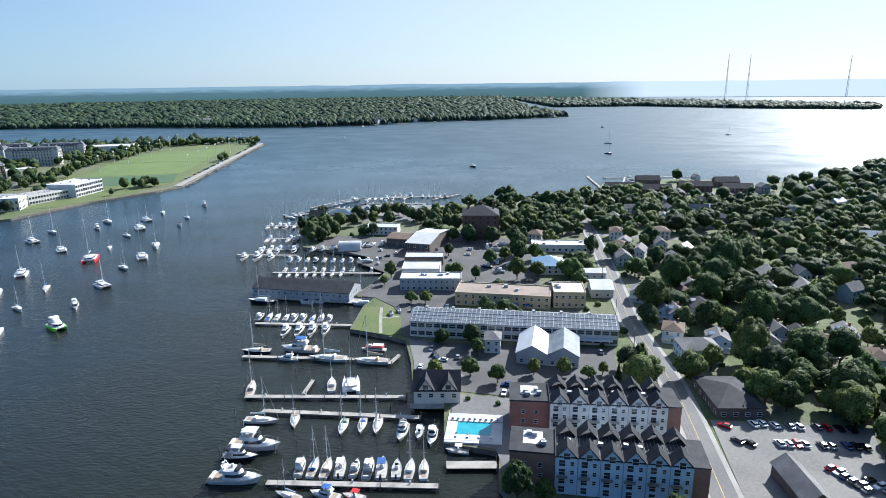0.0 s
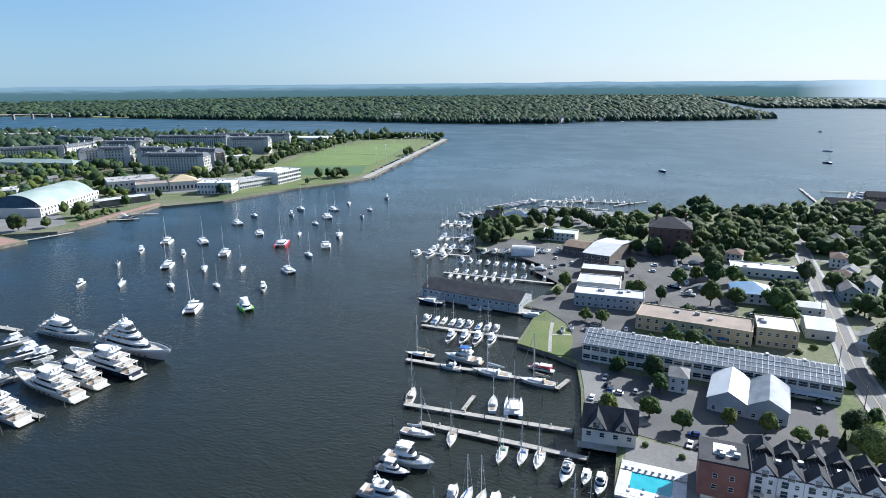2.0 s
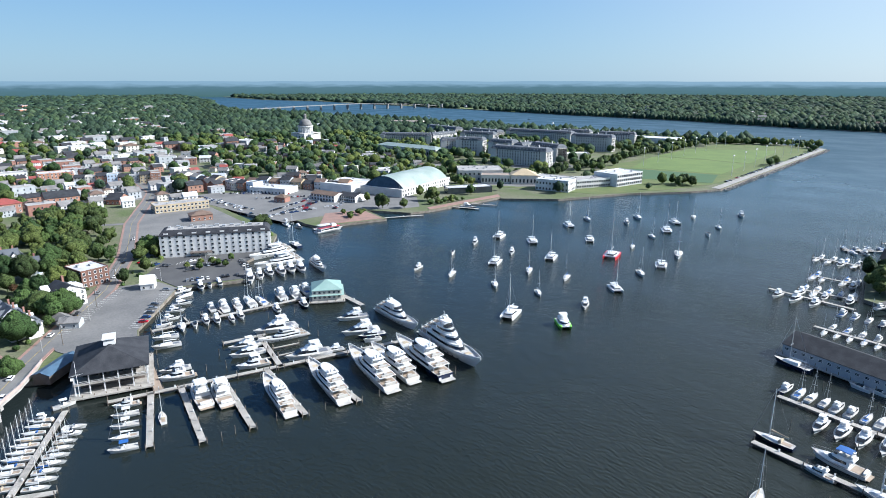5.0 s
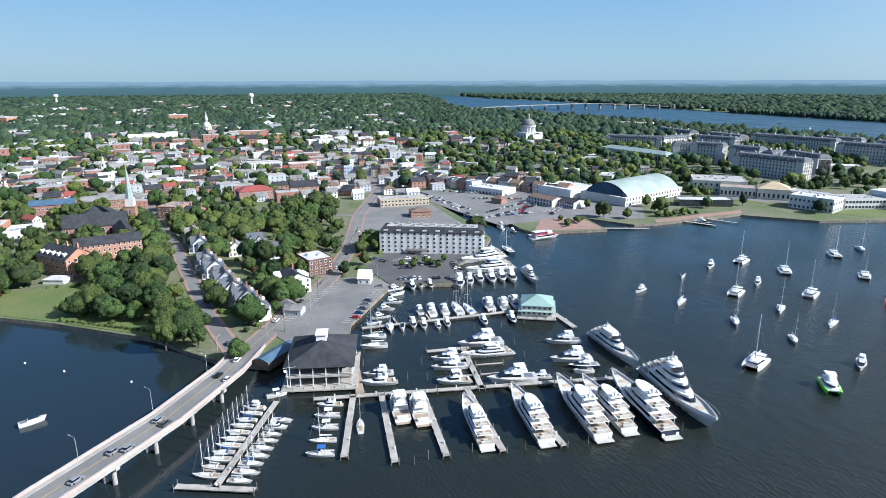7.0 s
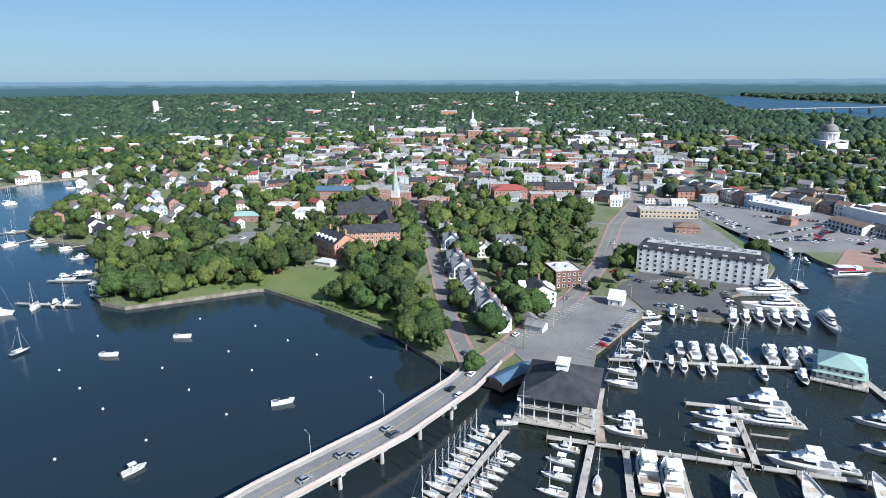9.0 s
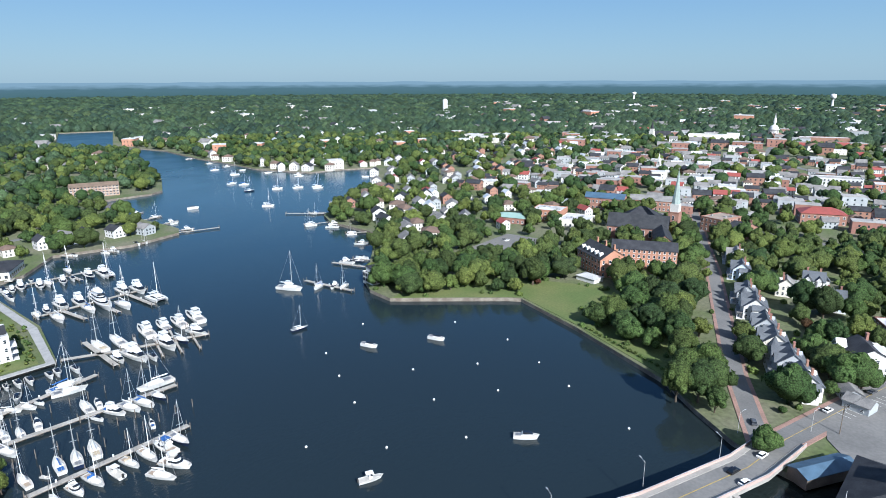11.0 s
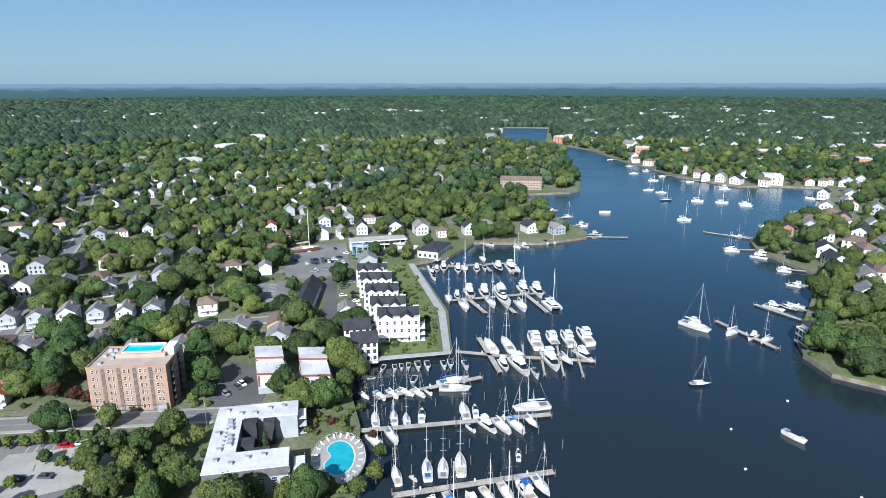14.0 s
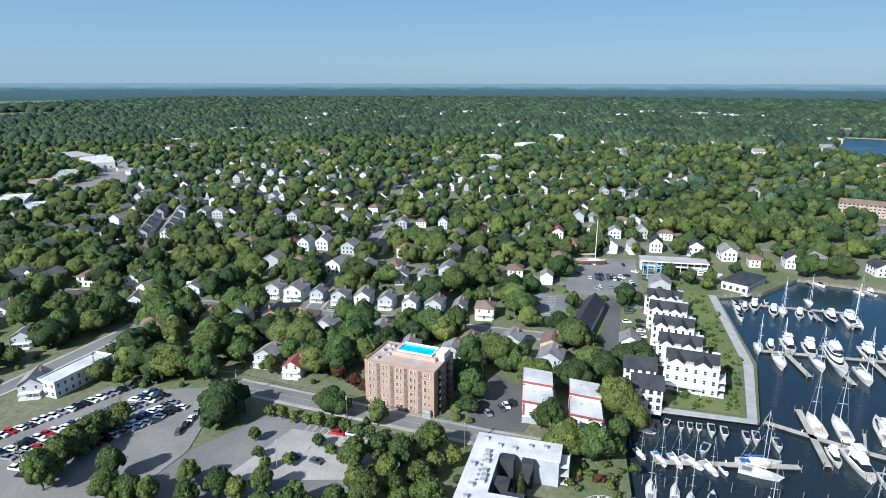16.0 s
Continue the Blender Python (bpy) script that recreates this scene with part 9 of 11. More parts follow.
for i, (x, y, w, d, h) in enumerate(WT):
    t = building("waterside_townhouse", "white waterside townhouse with dark gabled roof and decks", "townhouse", x, y, 78, w, d, h, "white", "flat", "palegrey", 3, (6, 4), (1.0, 1.7), "white", "flr", group="white waterside townhouses", units=2)
    part("main_roof", Geo().gable(0, 1.0, h + 0.5, w * 0.96, d * 0.62, 2.4, 0.3, 0.25), M["slate"], t, "dark pitched main roof")
    for u in (-w * 0.28, w * 0.2):
        part("gable", Geo().gable(u, -d * 0.2, h + 0.3, d * 0.62, w * 0.3, 2.3, 0.3, 0.25, rot=90), M["slate"], t, "dark cross gable")
        part("gable_front", Geo().loft([[(u - w * 0.14, yy, h), (u + w * 0.14, yy, h), (u, yy, h + 2.1)] for yy in (-d / 2 - 0.12, -d / 2 + 0.3)]), M["white"], t)
    part("stair_tower", Geo().box(w * 0.42, d * 0.22, h, 2.6, 3.4, 2.2).box(w * 0.42, d * 0.22, h + 2.2, 3.0, 3.8, 0.2), M["white"], t, "white roof stair tower")
    part("porch_roof", Geo().box(-w * 0.1, -d / 2 - 1.2, 3.0, w * 0.7, 2.4, 0.2), M["palegrey"], t, "pale grey porch roof")
    for k in range(4):
        part("porch_post", Geo().box(-w * 0.42 + k * w * 0.213, -d / 2 - 2.2, -0.2, 0.22, 0.22, 3.2), M["white"], t)
    for k in range(3):
        part("deck", Geo().box(w / 2 + 1.2, -d * 0.2, 0.2 + k * 3.1, 2.6, d * 0.6, 0.2).box(w / 2 + 2.4, -d * 0.2, 0.4 + k * 3.1, 0.08, d * 0.6, 0.9), M["white"], t)
building("waterside_townhouse", "white townhouse with dark gables beside a court", "townhouse", -306, 98, 85, 11, 12, 9, "white", "gable", "slate", 3, (4, 4), (1.2, 1.6), "darksiding", "flr", 2.8)
building("waterside_townhouse", "white townhouse with bay windows", "townhouse", -322, 97, 85, 12, 12, 9, "white", "gable", "slate", 3, (4, 4), (1.2, 1.6), "darksiding", "flr", 2.8)
t = building("boat_shop", "white boat shop with dark hipped roof on piles by the docks", "boathouse", -462, 171, 144, 27, 15, 5.0, "white", "hip", "slate", 1, (8, 4), (1.5, 1.6), "darksiding", "flb", 2.6)
part("deck", Geo().box(1.5, 0, -0.9, 33, 18, 0.5), M["wood"], t, "weathered timber deck")
for i in range(6):
    for v in (-8.4, 8.4):
        part("pile", Geo().cyl(-13 + i * 5.8, v, -5, -0.9, 0.22, 8), M["pile"], t)
t = thing("boat_rack", pose(-491, 135, GZ, 0, 0, 90), "white two-storey open boat shed with pale flat roof and posts", "shed")
block(-491, 135, 42, 13, 90)
part("wall", Geo().box(0, 4.6, -1, 41, 2.4, 7.2).box(-20.3, 0, -1, 0.4, 11, 7.2).box(20.3, 0, -1, 0.4, 11, 7.2), M["white"], t)
part("roof", Geo().box(0, -0.4, 6.2, 42, 13, 0.35), M["flatgrey"], t)
part("fascia", Geo().box(0, -6.95, 5.7, 42, 0.14, 0.9), M["white"], t)
part("gallery", Geo().box(0, -0.8, 2.9, 40.2, 10.6, 0.3).box(0, -6.14, 2.7, 40.2, 0.12, 0.7), M["white"], t)
for i in range(11):
    part("post", Geo().box(-20 + i * 4, -6.3, -0.2, 0.35, 0.35, 6.0), M["white"], t)
    if i < 10:
        part("bay_door", Geo().box(-18 + i * 4, 3.3, 0.1, 3.2, 0.16, 2.5), M[("bluegrey", "palegrey", "darksiding")[i % 3]], t)
        part("bay_window", Geo().box(-18 + i * 4, 3.3, 3.7, 2.8, 0.16, 1.8), M["darksiding"], t)
t = thing("travel_lift", pose(-467, 119, GZ, 0, 0, 10), "blue steel boat hoist on wheels with hanging slings", "boat hoist")
for u in (-4.4, 4.4):
    part("side_frame", Geo().box(u, -4, 0.9, 0.5, 0.5, 7.2).box(u, 4, 0.9, 0.5, 0.5, 7.2).box(u, 0, 7.6, 0.55, 9.4, 0.6).box(u, 0, 1.0, 0.5, 9.0, 0.5), M["bluemetal"], t)
    for v in (-4, 4):
        part("wheel", Geo().box(u, v, 0.12, 0.6, 1.1, 0.9), M["rubber"], t)
for v in (-4, 4):
    part("crossbeam", Geo().box(0, v, 8.2, 9.3, 0.5, 0.6), M["bluemetal"], t)
    part("sling", Geo().box(-2, v, 3.2, 0.1, 0.3, 5.0).box(2, v, 3.2, 0.1, 0.3, 5.0).box(0, v, 3.1, 4.1, 0.3, 0.1), M["rubber"], t)
building("waterside_flats", "pinkish brick waterside flats with balconies", "apartment block", -703, 336, 66, 46, 16, 11, "tanbrick", "gable", "brownroof", 4, (14, 4), (1.8, 1.5), "white", "fl", 3)
t = building("lodge", "white stepped waterside house with flat roofs", "house", -263, 303, 75, 17, 11, 6, "white", "flat", "slate", 2, (6, 4), (1.8, 1.6), "darksiding", "flr", units=0)
part("upper_storey", Geo().box(-2, 1, 6.0, 9, 8, 3.0), M["white"], t)
part("upper_roof", Geo().box(-2, 1, 9.0, 10, 9, 0.3), M["slate"], t, "dark flat upper roof")
part("terrace", Geo().box(9.6, -1, 0, 4, 9, 3.0).box(9.6, -1, 3.0, 4.2, 9.2, 0.9), M["white"], t, "white terrace wing")
boat("yacht_two", -477, 153, 80, 19).location.z = 2.6
ship = boat("schooner", -491.5, 84, 92, 21)
ship.location.z = 2.9
for x, y in ((-469, 75), (-466, 88), (-457, 88), (-468, 93), (-461, 95), (-442, 87), (-443, 93), (-455, 106), (-449, 107), (-409, 101), (-402, 100), (-388, 98), (-362, 97.5), (-334, 103)):
    place_car(x, y, (5, 95)[x > -412] + RND.uniform(-4, 4), None, 2.25)

# kidney-shaped pool
t = thing("swimming_pool", pose(-231.5, 78.5, GZ, 0, 0, -8), "kidney-shaped turquoise pool in a round stone terrace", "swimming pool")
block(-231.5, 78.5, 27, 17, 0)
circle = [(math.cos(i * math.pi / 24), math.sin(i * math.pi / 24)) for i in range(48)]
kid = [(9.3 * a, 4.9 * b + (2.4 * math.exp(-(9.3 * a + 1) ** 2 / 9) if b < 0 else 0)) for a, b in circle]
part("terrace", Geo().prism([(13.6 * a, 8.8 * b) for a, b in circle], -0.5, 0.35), M["concrete"], t)
part("coping", Geo().prism([(1.07 * a, 1.1 * b) for a, b in kid], 0, 0.42), M["flatwhite"], t)
part("water_surface", Geo().prism(kid, 0, 0.45), M["poolwater"], t, "bright turquoise water")
fence = Geo()
for (a, b), (c, e) in zip(circle, circle[1:]):
    fence.rod((13.4 * a, 8.6 * b, 1.5), (13.4 * c, 8.6 * e, 1.5), 0.04).rod((13.4 * a, 8.6 * b, 0.3), (13.4 * a, 8.6 * b, 1.5), 0.04)
part("fence", fence, M["gel"], t, "thin white fence")
for i in range(20):
    a = i * 0.29 + 0.2
    put("lounger", lounger, pose(-231.5, 78.5, GZ + 0.35, 0, 0, -8) @ pose(11.9 * math.cos(a), 7.2 * math.sin(a), 0, 0, 0, math.degrees(a) + 180))

# west marina
for p, q in (((-302, 139), (-291, 160)), ((-291, 160), (-276, 195)), ((-314, 154), (-277, 151)), ((-269, 97), (-275, 142)), ((-248, 86), (-240, 157)), ((-210, 92), (-208, 143)),
             ((-368, 153), (-366, 212)), ((-366, 166), (-344, 168)), ((-366, 183), (-340, 183)), ((-366, 200), (-336, 200)), ((-433, 158), (-428, 218)), ((-431, 196), (-414, 196)), ((-302, 278), (-265, 282)), ((-317, 315), (-288, 322)), ((-484, 290), (-470, 330)), ((-440, 420), (-470, 400))):
    dock(p, q, 2.3)
finger_row((-288, 162), (-277, 192), 4, -1, 14)
finger_row((-277, 192), (-288, 162), 4, -1, 14)
# position, bow direction, kind and length
WEST_BERTHS = [(-426, 163, -14, "cruiser", 11), (-427, 168, -14, "cruiser_white", 16), (-421, 176, -14, "cruiser", 15), (-437, 177, -14, "open_top", 9), (-423, 181, -11, "sail_white", 15), (-419, 188, -17, "cruiser", 14), (-441, 200, -9, "sail_blue", 13), (-420, 194, -12, "open_top", 9), (-414, 210, -8, "cruiser_white", 19), (-418, 203, -7, "cruiser_navy", 16), (-412, 211, -12, "cat", 15), (-370, 155, -12, "sail_tan", 13), (-373, 161, -13, "cruiser_navy", 12), (-374, 169, -6, "cruiser_white", 19), (-356, 160, -6, "sail_white", 16), (-371, 177, -10, "cruiser_white", 19), (-357, 176, -4, "sail_blue", 14), (-361, 184, -8, "yacht_two", 33), (-371, 201, -8, "cruiser_white", 19), (-348, 190, -5, "sail_white", 17), (-367, 208, -7, "cruiser_white", 19), (-345, 207, -4, "cat", 15), (-304, 156, 179, "sail_tan", 15), (-303, 164, 176, "sail_white", 16), (-304, 178, 171, "cruiser_white", 19), (-304, 187, 171, "cruiser_navy", 16), (-302, 194, 173, "cruiser_white", 17), (-302, 203, 173, "cruiser", 19), (-283, 155, -5, "cruiser_blue", 12), (-279, 161, 2, "cruiser_white", 19), (-280, 176, -6, "cruiser_white", 19), (-280, 183, 0, "sail_navy", 13), (-282, 193, 6, "cruiser", 14), (-272, 165, -8, "open", 9), (-294, 104, -20, "open", 7), (-293, 109, -7, "open_top", 7), (-293, 112, -8, "open", 7), (-293, 115, -10, "open_blue", 7), (-292, 119, -7, "open_top", 9), (-291, 123, -8, "open", 9), (-290, 130, -5, "open_top", 8), (-290, 133, -11, "open_blue", 9), (-287, 139, -5, "open", 9), (-288, 97, 73, "sail_yellow", 6), (-279, 114, -24, "open_blue", 9), (-273, 93, 25, "sail_white", 7), (-271, 99, 19, "sail_blue", 9), (-271, 104, 18, "sail_white", 9), (-271, 109, 41, "sail_yellow", 9), (-269, 114, 22, "sail_white", 9), (-269, 118, 14, "open", 6), (-275, 130, 96, "sail_blue", 14), (-269, 129, 72, "sail_white", 13), (-254, 94, 175, "sail_green", 10), (-254, 101, 172, "sail_red", 9), (-251, 105, 171, "sail_white", 9), (-252, 111, 165, "open", 9), (-251, 127, 172, "sail_red", 12), (-250, 131, 166, "open", 8), (-239, 92, 16, "sail_tan", 12), (-241, 98, 9, "sail_white", 11), (-239, 132, 15, "cruiser_blue", 12), (-239, 126, 14, "open", 6), (-237, 137, 10, "sail_white", 12), (-236, 142, 7, "sail_blue", 12), (-247, 152, -94, "sail_white", 15), (-237, 148, 2, "sail_navy", 10), (-220, 95, 178, "sail_white", 10), (-220, 105, 169, "sail_blue", 11), (-219, 110, 165, "sail_navy", 11), (-220, 116, 166, "sail_tan", 12), (-220, 136, 160, "open_blue", 6), (-217, 100, 22, "open", 4)]
for x, y, h, k, L in WEST_BERTHS:
    boat(k, x, y, h, L)
for i in range(5):
    boat(RND.choice(SMALL), -410 - i * 5.5, 157 + i * 0.8, 5 + RND.uniform(-6, 6), 9)
for i, k in enumerate(("sail_white", "cruiser", "sail_blue", "open_top", "sail_tan", "sail_white", "cruiser_blue", "sail_navy")):
    boat(k, -202 + RND.uniform(-0.6, 0.6), 97 + i * 5.6, (5, 185)[i % 3 == 0] + RND.uniform(-5, 5), RND.uniform(8, 12))
boat("cruiser_white", -190, 128, 20, 12)
boat("sail_white", -188, 122, 20, 11)
for x, y, h, k, L in ((-298, 263, 20, "sail_white", 17), (-301, 266, 20, "cruiser_white", 12), (-292, 279, -70, "open_top", 8), (-287, 275, -70, "sail_blue", 11), (-280, 281, -65, "cruiser", 10), (-275, 284, -65, "sail_white", 11), (-246, 226, 75, "sail_navy", 9), (-204, 232, 10, "open_top", 9), (-184, 257, 10, "open_top", 9), (-108, 209, 30, "open_top", 9), (-310, 322, 20, "cruiser_white", 12), (-400, 396, 30, "cruiser_white", 12), (-395, 388, 30, "cruiser", 12)):
    boat(k, x, y, h, L)
for x, y in ((-642, 478), (-588, 484), (-515, 415), (-575, 503), (-553, 514), (-660, 474), (-562, 520), (-600, 455), (-720, 520), (-780, 530), (-640, 560)):
    boat(RND.choice(["sail_white", "sail_navy", "cat", "sail_blue"]), x, y, 60 + RND.uniform(-15, 15), 12)
boat("open_red", -562, 363, 60, 11)
boat("open_top", -135, 160, 60, 8)
for x, y in ((-194, 203), (-173, 191), (-143, 176), (-150, 211), (-125, 197), (-173, 226), (-134, 232), (-133, 264), (-113, 252), (-82, 236), (-154, 247), (-157, 277), (-215, 215), (-226, 250), (-190, 280), (-165, 160)):
    put("buoy", buoy, pose(x, y, 0))
for i in range(9):
    for x0, x1, y in ((-230, -230, 96), (-258, -257, 92), (-220, -221, 100)):
        piling(x0 + RND.uniform(-1, 1), y + i * 6.5)
for x, y in ((108, 30), (120, 8), (122, -8), (124, -20), (117, -30), (112, 12), (150, 44), (168, 30), (170, 8), (172, -5), (200, 60), (205, 40), (206, 20), (240, 70), (240, 50), (132, 38), (145, -6), (147, -18)):
    piling(x, y)

# cars on the lots and streets
for x, y, h in ((153, -138, 60), (144, -140, 40), (143, -143.5, 40), (156, -148, 20), (157, -151, 20), (156.5, -155, 20), (157, -160, 15), (157, -163, 15), (158, -169, 15), (158, -172, 15), (158, -176, 15), (158, -180, 15)):
    place_car(x, y, h, None, 2.21)
car_row((144.5, -152), (147.5, -181), 11, 15, 2.21, 0.95)
car_row((134, -164), (122, -172), 6, 120, 2.21, 0.95)
car_row((129, -172), (118, -182), 5, 120, 2.21, 0.9)
car_row((186, -28), (200, -22), 5, 0, 2.19)
car_row((163, -58), (164, -70), 4, 0, 2.19)
car_row((276, -30), (300, -24), 6, 5, 2.2, 0.6)
for x, y in ((21, 307), (19.5, 301.5), (17.5, 295), (15, 289), (13, 283), (30, 330)):
    place_car(x, y, -22, None, 2.27)
for x, y in ((50, 373), (48, 364), (54, 385), (67, 385), (65, 369)):
    place_car(x, y, 5, None, 2.26)
for i in range(6):
    place_car(82 + RND.uniform(-1, 1), 348 + i * 4.2, 5, None, 2.26)
car_row((150, 505), (205, 545), 22, 60, 2.27, 0.85)
car_row((146, 520), (196, 558), 20, 60, 2.27, 0.85)
car_row((150, 590), (205, 575), 18, 70, 2.27, 0.8)
car_row((125, 640), (190, 600), 22, 70, 2.27, 0.85)
car_row((230, 540), (200, 500), 14, -30, 2.27, 0.7)
car_row((22, 400), (40, 380), 8, 40, 2.27, 0.8)
bays((-22, 287), (8, 347), 22, -22, 2.262)
bays((8, 278), (30, 328), 19, -22, 2.262)
car_row((42, 342), (74, 338), 11, 85, 2.26, 0.9)
car_row((46, 366), (80, 372), 10, 80, 2.26, 0.4)
bays((44, 384), (60, 392), 8, 70, 2.252)
building("shop_row", "dark-roofed building with white gabled dormers", "building", 118, -151, 10, 19, 8, 4.5, "darksiding", "gable", "shingle", 1, (4, 2), (1.2, 1.4), "white", "fl", 3.0)
for r, (dx, dy) in enumerate(((0, 0), (2.3, 5.0), (6.5, 12.0), (8.8, 17.0), (-6, -10))):
    car_row((-228 + dx, -112 + dy), (-277 + dx, -88 + dy), 20, 92, 2.21, 0.96)
car_row((-284, -66), (-250, -62), 8, 20, 2.21, 0.7)
place_car(-246, -17, 70, "black", 2.25)
place_car(-245, -9, 75, "grey", 2.25)
bays((-264, -20), (-258, 12), 12, -5, 2.202)
car_row((-284, 40), (-298, 52), 6, 30, 2.21, 0.85)
car_row((-262, -10), (-264, 26), 8, 85, 2.26, 0.5)
car_row((-490, 76), (-492, 106), 8, 5, 2.21, 0.5)
car_row((-466, 80), (-466, 102), 6, 5, 2.21, 0.8)
car_row((-459, 80), (-459, 102), 6, 5, 2.21, 0.8)
car_row((-436, 84), (-480, 112), 9, 60, 2.21, 0.5)
bays((-390, 58), (-420, 60), 11, 95, 2.222)
car_row((-340, 102), (-420, 106), 12, 95, 2.24, 0.6)
car_row((-376, -90), (-372, 20), 20, 88, 2.26, 0.35)
car_row((-250, 400), (-225, 400), 8, 90, 2.21, 0.3)
car_row((-255, 430), (-222, 430), 10, 90, 2.21, 0.3)
for x, y, h, z in ((-65, 172, 62, 7.55), (-69, 171, 62, 7.6), (-57, 186, 64, 6.95), (-60, 189, 64, 7.05), (-75, 157, 60, 7.85), (-45, 222, 70, 5.85), (-41, 218, 70, 5.85), (-40, 238, 75, 4.6), (-47, 262, 110, 2.27), (-27, 287, 68, 2.27), (-15, 313, 68, 2.27), (-4, 344, 70, 2.27), (6, 372, 74, 2.27), (14, 405, 76, 2.27), (26, 470, 80, 2.27)):
    place_car(x, y, h, None, z)


# lamps and utility poles
def lamp_post(m):
    t = thing("street_lamp", m, "grey street lamp with curved arm", "street lamp", "street lamps")
    part("pole", Geo().cyl(0, 0, 0, 8, 0.11, 6, 0.07), M["alu"], t)
    part("arm", Geo().rod((0, 0, 7.9), (1.8, 0, 8.5), 0.06), M["alu"], t)
    part("lamp_head", Geo().box(2.1, 0, 8.42, 0.8, 0.3, 0.16), M["alu"], t)
    return t


def utility_pole(m):
    t = thing("utility_pole", m, "brown timber utility pole with crossarm", "pole", "utility poles")
    part("pole", Geo().cyl(0, 0, 0, 11.5, 0.17, 6, 0.11), M["pile"], t)
    part("crossarm", Geo().box(0, 0, 10.4, 2.6, 0.14, 0.16), M["pile"], t)
    part("transformer", Geo().cyl(0.4, 0, 8.6, 9.7, 0.28, 8), M["hvac"], t)
    return t


for x, y, z, r in ((-78, 168, 7.8, 150), (-64, 198, 6.8, 150), (-50, 226, 5.8, 150), (-50, 252, 2.2, 60), (-30, 268, 2.2, 60), (-14, 330, 2.2, 160), (-10, 300, 2.3, 0), (60, 370, 2.2, 30), (-250, 0, 2.2, 90), (-240, -20, 2.2, 200), (30, 350, 2.3, 200)):
    put("lamp_post", lamp_post, pose(x, y, z, 0, 0, r))
WIRES = []
for line in ([(118, -122), (150, -121), (183, -119), (216, -113), (250, -107), (313, -103), (392, -97)], [(-282, -120), (-279, -55), (-271, -8), (-262, 36)], [(-22, 272), (-6, 318), (6, 356), (24, 440)], [(-222, -96), (-252, -84)]):
    for x, y in line:
        put("utility_pole", utility_pole, pose(x, y, 2.2, 0, 0, 10))
    g = Geo()
    for (x0, y0), (x1, y1) in zip(line, line[1:]):
        for k in (-1.1, 0, 1.1):
            last = None
            for i in range(7):
                u = i / 6
                p = (x0 + (x1 - x0) * u + k * 0.1, y0 + (y1 - y0) * u + k, 12.6 - 3.2 * u * (1 - u))
                if last:
                    g.rod(last, p, 0.035, 3)
                last = p
    tagged(part("power_line", g, M["rubber"]), "black overhead power line slung between timber poles", "power line")

for x, y, k, r in ((-342, -172, "grey", 20), (-358, -158, "white_grey", 20), (-325, -178, "white_red", 15), (-327, -126, "cream", 25), (-268, -135, "grey", 25), (-308, -126, "grey", 20), (-350, -92, "grey", 5), (-322, -96, "tan", 5), (-381, -256, "white_grey", 10), (-380, -232, "grey", 10), (-389, -212, "cream", 10), (-392, -184, "white_grey", 10), (-384, -140, "blue", 10), (-305, -176, "grey", 20), (-333, -216, "white_grey", 15), (-300, -205, "cream", 20), (-350, -240, "grey", 12)):
    place_house(k, x, y, r, 1.0, True)
    block(x + 8, y + 2, 9, 8, 0, 0.5)
for i in range(16):
    tree("bush", -130 + i * 2.9, 307 - i * 1.45 + RND.uniform(-0.4, 0.4), 0.6)

# private docks along the creek
for x, y, a, n in ((-300, 335, 200, 14), (-330, 372, 215, 16), (-360, 391, 235, 16), (-412, 397, 250, 20), (-440, 425, 215, 18), (-462, 470, 205, 18), (-500, 540, 210, 18), (-560, 618, 225, 18), (-655, 585, 260, 20), (-700, 572, 265, 20), (-750, 566, 270, 20), (-800, 575, 270, 20), (-850, 580, 270, 20), (-920, 588, 280, 18), (-490, 300, 60, 16), (-520, 306, 85, 16), (-550, 306, 90, 18), (-580, 307, 90, 16), (-484, 262, 10, 16), (-478, 236, 15, 16), (-486, 212, 20, 14)):
    c, s_ = math.cos(radians(a)), math.sin(radians(a))
    dock((x - 4 * c, y - 4 * s_), (x + n * c, y + n * s_), 1.8, gap=10, pedestals=False)
    boat(RND.choice(POWER + SAILS + SMALL), x + (n - 4) * c - 3.2 * s_, y + (n - 4) * s_ + 3.2 * c, a + RND.uniform(-5, 5), RND.uniform(8, 11))
    if RND.random() < 0.5:
        boat(RND.choice(SMALL + SAILS), x + (n - 5) * c + 3.2 * s_, y + (n - 5) * s_ - 3.2 * c, a + RND.uniform(-5, 5), RND.uniform(7, 10))

for i in range(26):
    u = i / 25
    tree(GREENS[i % 10], 470 + 190 * u + RND.uniform(-9, 9), 560 + 30 * u + RND.uniform(-14, 14), RND.uniform(0.9, 1.3))
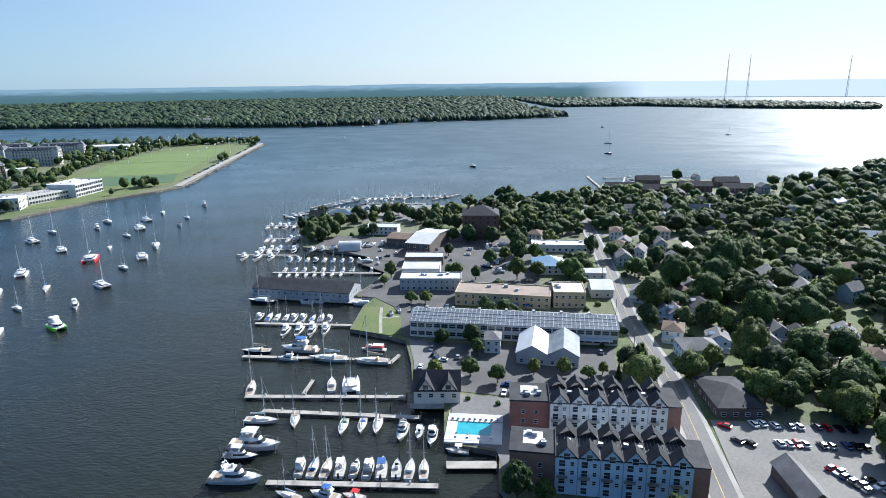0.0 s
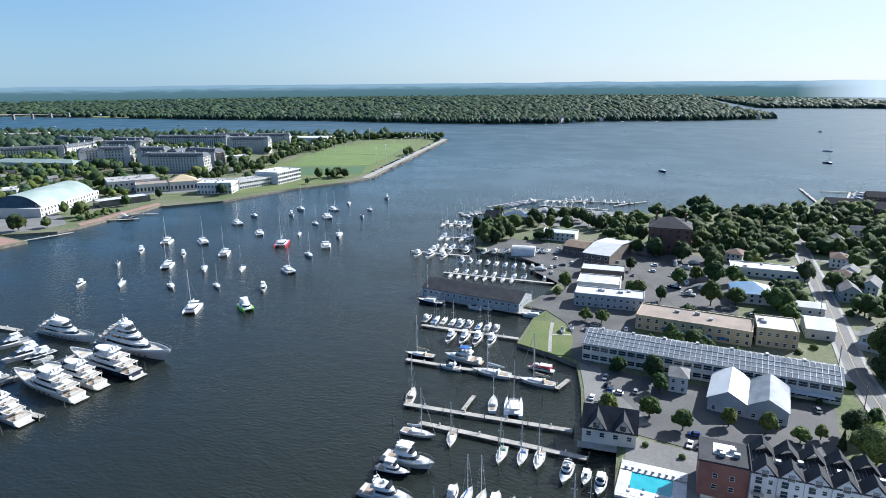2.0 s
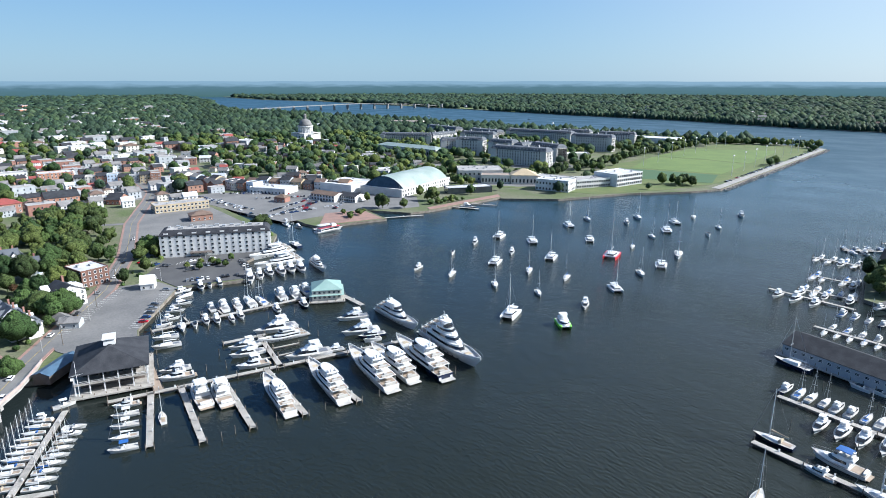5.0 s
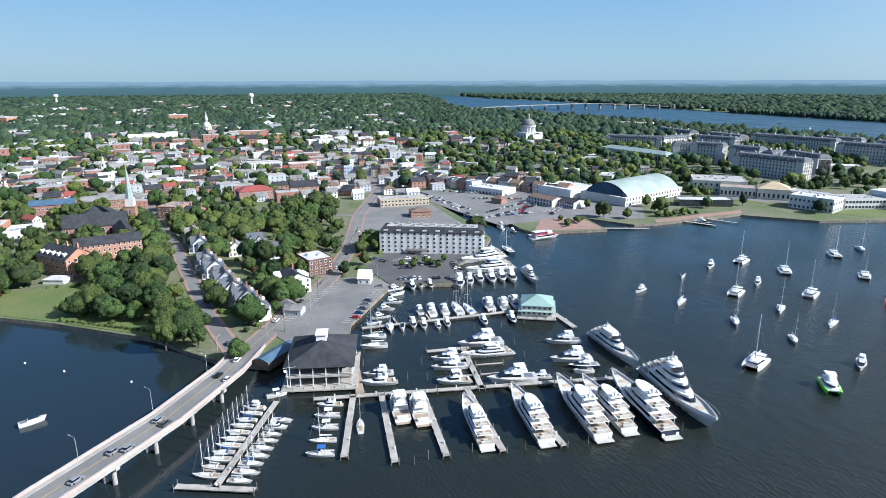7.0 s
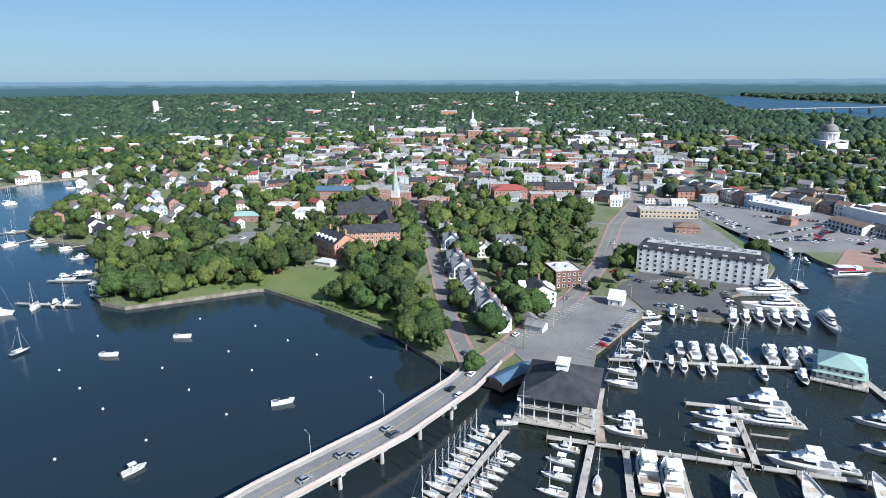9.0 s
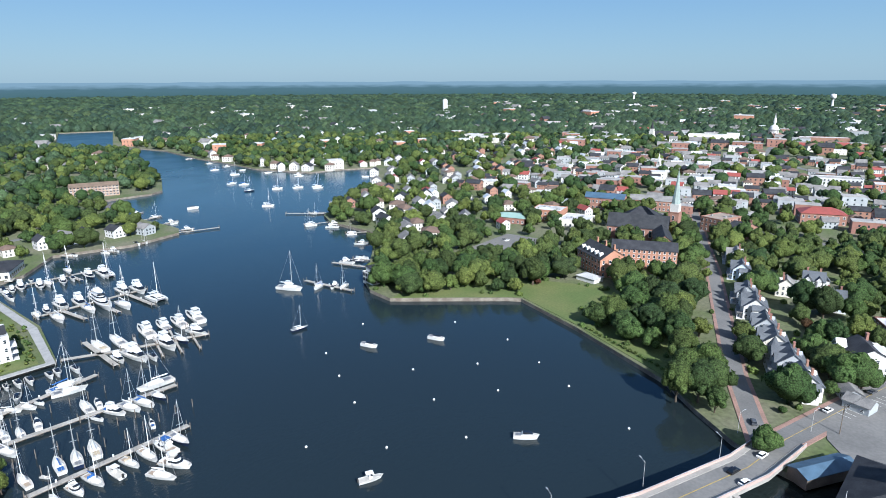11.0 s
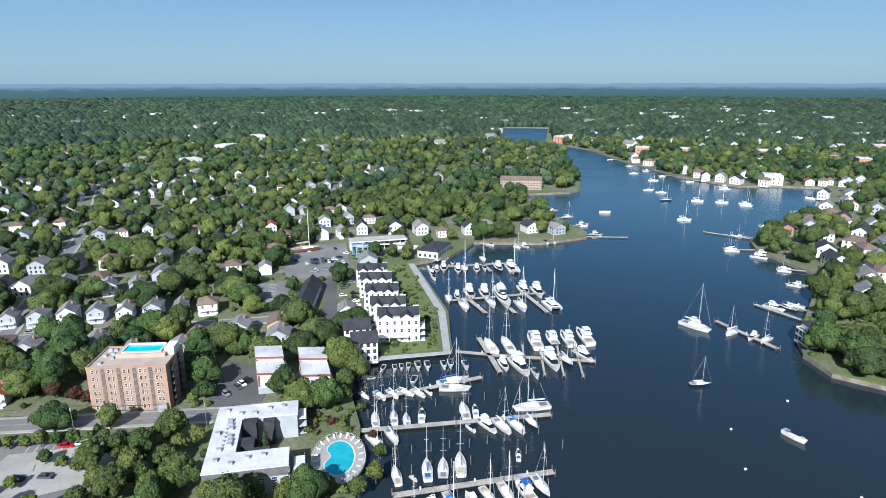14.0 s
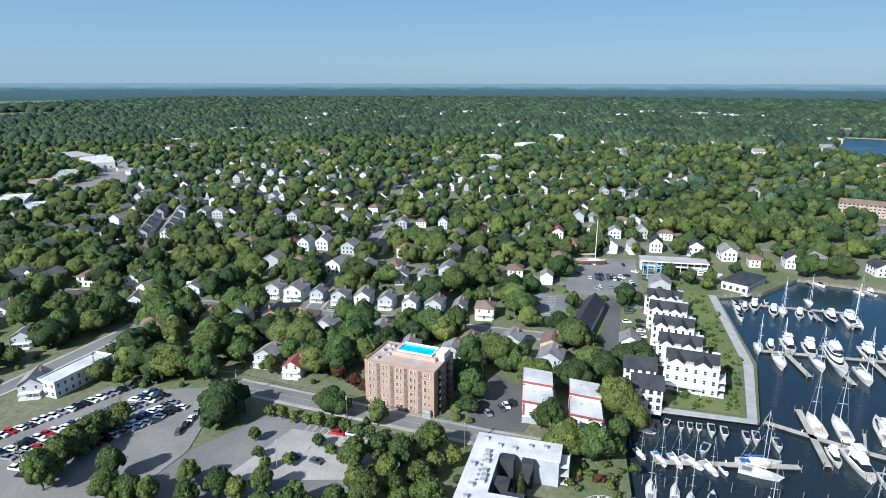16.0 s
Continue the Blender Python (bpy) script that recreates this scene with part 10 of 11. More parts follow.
# ---- houses and trees at large
for i in range(10):
    place_house(("grey", "white_grey", "grey", "grey", "white_slate", "grey", "blue", "grey", "white_slate", "cream")[i], -391 + i * 0.8, -94 + i * 13.4, RND.uniform(-4, 4), (0.95, 1.05, 0.9)[i % 3], True)
for x, y, k in ((-536, 130, "white_hip"), (-531, 156, "white_hip"), (-523, 175, "white_grey"), (-510, 190, "tan"), (-512, 212, "white_slate"), (-509, 228, "grey"), (-511, 242, "white_slate"), (-505, 262, "white_hip"), (-495, 280, "grey"), (-857, 201, "white_hip"), (-840, 177, "white_hip"), (-612, 112, "cream"), (-455, 36, "tan"), (-667, 12, "white_hip"), (-623, 0, "white_grey"), (-347, -165, "grey"), (-379, -165, "white_grey"), (-303, -42, "white_red"), (-310, -57, "grey"), (-346, -45, "grey"), (-346, -18, "grey"), (-486, -130, "white_red"), (-494, -106, "white_grey"), (-385, -246, "white_hip"), (-405, -258, "grey"), (-421, -292, "white_hip"), (-441, -76, "white_grey"), (-441, -56, "white_grey"), (-431, -31, "white_slate"), (-430, -16, "grey"), (-330, 0, "grey"), (-560, 60, "white_red"),
                (-328, 20, "grey"), (-344, 24, "tan"), (-346, 44, "grey"), (-352, 62, "tan"), (-330, 62, "grey")):
    place_house(k, x, y, RND.uniform(-12, 12), 1.0, True)
    block(x + 9, y, 10, 9, 0, 0.5)
# white gabled townhouses stepping down a western street
for i in range(10):
    for k, off in (("f_white", 0), ("f_grey", 17)):
        x, y = -499 - i * 10.4 + off * 0.45, -238 - i * 5.3 - off * 0.9
        if abs(x + 558) > 6:
            place_house(k, x, y, 27, 0.95, True)
            block(x + 12, y + 8, 14, 12, 27)
t = building("apartment_house", "long white two-storey apartment house with a flat pale roof", "house", -278, -125, -8, 27, 9, 6.4, "white", "flat", "flatwhite", 2, (9, 3), (1.1, 1.4), "white", "flrb", parapet=True)
for x, y in ((-420, 470), (-395, 470), (-372, 455), (-352, 440), (-338, 415), (-322, 398), (-300, 372), (-360, 415), (-382, 430), (-720, 585), (-755, 590), (-790, 598), (-812, 600), (-900, 605), (-930, 612), (-560, 615), (-545, 632), (-520, 600), (-505, 560), (-480, 540), (-465, 500), (-698, 578), (-683, 588), (-665, 596), (-645, 618), (-837, 590), (-873, 592), (-440, 512), (-413, 497), (-400, 520), (-325, 444), (-352, 499), (-300, 400), (-330, 420), (-310, 460)):
    place_house(RND.choice(["white_grey", "cream", "white_slate", "f_white"]), x, y, RND.uniform(-60, -20), 1.1, True)
for x, y in ((354, -118), (371, -130), (395, -146), (293, -143), (264, -149), (425, -118), (396, -122), (414, -142), (434, -152), (525, -112), (566, -170), (561, -206), (609, -237), (650, -283), (410, -58), (238, -178), (205, -170), (227, -194), (240, -208), (305, -211), (297, -192), (350, -254), (382, -118), (213, -210), (253, -136), (232, -132), (270, -200), (330, -235), (285, -122), (258, -130), (224, -150), (325, -199), (330, -217), (225, -170), (232, -186), (300, -150), (350, -150), (470, -120), (505, -125), (545, -120), (480, -160), (520, -170), (600, -190)):
    place_house(RND.choice(NEAR_BAG), x, y, RND.uniform(-15, 15) + 180, 1.0, True)
for x, y, w in ((636, -135, 30), (626, -170, 34), (653, -215, 34), (644, -256, 30), (690, -255, 26), (690, -170, 26)):
    building("dockside_flats", "dark-roofed brick flats beside the far docks", "apartment block", x, y, -85, w, 14, 6.5, "darkbrick", "gable", "slate", 2, (7, 3), (1.3, 1.4), "white", "f", 4.5, group="dockside flats")

# rows of houses along the western streets
plain([(-222, -166), (-222, -122), (-262, -112), (-270, -116), (-292, -116), (-325, -134), (-325, -150), (-265, -158)])
plain([(-300, -66), (-286, -64), (-264, -50), (-266, -20), (-284, -20), (-296, -36)])
plain([(-382, -120), (-362, -120), (-360, 48), (-380, 48)])
for x0, turn in ((-352, 180), (-445, 180), (-488, 0), (-530, 180), (-575, 0), (-625, 180), (-660, 0), (-705, 180), (-760, 0), (-820, 180), (-880, 0)):
    y = -420.0
    while y < 130:
        y += RND.uniform(13, 21)
        if RND.random() < 0.88:
            place_house(RND.choice(NEAR_BAG if x0 > -500 and y > -200 else ["f_white", "f_grey", "f_cream", "f_grey", "f_whitedark", "f_grey", "f_blue"]), x0 + RND.uniform(-4, 4), y, turn + RND.uniform(-8, 8), RND.uniform(0.85, 1.05))


def scatter(n, box, kinds, size, poly=HOME, turn=(0, 360), gap=None):
    """Buildings strewn over a district, clear of one another."""
    made = 0
    for _ in range(n * 4):
        if made >= n:
            return
        x, y = RND.uniform(box[0], box[1]), RND.uniform(box[2], box[3])
        if inside(poly, np.array([x]), np.array([y]))[0] and inside(poly, np.array([x + 14, x - 14, x, x]), np.array([y, y, y + 14, y - 14])).all():
            if place_house(RND.choice(kinds), x, y, RND.uniform(*turn), RND.uniform(*size)):
                made += 1


OLD = ["f_brick", "f_flatbrick", "f_white", "f_flatgrey", "f_grey", "f_cream", "f_grey", "f_whiteslate", "f_white", "f_brick", "f_flatwhite", "f_flatgrey", "f_grey", "f_cream", "f_red", "f_brick"]
scatter(400, (-430, 130, 600, 1080), OLD, (0.75, 1.2), turn=(5, 25))
scatter(240, (-750, 330, 1050, 1750), OLD + ["f_flatbrick", "f_flatwhite"], (1.0, 1.7), turn=(5, 25))
scatter(120, (-640, -240, 400, 1050), ["f_white", "f_cream", "f_whiteslate", "f_grey", "f_brick", "f_red"], (0.85, 1.1), turn=(-50, -30))
scatter(130, (-1500, -600, 620, 1700), ["f_white", "f_cream", "f_flatwhite", "f_whiteslate", "f_orange"], (0.9, 1.5), turn=(-50, -30))
scatter(110, (100, 420, 640, 1150), OLD, (0.8, 1.1), turn=(-40, -10))
scatter(90, (-1400, -780, -600, 480), ["f_white", "f_grey", "f_cream", "f_grey"], (0.9, 1.2))
scatter(70, (-2600, -1300, -800, 2000), ["f_white", "f_flatwhite"], (1.2, 2.2))
scatter(60, (-1600, 400, 1700, 3200), ["f_flatwhite", "f_orange", "f_white"], (1.4, 2.4))
scatter(50, (300, 780, -480, -130), ["f_white", "f_grey", "f_cream", "f_whiteslate"], (0.9, 1.1))
scatter(40, (1600, 2300, 200, 1500), ["f_white", "f_cream"], (1.1, 1.8), FAR)
for x, y, w, d, rot, wm in ((-1560, 1680, 150, 30, -40, "white"), (-1330, 1800, 60, 24, -40, "offwhite"), (-870, 1500, 90, 30, 10, "orangebrick"), (-760, 1500, 60, 30, 10, "brick"), (-640, 1480, 70, 24, 12, "offwhite"), (-330, 1330, 90, 26, 12, "offwhite"), (-150, 1380, 80, 24, 12, "brick"), (-2300, 2300, 90, 30, -40, "white"), (-620, 2300, 120, 30, 5, "orangebrick")):
    building("large_block", "long flat-roofed block among distant trees", "building", x, y, rot, w, d, 13, wm, "flat", "flatwhite", 0, group="distant flat-roofed blocks")
for x, y, rot, w, d, h, wm, rm, label in ((-870, -610, 41, 110, 44, 8, "offwhite", "flatwhite", "long low shopping hall with a pale roof"), (-915, -690, 60, 90, 40, 8, "tanbrick", "flatgrey", "long low shopping hall with a grey roof"), (-682, -528, 40, 44, 26, 6.5, "orangebrick", "flattan", "low orange brick shop beside a parking lot"), (-742, -545, 36, 70, 22, 7, "offwhite", "flatgrey", "low pale shop row with a grey roof"), (-590, -470, 35, 46, 26, 6, "offwhite", "flatwhite", "low white workshop with a pale flat roof"), (-560, -420, 35, 40, 18, 6, "offwhite", "metalroof", "low white workshop with a metal roof")):
    building("shop", label, "shop", x, y, rot, w, d, h, wm, "flat", rm, 1, (9, 4), (2.4, 1.8), "white", "flrb", group="western shops", units=5)
sheet("parking_lot", [(-640, -470), (-664, -430), (-780, -470), (-860, -545), (-830, -585), (-770, -520), (-700, -500)], 2.2, M["palelot"], "pale parking lot before a shopping centre", "parking lot")
far_rng = random.Random(11)
sheet("naval_yard", [(1650, 640), (1718, 490), (1876, 392), (1985, 160), (2030, 170), (1930, 400), (1760, 530), (1690, 660)], 2.2, M["palelot"], "pale paved yard of a naval station on the far shore", "yard", keep=False)
for i in range(26):
    u = i / 25
    x, y = (1668 + 60 * u * 3, 610 - 125 * u * 3) if u < 0.34 else (1728 + 158 * (u - 0.34) * 3, 480 - 92 * (u - 0.34) * 3) if u < 0.67 else (1886 + 108 * (u - 0.67) * 3, 388 - 215 * (u - 0.67) * 3)
    wall = far_rng.choice(["offwhite", "greysiding", "tansiding", "white", "darkbrick"])
    building("naval_station", "low flat-roofed naval station building on the far shore", "building", x + far_rng.uniform(18, 60), y + far_rng.uniform(0, 30), -50 + far_rng.choice((0, 90)) + far_rng.uniform(-8, 8), far_rng.uniform(14, 46), far_rng.uniform(10, 20), far_rng.uniform(4, 11), wall, far_rng.choice(("flat", "gable")), far_rng.choice(("flatwhite", "flatgrey", "shingle")), 0, rise=3, group="far shore station")
for p, q in (((1700, 520), (1650, 500)), ((1790, 440), (1760, 395)), ((1900, 350), (1850, 330)), ((1935, 260), (1880, 235))):
    dock(p, q, 5.0, pedestals=False)
# lawns and houses along the far shore
for x, y, a, b in ((1680, 700, 60, 26), (1660, 860, 70, 22), (1650, 1050, 90, 24), (1660, 1260, 80, 30), (1600, 1500, 120, 26), (1560, 1700, 100, 30), (1500, 2000, 120, 30), (1480, 2250, 100, 34), (2120, 20, 60, 24)):
    plain([(x - b, y - a), (x + b, y - a * 0.8), (x + b * 1.4, y + a * 0.7), (x - b * 0.4, y + a)])
    sheet("lawn", [(x - b, y - a), (x + b, y - a * 0.8), (x + b * 1.4, y + a * 0.7), (x - b * 0.4, y + a)], 2.2, M["grass"], "mown waterside lawn on the far shore", "lawn", keep=False)
    for k in range(4):
        FAR_LIST.append((far_rng.choice(["f_white", "f_grey", "f_cream", "f_whitedark"]), x + b * far_rng.uniform(0.2, 1.6), y + a * far_rng.uniform(-0.9, 0.9), far_rng.uniform(60, 120), 1.3, 1.3, 1.1))
scatter(160, (1560, 2600, 100, 2400), ["f_white", "f_cream", "f_grey", "f_whitedark"], (1.0, 1.6), FAR)
scatter(170, (-2800, -1000, -900, 1300), ["f_white", "f_grey", "f_cream", "f_flatwhite", "f_whitedark"], (1.0, 1.7))
scatter(90, (-1500, 300, 1500, 2900), ["f_white", "f_flatgrey", "f_cream", "f_flatwhite", "f_brick"], (1.1, 2.0))

# cars and rocks along the seawall
car_row((650, 404), (1120, 549), 74, 107, 2.62, 0.6)
stones = Geo()
for k in range(560):
    u = k / 559
    a = Vector((618, 379)).lerp(Vector((1139, 540)), u)
    d = far_rng.uniform(-1.0, 2.2)
    r = far_rng.uniform(0.6, 1.5)
    stones.box(a.x + 0.3 * d, a.y - d, far_rng.uniform(-0.6, 0.9) - 0.35 * d, 2 * r, 1.6 * r, 1.1 * r, far_rng.uniform(0, 180), top=0.65)
tagged(part("riprap", stones, M["rock"]), "grey boulders heaped along a seawall", "rocks", "", "stuff")

distant_houses()
distant_cars()

plain([(-250, 62), (-216, 62), (-214, 94), (-250, 94)])

# chosen trees
for x, y, k, s in ((-67, 266, "dark0", 1.25), (-76, 280, "green1", 1.3), (-82, 296, "green2", 1.3), (-92, 322, "green0", 1.3), (-101, 302, "light1", 1.2), (-100, 330, "green3", 1.2), (-88, 310, "dark1", 1.3), (-112, 312, "green2", 1.3), (-122, 318, "green0", 1.4), (-131, 330, "light0", 1.2), (-105, 350, "green1", 1.1), (-118, 360, "dark2", 1.1), (-187, 368, "dark0", 1.3), (-196, 382, "dark1", 1.3), (-204, 370, "green1", 1.2), (-216, 352, "light0", 1.2), (-206, 345, "green0", 1.2), (-222, 330, "green2", 1.2)):
    tree(k, x, y, s)
for x, y, k, s in ((-229, 304, "light1", 1.1), (-245, 309, "dark2", 1.0), (-236, 318, "green3", 1.2), (-226, 340, "green1", 1.3), (-240, 340, "dark0", 1.3), (-253, 330, "green0", 1.2), (-214, 400, "green2", 1.2), (-182, 352, "red", 0.9), (-74, 262, "green3", 1.1), (-60, 262, "dark1", 0.9), (-70, 288, "green0", 1.3), (-95, 340, "dark0", 1.2), (-84, 330, "light0", 1.1), (-108, 372, "green2", 1.1), (-114, 388, "dark1", 1.1), (-122, 404, "green0", 1.1), (-132, 352, "red", 0.7), (-54, 286, "light2", 0.7), (-40, 276, "bush", 1.0), (-46, 272, "red", 0.5), (-36, 268, "bush", 1.0)):
    tree(k, x, y, s)
for x, y, k, s in ((172, -30, "light0", 0.8), (176, -44, "green0", 0.75), (172, -56, "green1", 0.8), (196, -44, "green2", 0.7), (206, -40, "dark0", 1.0), (182, -70, "light1", 0.7), (183, -82, "light2", 0.7), (182, -92, "light0", 0.7), (184, -104, "cone0", 0.6), (187, -98, "light1", 0.6), (193, -108, "dark1", 0.9), (185, -112, "light2", 0.7), (100, -70, "dark2", 0.9), (101, -78, "green0", 0.6), (258, -6, "light0", 0.9), (300, 26, "light1", 0.9), (200, -158, "light0", 1.4), (176, -168, "green1", 1.2), (160, -196, "green2", 1.2), (310, -14, "green0", 0.9), (335, -32, "green1", 0.9), (350, -40, "light0", 1.0)):
    tree(k, x, y, s)
for x, y, k, s in ((-272, 55, "cone0", 1.2), (-280, 60, "green0", 0.8), (-284, 92, "light0", 1.1), (-276, 86, "green1", 0.9), (-240, 56, "cone0", 0.8), (-300, -22, "red", 1.4), (-296, -14, "red", 1.3), (-304, -30, "dark0", 0.9), (-292, -8, "red", 1.1), (-216, 88, "light1", 0.7), (-211, 82, "green0", 0.6), (-240, 91, "red", 0.6), (-228, 91.5, "green1", 0.5), (-214, 74, "light0", 0.6), (-300, -52, "green0", 0.9), (-310, -40, "green1", 0.9), (-270, 16, "cone0", 0.35), (-260, 90, "bush", 1.2), (-266, 84, "green2", 0.6)):
    tree(k, x, y, s)
for i in range(13):
    tree(RND.choice(["light0", "light1", "green0", "light2"]), -268 + i * 0.9, -36 + i * 5.0, 0.5)
for i in range(9):
    tree(RND.choice(["light0", "light1", "green1", "light2"]), -240 + RND.uniform(-14, 12), -34 + i * 5.6, 0.5)
for x, y, k, sz in ((-303, 353, "green0", 1.3), (-236, 292, "light1", 0.9), (-218, 314, "light0", 1.1), (-184, 350, "dark0", 1.5), (-166, 334, "green1", 1.0), (-130, 319, "green0", 1.3), (-106, 344, "light2", 1.2), (-122, 356, "green3", 1.1), (-145, 396, "red", 0.8)):
    tree(k, x, y, sz)
for i in range(16):
    tree(RND.choice(["green0", "light1", "dark0", "green2"]), -222 + RND.uniform(-10, 8), -66 + i * 6.0, 0.8)
for i in range(12):
    tree(RND.choice(GREENS), -216 - i * 3.0, -84 + RND.uniform(-4, 4), 0.85)
for i in range(34):
    u = i / 33
    tree(RND.choice(["dark0", "dark1", "green0", "dark2"]), 655 + 345 * u + RND.uniform(-7, 7), 600 + 140 * u + RND.uniform(-8, 10), 1.15)
for i in range(14):
    u = i / 13
    tree(RND.choice(["dark0", "dark1", "green1"]), 1072 + 107 * u + RND.uniform(-3, 3), 708 - 111 * u + RND.uniform(-4, 4), 1.2)
for x, y in ((583, 438), (590, 420), (600, 424), (608, 416), (596, 434), (612, 428), (603, 412)):
    tree(RND.choice(["dark0", "dark1"]), x, y, 1.2)
for i in range(14):
    tree(RND.choice(["light0", "light1", "light2"]), 288 + i * 3.0 + RND.uniform(-2, 2), 468 + i * 0.6 + RND.uniform(-1, 9), 0.75)
for i in range(10):
    tree(RND.choice(["green0", "light1", "red"]), 186 + RND.uniform(0, 34), 452 + RND.uniform(0, 26), 0.55)
for i in range(10):
    tree(RND.choice(["light0", "green0", "bush", "bush"]), 48 + i * 3.2, 372 + RND.uniform(-12, 4), 0.5)
for i in range(14):
    tree("bush", -306 - i * 6.0, 100 + 30 * min(1, i / 5) + RND.uniform(-3, 10), 0.8)

for x, y, k, sz in ((210, -160, "light1", 1.8), (172, -156, "light0", 1.5), (258, -125, "green1", 1.7), (280, -156, "green0", 2.0), (323, -174, "green2", 2.0), (267, -175, "dark1", 1.7), (244, -172, "green3", 1.5), (208, -181, "green0", 1.7), (212, -196, "green1", 1.6), (175, -184, "green2", 1.5), (352, -138, "green0", 1.8), (386, -169, "dark0", 1.8), (363, -200, "green1", 2.0), (382, -236, "green3", 1.9), (142, -186, "green1", 1.5), (300, -165, "green1", 1.9), (290, -140, "green3", 1.6), (245, -150, "dark0", 1.5), (330, -205, "dark2", 1.7),
                   (-70, 276, "light0", 1.3), (-58, 300, "green0", 0.7), (-64, 318, "light1", 0.8), (-72, 340, "green1", 0.8), (-50, 322, "red", 0.9), (-30, 318, "light2", 0.8), (-28, 300, "green1", 0.6), (-32, 352, "dark0", 1.2), (-45, 370, "red", 1.2), (-50, 392, "dark1", 1.4), (-40, 388, "dark0", 1.4), (-28, 392, "green0", 1.3), (-12, 398, "green2", 1.2), (4, 392, "light1", 1.1), (8, 408, "green1", 1.2), (0, 420, "green0", 1.3), (-20, 424, "green3", 1.3), (-82, 414, "light0", 1.0), (-78, 430, "green1", 0.9), (-30, 440, "dark0", 1.4), (-66, 452, "green2", 1.3), (-15, 346, "red", 0.8), (-40, 304, "red", 0.7)):
    tree(k, x, y, sz)

car_row((488, 52), (494, 116), 20, 0, 2.22, 0.85)
car_row((499, 60), (500, 110), 16, 0, 2.22, 0.7)
POINT_TREES = [(396, 112), (402, 124), (410, 134), (418, 128), (424, 120), (412, 118), (406, 108), (398, 100), (388, 106), (380, 104), (428, 108), (434, 98), (474, 92), (480, 82), (486, 74), (478, 66), (468, 58), (460, 52), (470, 44), (482, 36), (490, 26), (476, 28), (464, 36), (455, 44), (446, 30), (440, 16), (432, 8), (444, -6), (450, -22), (452, -40), (446, 84), (452, 96), (462, 104)]
for i, (x, y) in enumerate(POINT_TREES):
    tree(("dark0", "green1", "dark1", "light0", "green0")[i % 5] if i < 12 else ("light1", "green2", "light0")[i % 3], x, y, 0.85 + 0.12 * (i % 4))
EAST_TREES = [(257, 2, "light0", 0.9), (310, -9, "green0", 0.8), (304, -27, "dark0", 0.8), (344, -50, "green1", 1.2), (309, -52, "green2", 1.0), (315, -64, "green0", 1.0), (366, -48, "green3", 1.2), (353, -60, "green0", 1.1), (355, 0, "dark1", 0.8), (285, 26, "light1", 0.6), (457, 30, "green1", 1.2), (470, 24, "light0", 1.1), (446, 70, "green0", 1.2), (397, 4, "dark0", 1.2), (402, 16, "dark2", 1.2), (394, -8, "dark1", 1.1), (392, -26, "green1", 1.2), (396, -42, "dark0", 1.2), (404, -48, "green2", 1.3), (440, -44, "green1", 1.3), (452, -30, "dark0", 1.3), (456, -50, "green3", 1.3), (470, -20, "green0", 1.3), (470, -60, "green2", 1.2), (420, -60, "light2", 0.9), (378, -98, "light0", 0.9), (392, -100, "green1", 0.8), (240, -44, "green0", 1.0), (206, -26, "dark0", 0.7)]
for x, y, k, sz in EAST_TREES:
    tree(k, x, y, sz)

WEST_TREES = [(-256, 16), (-248, 18), (-240, 16), (-256, 26), (-247, 29), (-240, 26), (-232, 30), (-226, 32), (-251, 34), (-232, 20), (-224, 24), (-244, 4), (-272, 74), (-250, 10), (-234, 8), (-226, 14), (-220, 40), (-214, 52), (-212, 62)]
for i, (x, y) in enumerate(WEST_TREES):
    tree(("light0", "green0", "light1", "green1", "light2", "green2")[i % 6], x, y, 0.75 + 0.1 * (i % 4))

# the fields and forests: individual near trees, then stuff
FOCUS = ((-50, -70), (0, 0), (-60, 60))


def reach(xs, ys):
    return np.min([np.hypot(xs - a, ys - b) for a, b in FOCUS], 0)


rs = np.random.RandomState(5)


def candidates(spacing, r0, r1, jitter=0.42):
    k = np.arange(-r1 - 60, r1 + 60, spacing)
    xs, ys = [a.ravel() for a in np.meshgrid(k, k)]
    xs, ys = xs + rs.uniform(-jitter, jitter, len(xs)) * spacing, ys + rs.uniform(-jitter, jitter, len(ys)) * spacing
    r = reach(xs, ys)
    keep = (r >= r0) & (r < r1)
    return xs[keep], ys[keep]


def on_land(xs, ys, polys=(HOME, FAR, SPIT), margin=4.0):
    ok = np.zeros(len(xs), bool)
    for poly in polys:
        hit = np.ones(len(xs), bool)
        for dx, dy in ((margin, 0), (-margin, 0), (0, margin), (0, -margin)):
            hit &= inside(poly, xs + dx, ys + dy)
        ok |= hit
    return ok


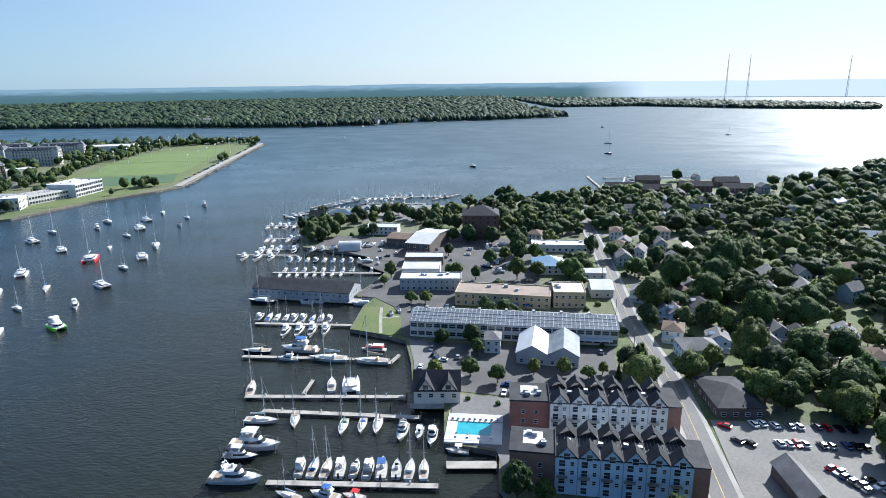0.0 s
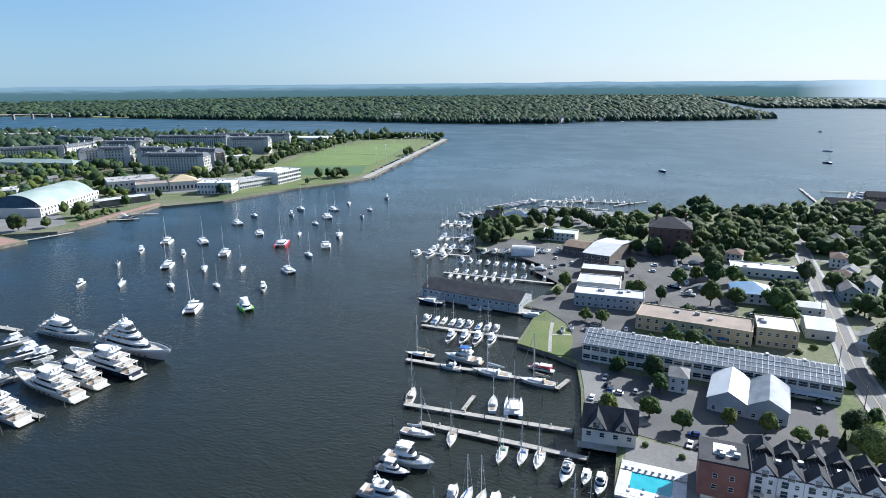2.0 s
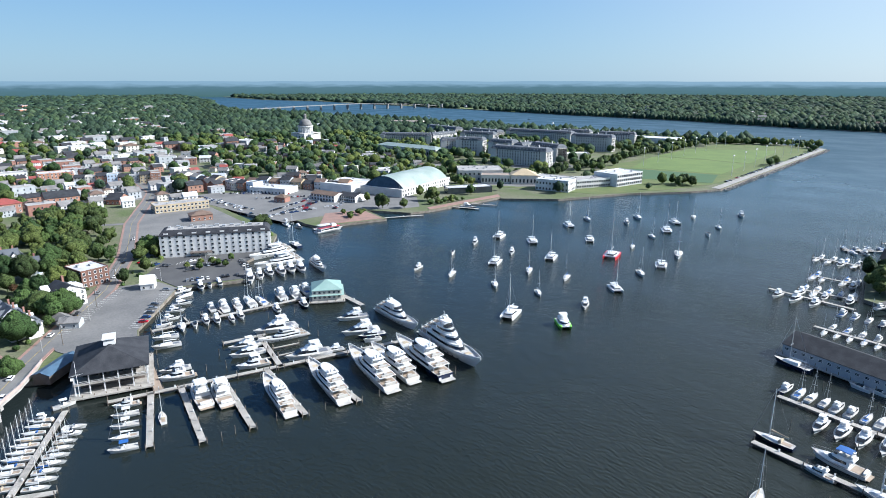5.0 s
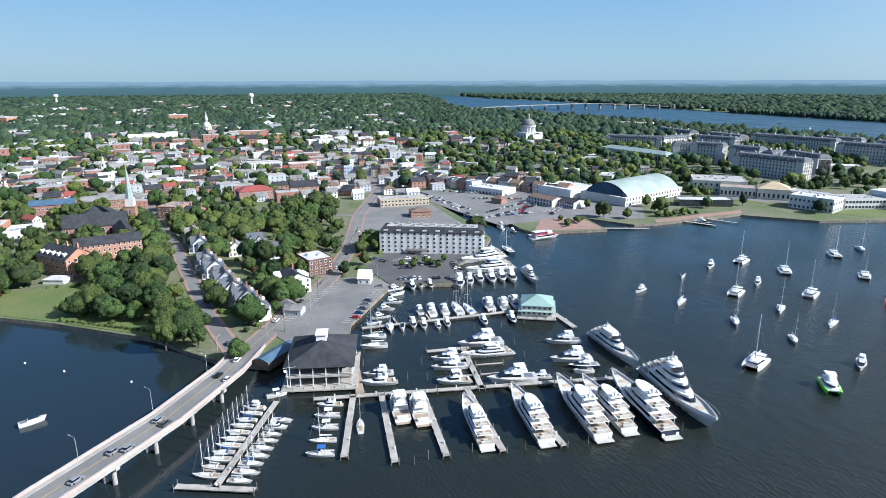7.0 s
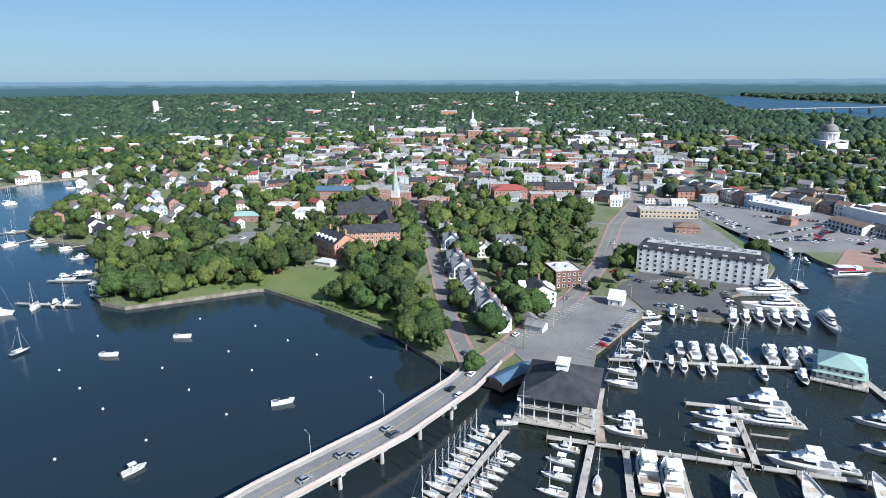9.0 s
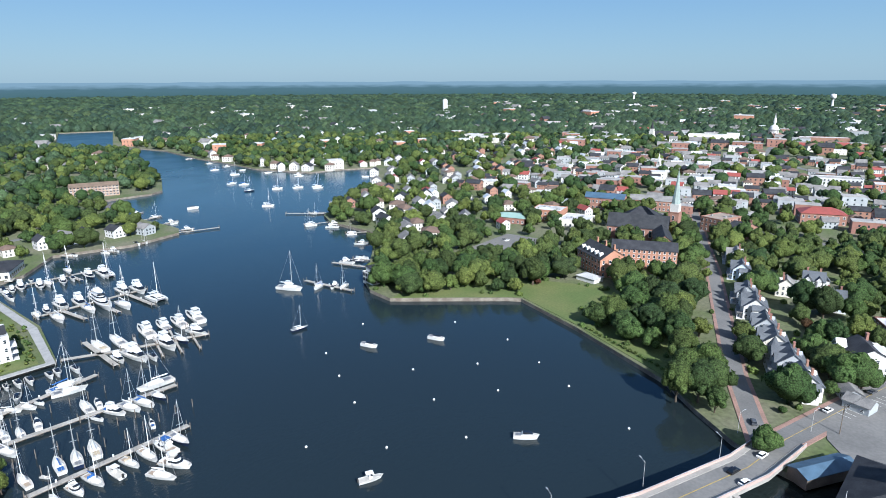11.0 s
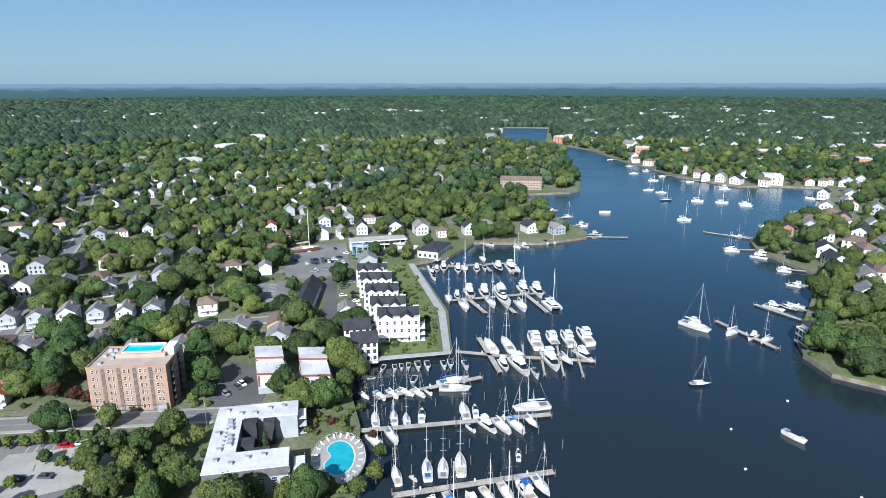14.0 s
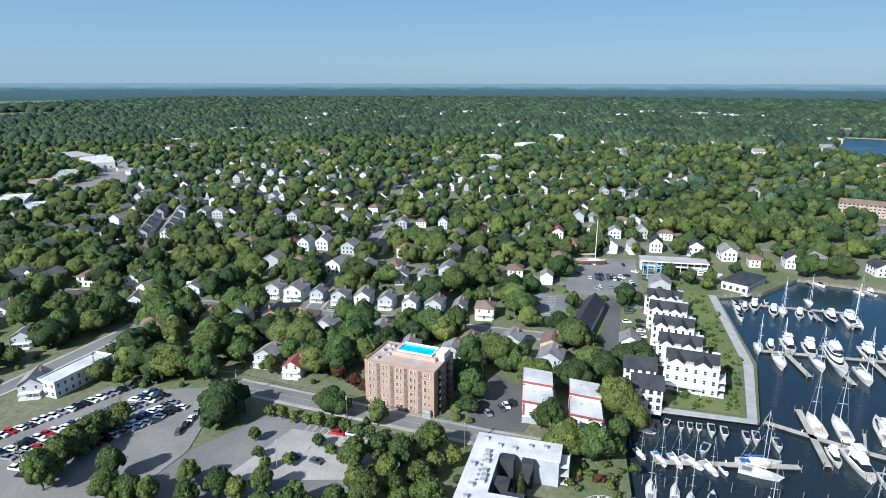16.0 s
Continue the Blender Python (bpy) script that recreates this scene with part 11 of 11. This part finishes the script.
def thin(xs, ys):
    """How thickly trees stand at each place, from 0 to 1."""
    p = np.full(len(xs), 0.95)
    p[(xs > -420) & (xs < 150) & (ys > 600) & (ys < 1350)] = 0.36
    p[(xs > 120) & (xs < 260) & (ys > 420) & (ys < 700)] = 0.0
    p[(xs > 240) & (xs < 900) & (ys > 400) & (ys < 1150)] = 0.75
    p[(xs > 400) & (xs < 1000) & (ys > 380) & (ys < 640)] = 0.1
    p[(xs > 330) & (xs < 640) & (ys > 590) & (ys < 1000)] = 0.9
    p[(xs > 470) & (xs < 800) & (ys > 570) & (ys < 740)] = 0.2
    p[(xs > 60) & (xs < 420) & (ys > -112) & (ys < 60)] = 0.14
    p[(xs > 130) & (xs < 160) & (ys > -70)] = 0.0
    p[(xs > -40) & (xs < 90) & (ys > 240) & (ys < 400)] = 0.12
    p[(xs > -470) & (xs < -300) & (ys > 84) & (ys < 150)] = 0.2
    p[(xs > -300) & (xs < -190) & (ys > -130) & (ys < 90)] = 0.75
    p[(xs > -470) & (xs < -300) & (ys > -120) & (ys < 60)] = 0.95
    p[(xs > -900) & (xs < -470) & (ys > -420) & (ys < 90)] = 0.86
    p[(xs > -430) & (xs < -225) & (ys > -330) & (ys < -90)] = 0.9
    p[(xs > 230) & (xs < 425) & (ys > 430) & (ys < 550)] = 0.08
    p[(xs > 180) & (xs < 460) & (ys > -265) & (ys < -116)] = 0.6
    p[(xs > -105) & (xs < 5) & (ys > 278) & (ys < 450)] = 0.42
    p[(xs > -640) & (xs < -200) & (ys > 430) & (ys < 1000)] = 0.48
    p[(xs > 10) & (xs < 130) & (ys > 420) & (ys < 700)] = 0.06
    p[(xs > -180) & (xs < -130) & (ys > 310) & (ys < 370)] = 0.05
    p[(xs > -570) & (xs < -430) & (ys > 90) & (ys < 320)] = 0.26
    p[(xs > -760) & (xs < -600) & (ys > 555) & (ys < 640)] = 0.35
    p[(xs > 430) & (xs < 600) & (ys > -40) & (ys < 160)] = 0.34
    p[(xs > 360) & (xs < 440) & (ys > 20) & (ys < 150)] = 0.5
    p[(xs > 596) & (xs < 770) & (ys > -300) & (ys < -95)] = 0.22
    clump = np.array([noise.noise(Vector((x / 55, y / 55, 0.5))) + 0.5 * noise.noise(Vector((x / 21, y / 21, 3.5))) for x, y in zip(xs, ys)])
    return p * np.clip(0.98 + 1.0 * clump, 0.1, 1.0)


xs, ys = candidates(9.8, 0, 330)
ok = on_land(xs, ys, (HOME,), 3.5)
xs, ys = xs[ok], ys[ok]
ok = vacant(xs, ys, 1.0) & (rs.rand(len(xs)) < thin(xs, ys))
seen = reach(xs, ys) > 95
xs, ys = xs[ok & seen], ys[ok & seen]
order = rs.permutation(len(xs))
near_n = 45
for i in order[:near_n]:
    tree(GREENS[rs.randint(len(GREENS))], float(xs[i]), float(ys[i]), float(rs.uniform(0.95, 1.5)))
rest_x, rest_y = xs[order[near_n:]], ys[order[near_n:]]


def forest(name, xs, ys, template, material, label, rmin, rmax, hmin, hmax):
    """Many crowns in one mesh: each a copy of a template, turned and sized at random."""
    n = len(xs)
    if not n:
        return
    V, F = template
    V, F = np.asarray(V, float), np.asarray(F)
    a = rs.uniform(0, 2 * math.pi, n)
    u = rs.uniform(0, 1, n)
    r, h = rmin + (rmax - rmin) * u ** 1.4, hmin + (hmax - hmin) * np.clip(0.7 * u + rs.uniform(0, 0.4, n), 0, 1)
    c, s = np.cos(a), np.sin(a)
    X = (V[None, :, 0] * c[:, None] - V[None, :, 1] * s[:, None]) * r[:, None] + xs[:, None]
    Y = (V[None, :, 0] * s[:, None] + V[None, :, 1] * c[:, None]) * r[:, None] * rs.uniform(0.85, 1.15, n)[:, None] + ys[:, None]
    Z = V[None, :, 2] * h[:, None] + GZ
    co = np.stack([X, Y, Z], -1).reshape(-1, 3)
    faces = (F[None] + (np.arange(n) * len(V))[:, None, None]).reshape(-1, F.shape[1])
    me = bpy.data.meshes.new(name)
    me.vertices.add(len(co))
    me.vertices.foreach_set("co", co.astype(np.float32).ravel())
    k = F.shape[1]
    me.loops.add(faces.size)
    me.loops.foreach_set("vertex_index", faces.astype(np.int32).ravel())
    me.polygons.add(len(faces))
    me.polygons.foreach_set("loop_start", np.arange(0, faces.size, k, dtype=np.int32))
    me.polygons.foreach_set("use_smooth", np.ones(len(faces), bool))
    me.materials.append(M[material])
    me.update(calc_edges=True)
    tagged(new(name, me), label, "trees", "", "stuff")


def crown_template(rng, lobes, tufts, fine, leaf=0.15):
    """A unit crown of radius and height one, all in triangles."""
    V, F = [], []
    centres = dome(rng, lobes)
    n = 0
    for i, (c, lr) in enumerate(centres):
        iv, fi = ICO2 if fine and i == 0 else ICO1
        d = np.array([1.0 + 0.3 * noise.noise(Vector((p * 1.9 + c * 5).tolist())) for p in iv])
        V.append(iv * d[:, None] * lr + c)
        F.append(fi + n)
        n += len(iv)
    for _ in range(tufts):
        c, lr = centres[rng.randrange(len(centres))]
        q = np.array([rng.gauss(0, 1), rng.gauss(0, 1), rng.gauss(0.4, 1)])
        q /= np.linalg.norm(q)
        p = c + q * lr * rng.uniform(0.95, 1.15)
        u = np.cross(q + np.array([rng.gauss(0, 0.45) for _ in range(3)]), [0.31, 0.2, 1.0])
        u /= np.linalg.norm(u)
        w = np.cross(q + np.array([rng.gauss(0, 0.3) for _ in range(3)]), u)
        k = leaf * rng.uniform(0.65, 1.35)
        o = np.array([u * k - w * k * 0.6, -u * k - w * k * 0.6, w * k * 1.1])
        V.append(p + o)
        F.append(np.array([[n, n + 1, n + 2]]))
        n += 3
    # stem below the crown
    stem = np.array([[0.05, 0, 0], [-0.03, 0.05, 0], [-0.03, -0.05, 0], [0, 0, 0.5]])
    V.append(stem)
    F.append(np.array([[n, n + 1, n + 3], [n + 1, n + 2, n + 3], [n + 2, n, n + 3]]))
    return np.vstack(V), np.vstack(F)


def far_template(rng):
    """A crown seen from kilometres away: an uneven dome down to the ground."""
    V, F = [], []
    for k, (r, z) in enumerate(((0.85, 0.0), (1.0, 0.5))):
        for i in range(5):
            a = 2 * math.pi * (i + 0.5 * k) / 5
            q = r * rng.uniform(0.8, 1.15)
            V.append((q * math.cos(a), q * math.sin(a), z * rng.uniform(0.85, 1.15)))
    V.append((rng.uniform(-0.2, 0.2), rng.uniform(-0.2, 0.2), 1.0))
    for i in range(5):
        j = (i + 1) % 5
        F += [(i, j, 5 + i), (j, 5 + j, 5 + i), (5 + i, 5 + j, 10)]
    return np.array(V), np.array(F)


rng = random.Random(3)
T_NEAR = [crown_template(rng, 9, 90, True, 0.075) for _ in range(6)]
T_MID = [crown_template(rng, 6, 24, False, 0.09) for _ in range(6)]
T_FAR = [crown_template(rng, 1, 6, False, 0.12) for _ in range(4)]
T_TINY = [far_template(rng) for _ in range(6)]
LEAVES = ["leaf", "leaf_light", "leaf_dark", "leaf", "leaf_dark", "leaf"]


def grow(name, xs, ys, templates, label, rmin, rmax, hmin, hmax, leaves=LEAVES):
    kind = rs.randint(0, len(templates), len(xs))
    for k, tpl in enumerate(templates):
        forest(name, xs[kind == k], ys[kind == k], tpl, leaves[k % len(leaves)], label, rmin, rmax, hmin, hmax)


xs, ys = candidates(11.2, 330, 620)
ok = on_land(xs, ys, (HOME,))
xs, ys = xs[ok], ys[ok]
ok = vacant(xs, ys, 1.0) & (rs.rand(len(xs)) < thin(xs, ys))
xs, ys = xs[ok], ys[ok]
grow("garden_trees", rest_x, rest_y, T_NEAR, "leafy garden and street trees with uneven crowns", 4.2, 11.5, 6, 17)
grow("garden_trees", xs, ys, T_MID, "leafy garden and street trees with uneven crowns", 4.0, 12.0, 6, 17.5)
far_xy = np.array(FAR_TREES, float)
small = far_xy[:, 2] < 0.8
grow("row_trees", far_xy[~small, 0], far_xy[~small, 1], T_NEAR, "rows of shade trees along distant fields and quays", 5.0, 7.5, 10, 15, ["leaf_dark", "leaf", "leaf_dark"])
grow("quay_trees", far_xy[small, 0], far_xy[small, 1], T_MID, "small light green trees on a waterfront quay", 2.4, 4.2, 3.5, 7.0, ["leaf_light", "leaf", "leaf_light"])
# overgrown strips between the white townhouses and the promenade
sx, sy = rs.uniform(-440, -304, 420), rs.uniform(92, 147, 420)
strip_ok = inside(np.array([(-304, 94), (-303, 131), (-350, 142), (-440, 146), (-440, 131), (-352, 131), (-315, 128), (-316, 94)]), sx, sy)
front_x, front_y = rs.uniform(-315, -305, 110), rs.uniform(74, 128, 110)
front_ok = inside(HOME, front_x + 3, front_y) & vacant(front_x, front_y, -1.2)
grow("shrubs", np.concatenate([sx[strip_ok], front_x[front_ok]]), np.concatenate([sy[strip_ok], front_y[front_ok]]), T_MID, "rough shrubs and tall grass beside a promenade", 0.6, 1.7, 0.7, 2.2, ["leaf_light", "leaf_light", "leaf"])
bank_x, bank_y = rs.uniform(-262, -208, 150), rs.uniform(64, 100, 150)
dx, dy = bank_x + 231.5, bank_y - 78.5
bank_ok = ((dx / 15.5) ** 2 + (dy / 10.5) ** 2 > 1) & on_land(bank_x, bank_y, (HOME,), 1.6)
for bx, by, hw, hd, c, s_ in BLOCKS:
    if abs(bx + 239) < 60 and abs(by - 60) < 60 and hw > 4:
        bank_ok &= ~((np.abs((bank_x - bx) * c + (bank_y - by) * s_) < hw) & (np.abs((bank_y - by) * c - (bank_x - bx) * s_) < hd))
grow("shrubs", bank_x[bank_ok], bank_y[bank_ok], T_MID, "flowering shrubs and small trees by a pool terrace", 0.8, 2.6, 0.9, 3.6, ["leaf", "leaf_light", "leaf_red", "leaf"])
garden_x, garden_y = candidates(7.5, 90, 420)
garden_ok = on_land(garden_x, garden_y, (HOME,), 3.0)
garden_x, garden_y = garden_x[garden_ok], garden_y[garden_ok]
garden_ok = vacant(garden_x, garden_y, 0.2) & (rs.rand(len(garden_x)) < 0.34)
grow("shrubs", garden_x[garden_ok], garden_y[garden_ok], T_TINY, "garden shrubs and hedges between houses", 1.0, 2.6, 1.2, 3.4, ["leaf", "leaf_light", "leaf_dark", "leaf"])
xs, ys = candidates(15.0, 620, 1300)
ok = on_land(xs, ys)
xs, ys = xs[ok], ys[ok]
ok = vacant(xs, ys, 1.0) & (rs.rand(len(xs)) < thin(xs, ys))
grow("town_trees", xs[ok], ys[ok], T_FAR, "dense green trees among distant houses", 5.0, 13.0, 7, 18, ["leaf", "leaf_haze", "leaf_dark", "leaf_light"])
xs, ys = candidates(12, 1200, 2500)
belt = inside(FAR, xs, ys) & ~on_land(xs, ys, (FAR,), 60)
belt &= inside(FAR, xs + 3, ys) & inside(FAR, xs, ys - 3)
grow("shore_woods", xs[belt], ys[belt], T_TINY, "tall green trees along the far shore", 5, 10, 9, 21, ["leaf_haze2", "leaf_haze", "leaf_haze2"])
for spacing, r0, r1, small_r, large_r in ((16.5, 1300, 2100, 6, 15), (24, 2100, 2900, 9, 20)):
    xs, ys = candidates(spacing, r0, r1)
    ok = on_land(xs, ys, margin=12) & (ys > -1700)
    xs, ys = xs[ok], ys[ok]
    ok = vacant(xs, ys, 4.0) & (rs.rand(len(xs)) < 0.92)
    grow("woods", xs[ok], ys[ok], T_TINY, "distant unbroken green woods", small_r, large_r, 8, 24, ["leaf_haze", "leaf_haze2", "leaf_haze", "leaf_haze2", "leaf_haze", "leaf_haze2"])
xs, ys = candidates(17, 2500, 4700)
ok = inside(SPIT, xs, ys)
grow("spit_woods", xs[ok], ys[ok], T_TINY, "low dark green woods covering a narrow spit", 8, 14, 9, 19, ["leaf_haze2", "leaf_haze2", "leaf_haze"])
xs, ys = candidates(38, 2900, 4780)
ok = on_land(xs, ys, margin=20)
xs, ys = xs[ok], ys[ok]
front = (ys > -2600)
grow("woods", xs[front], ys[front], T_TINY, "far unbroken woods towards the horizon", 16, 30, 10, 26, ["leaf_haze", "leaf_haze2", "leaf_haze2"])
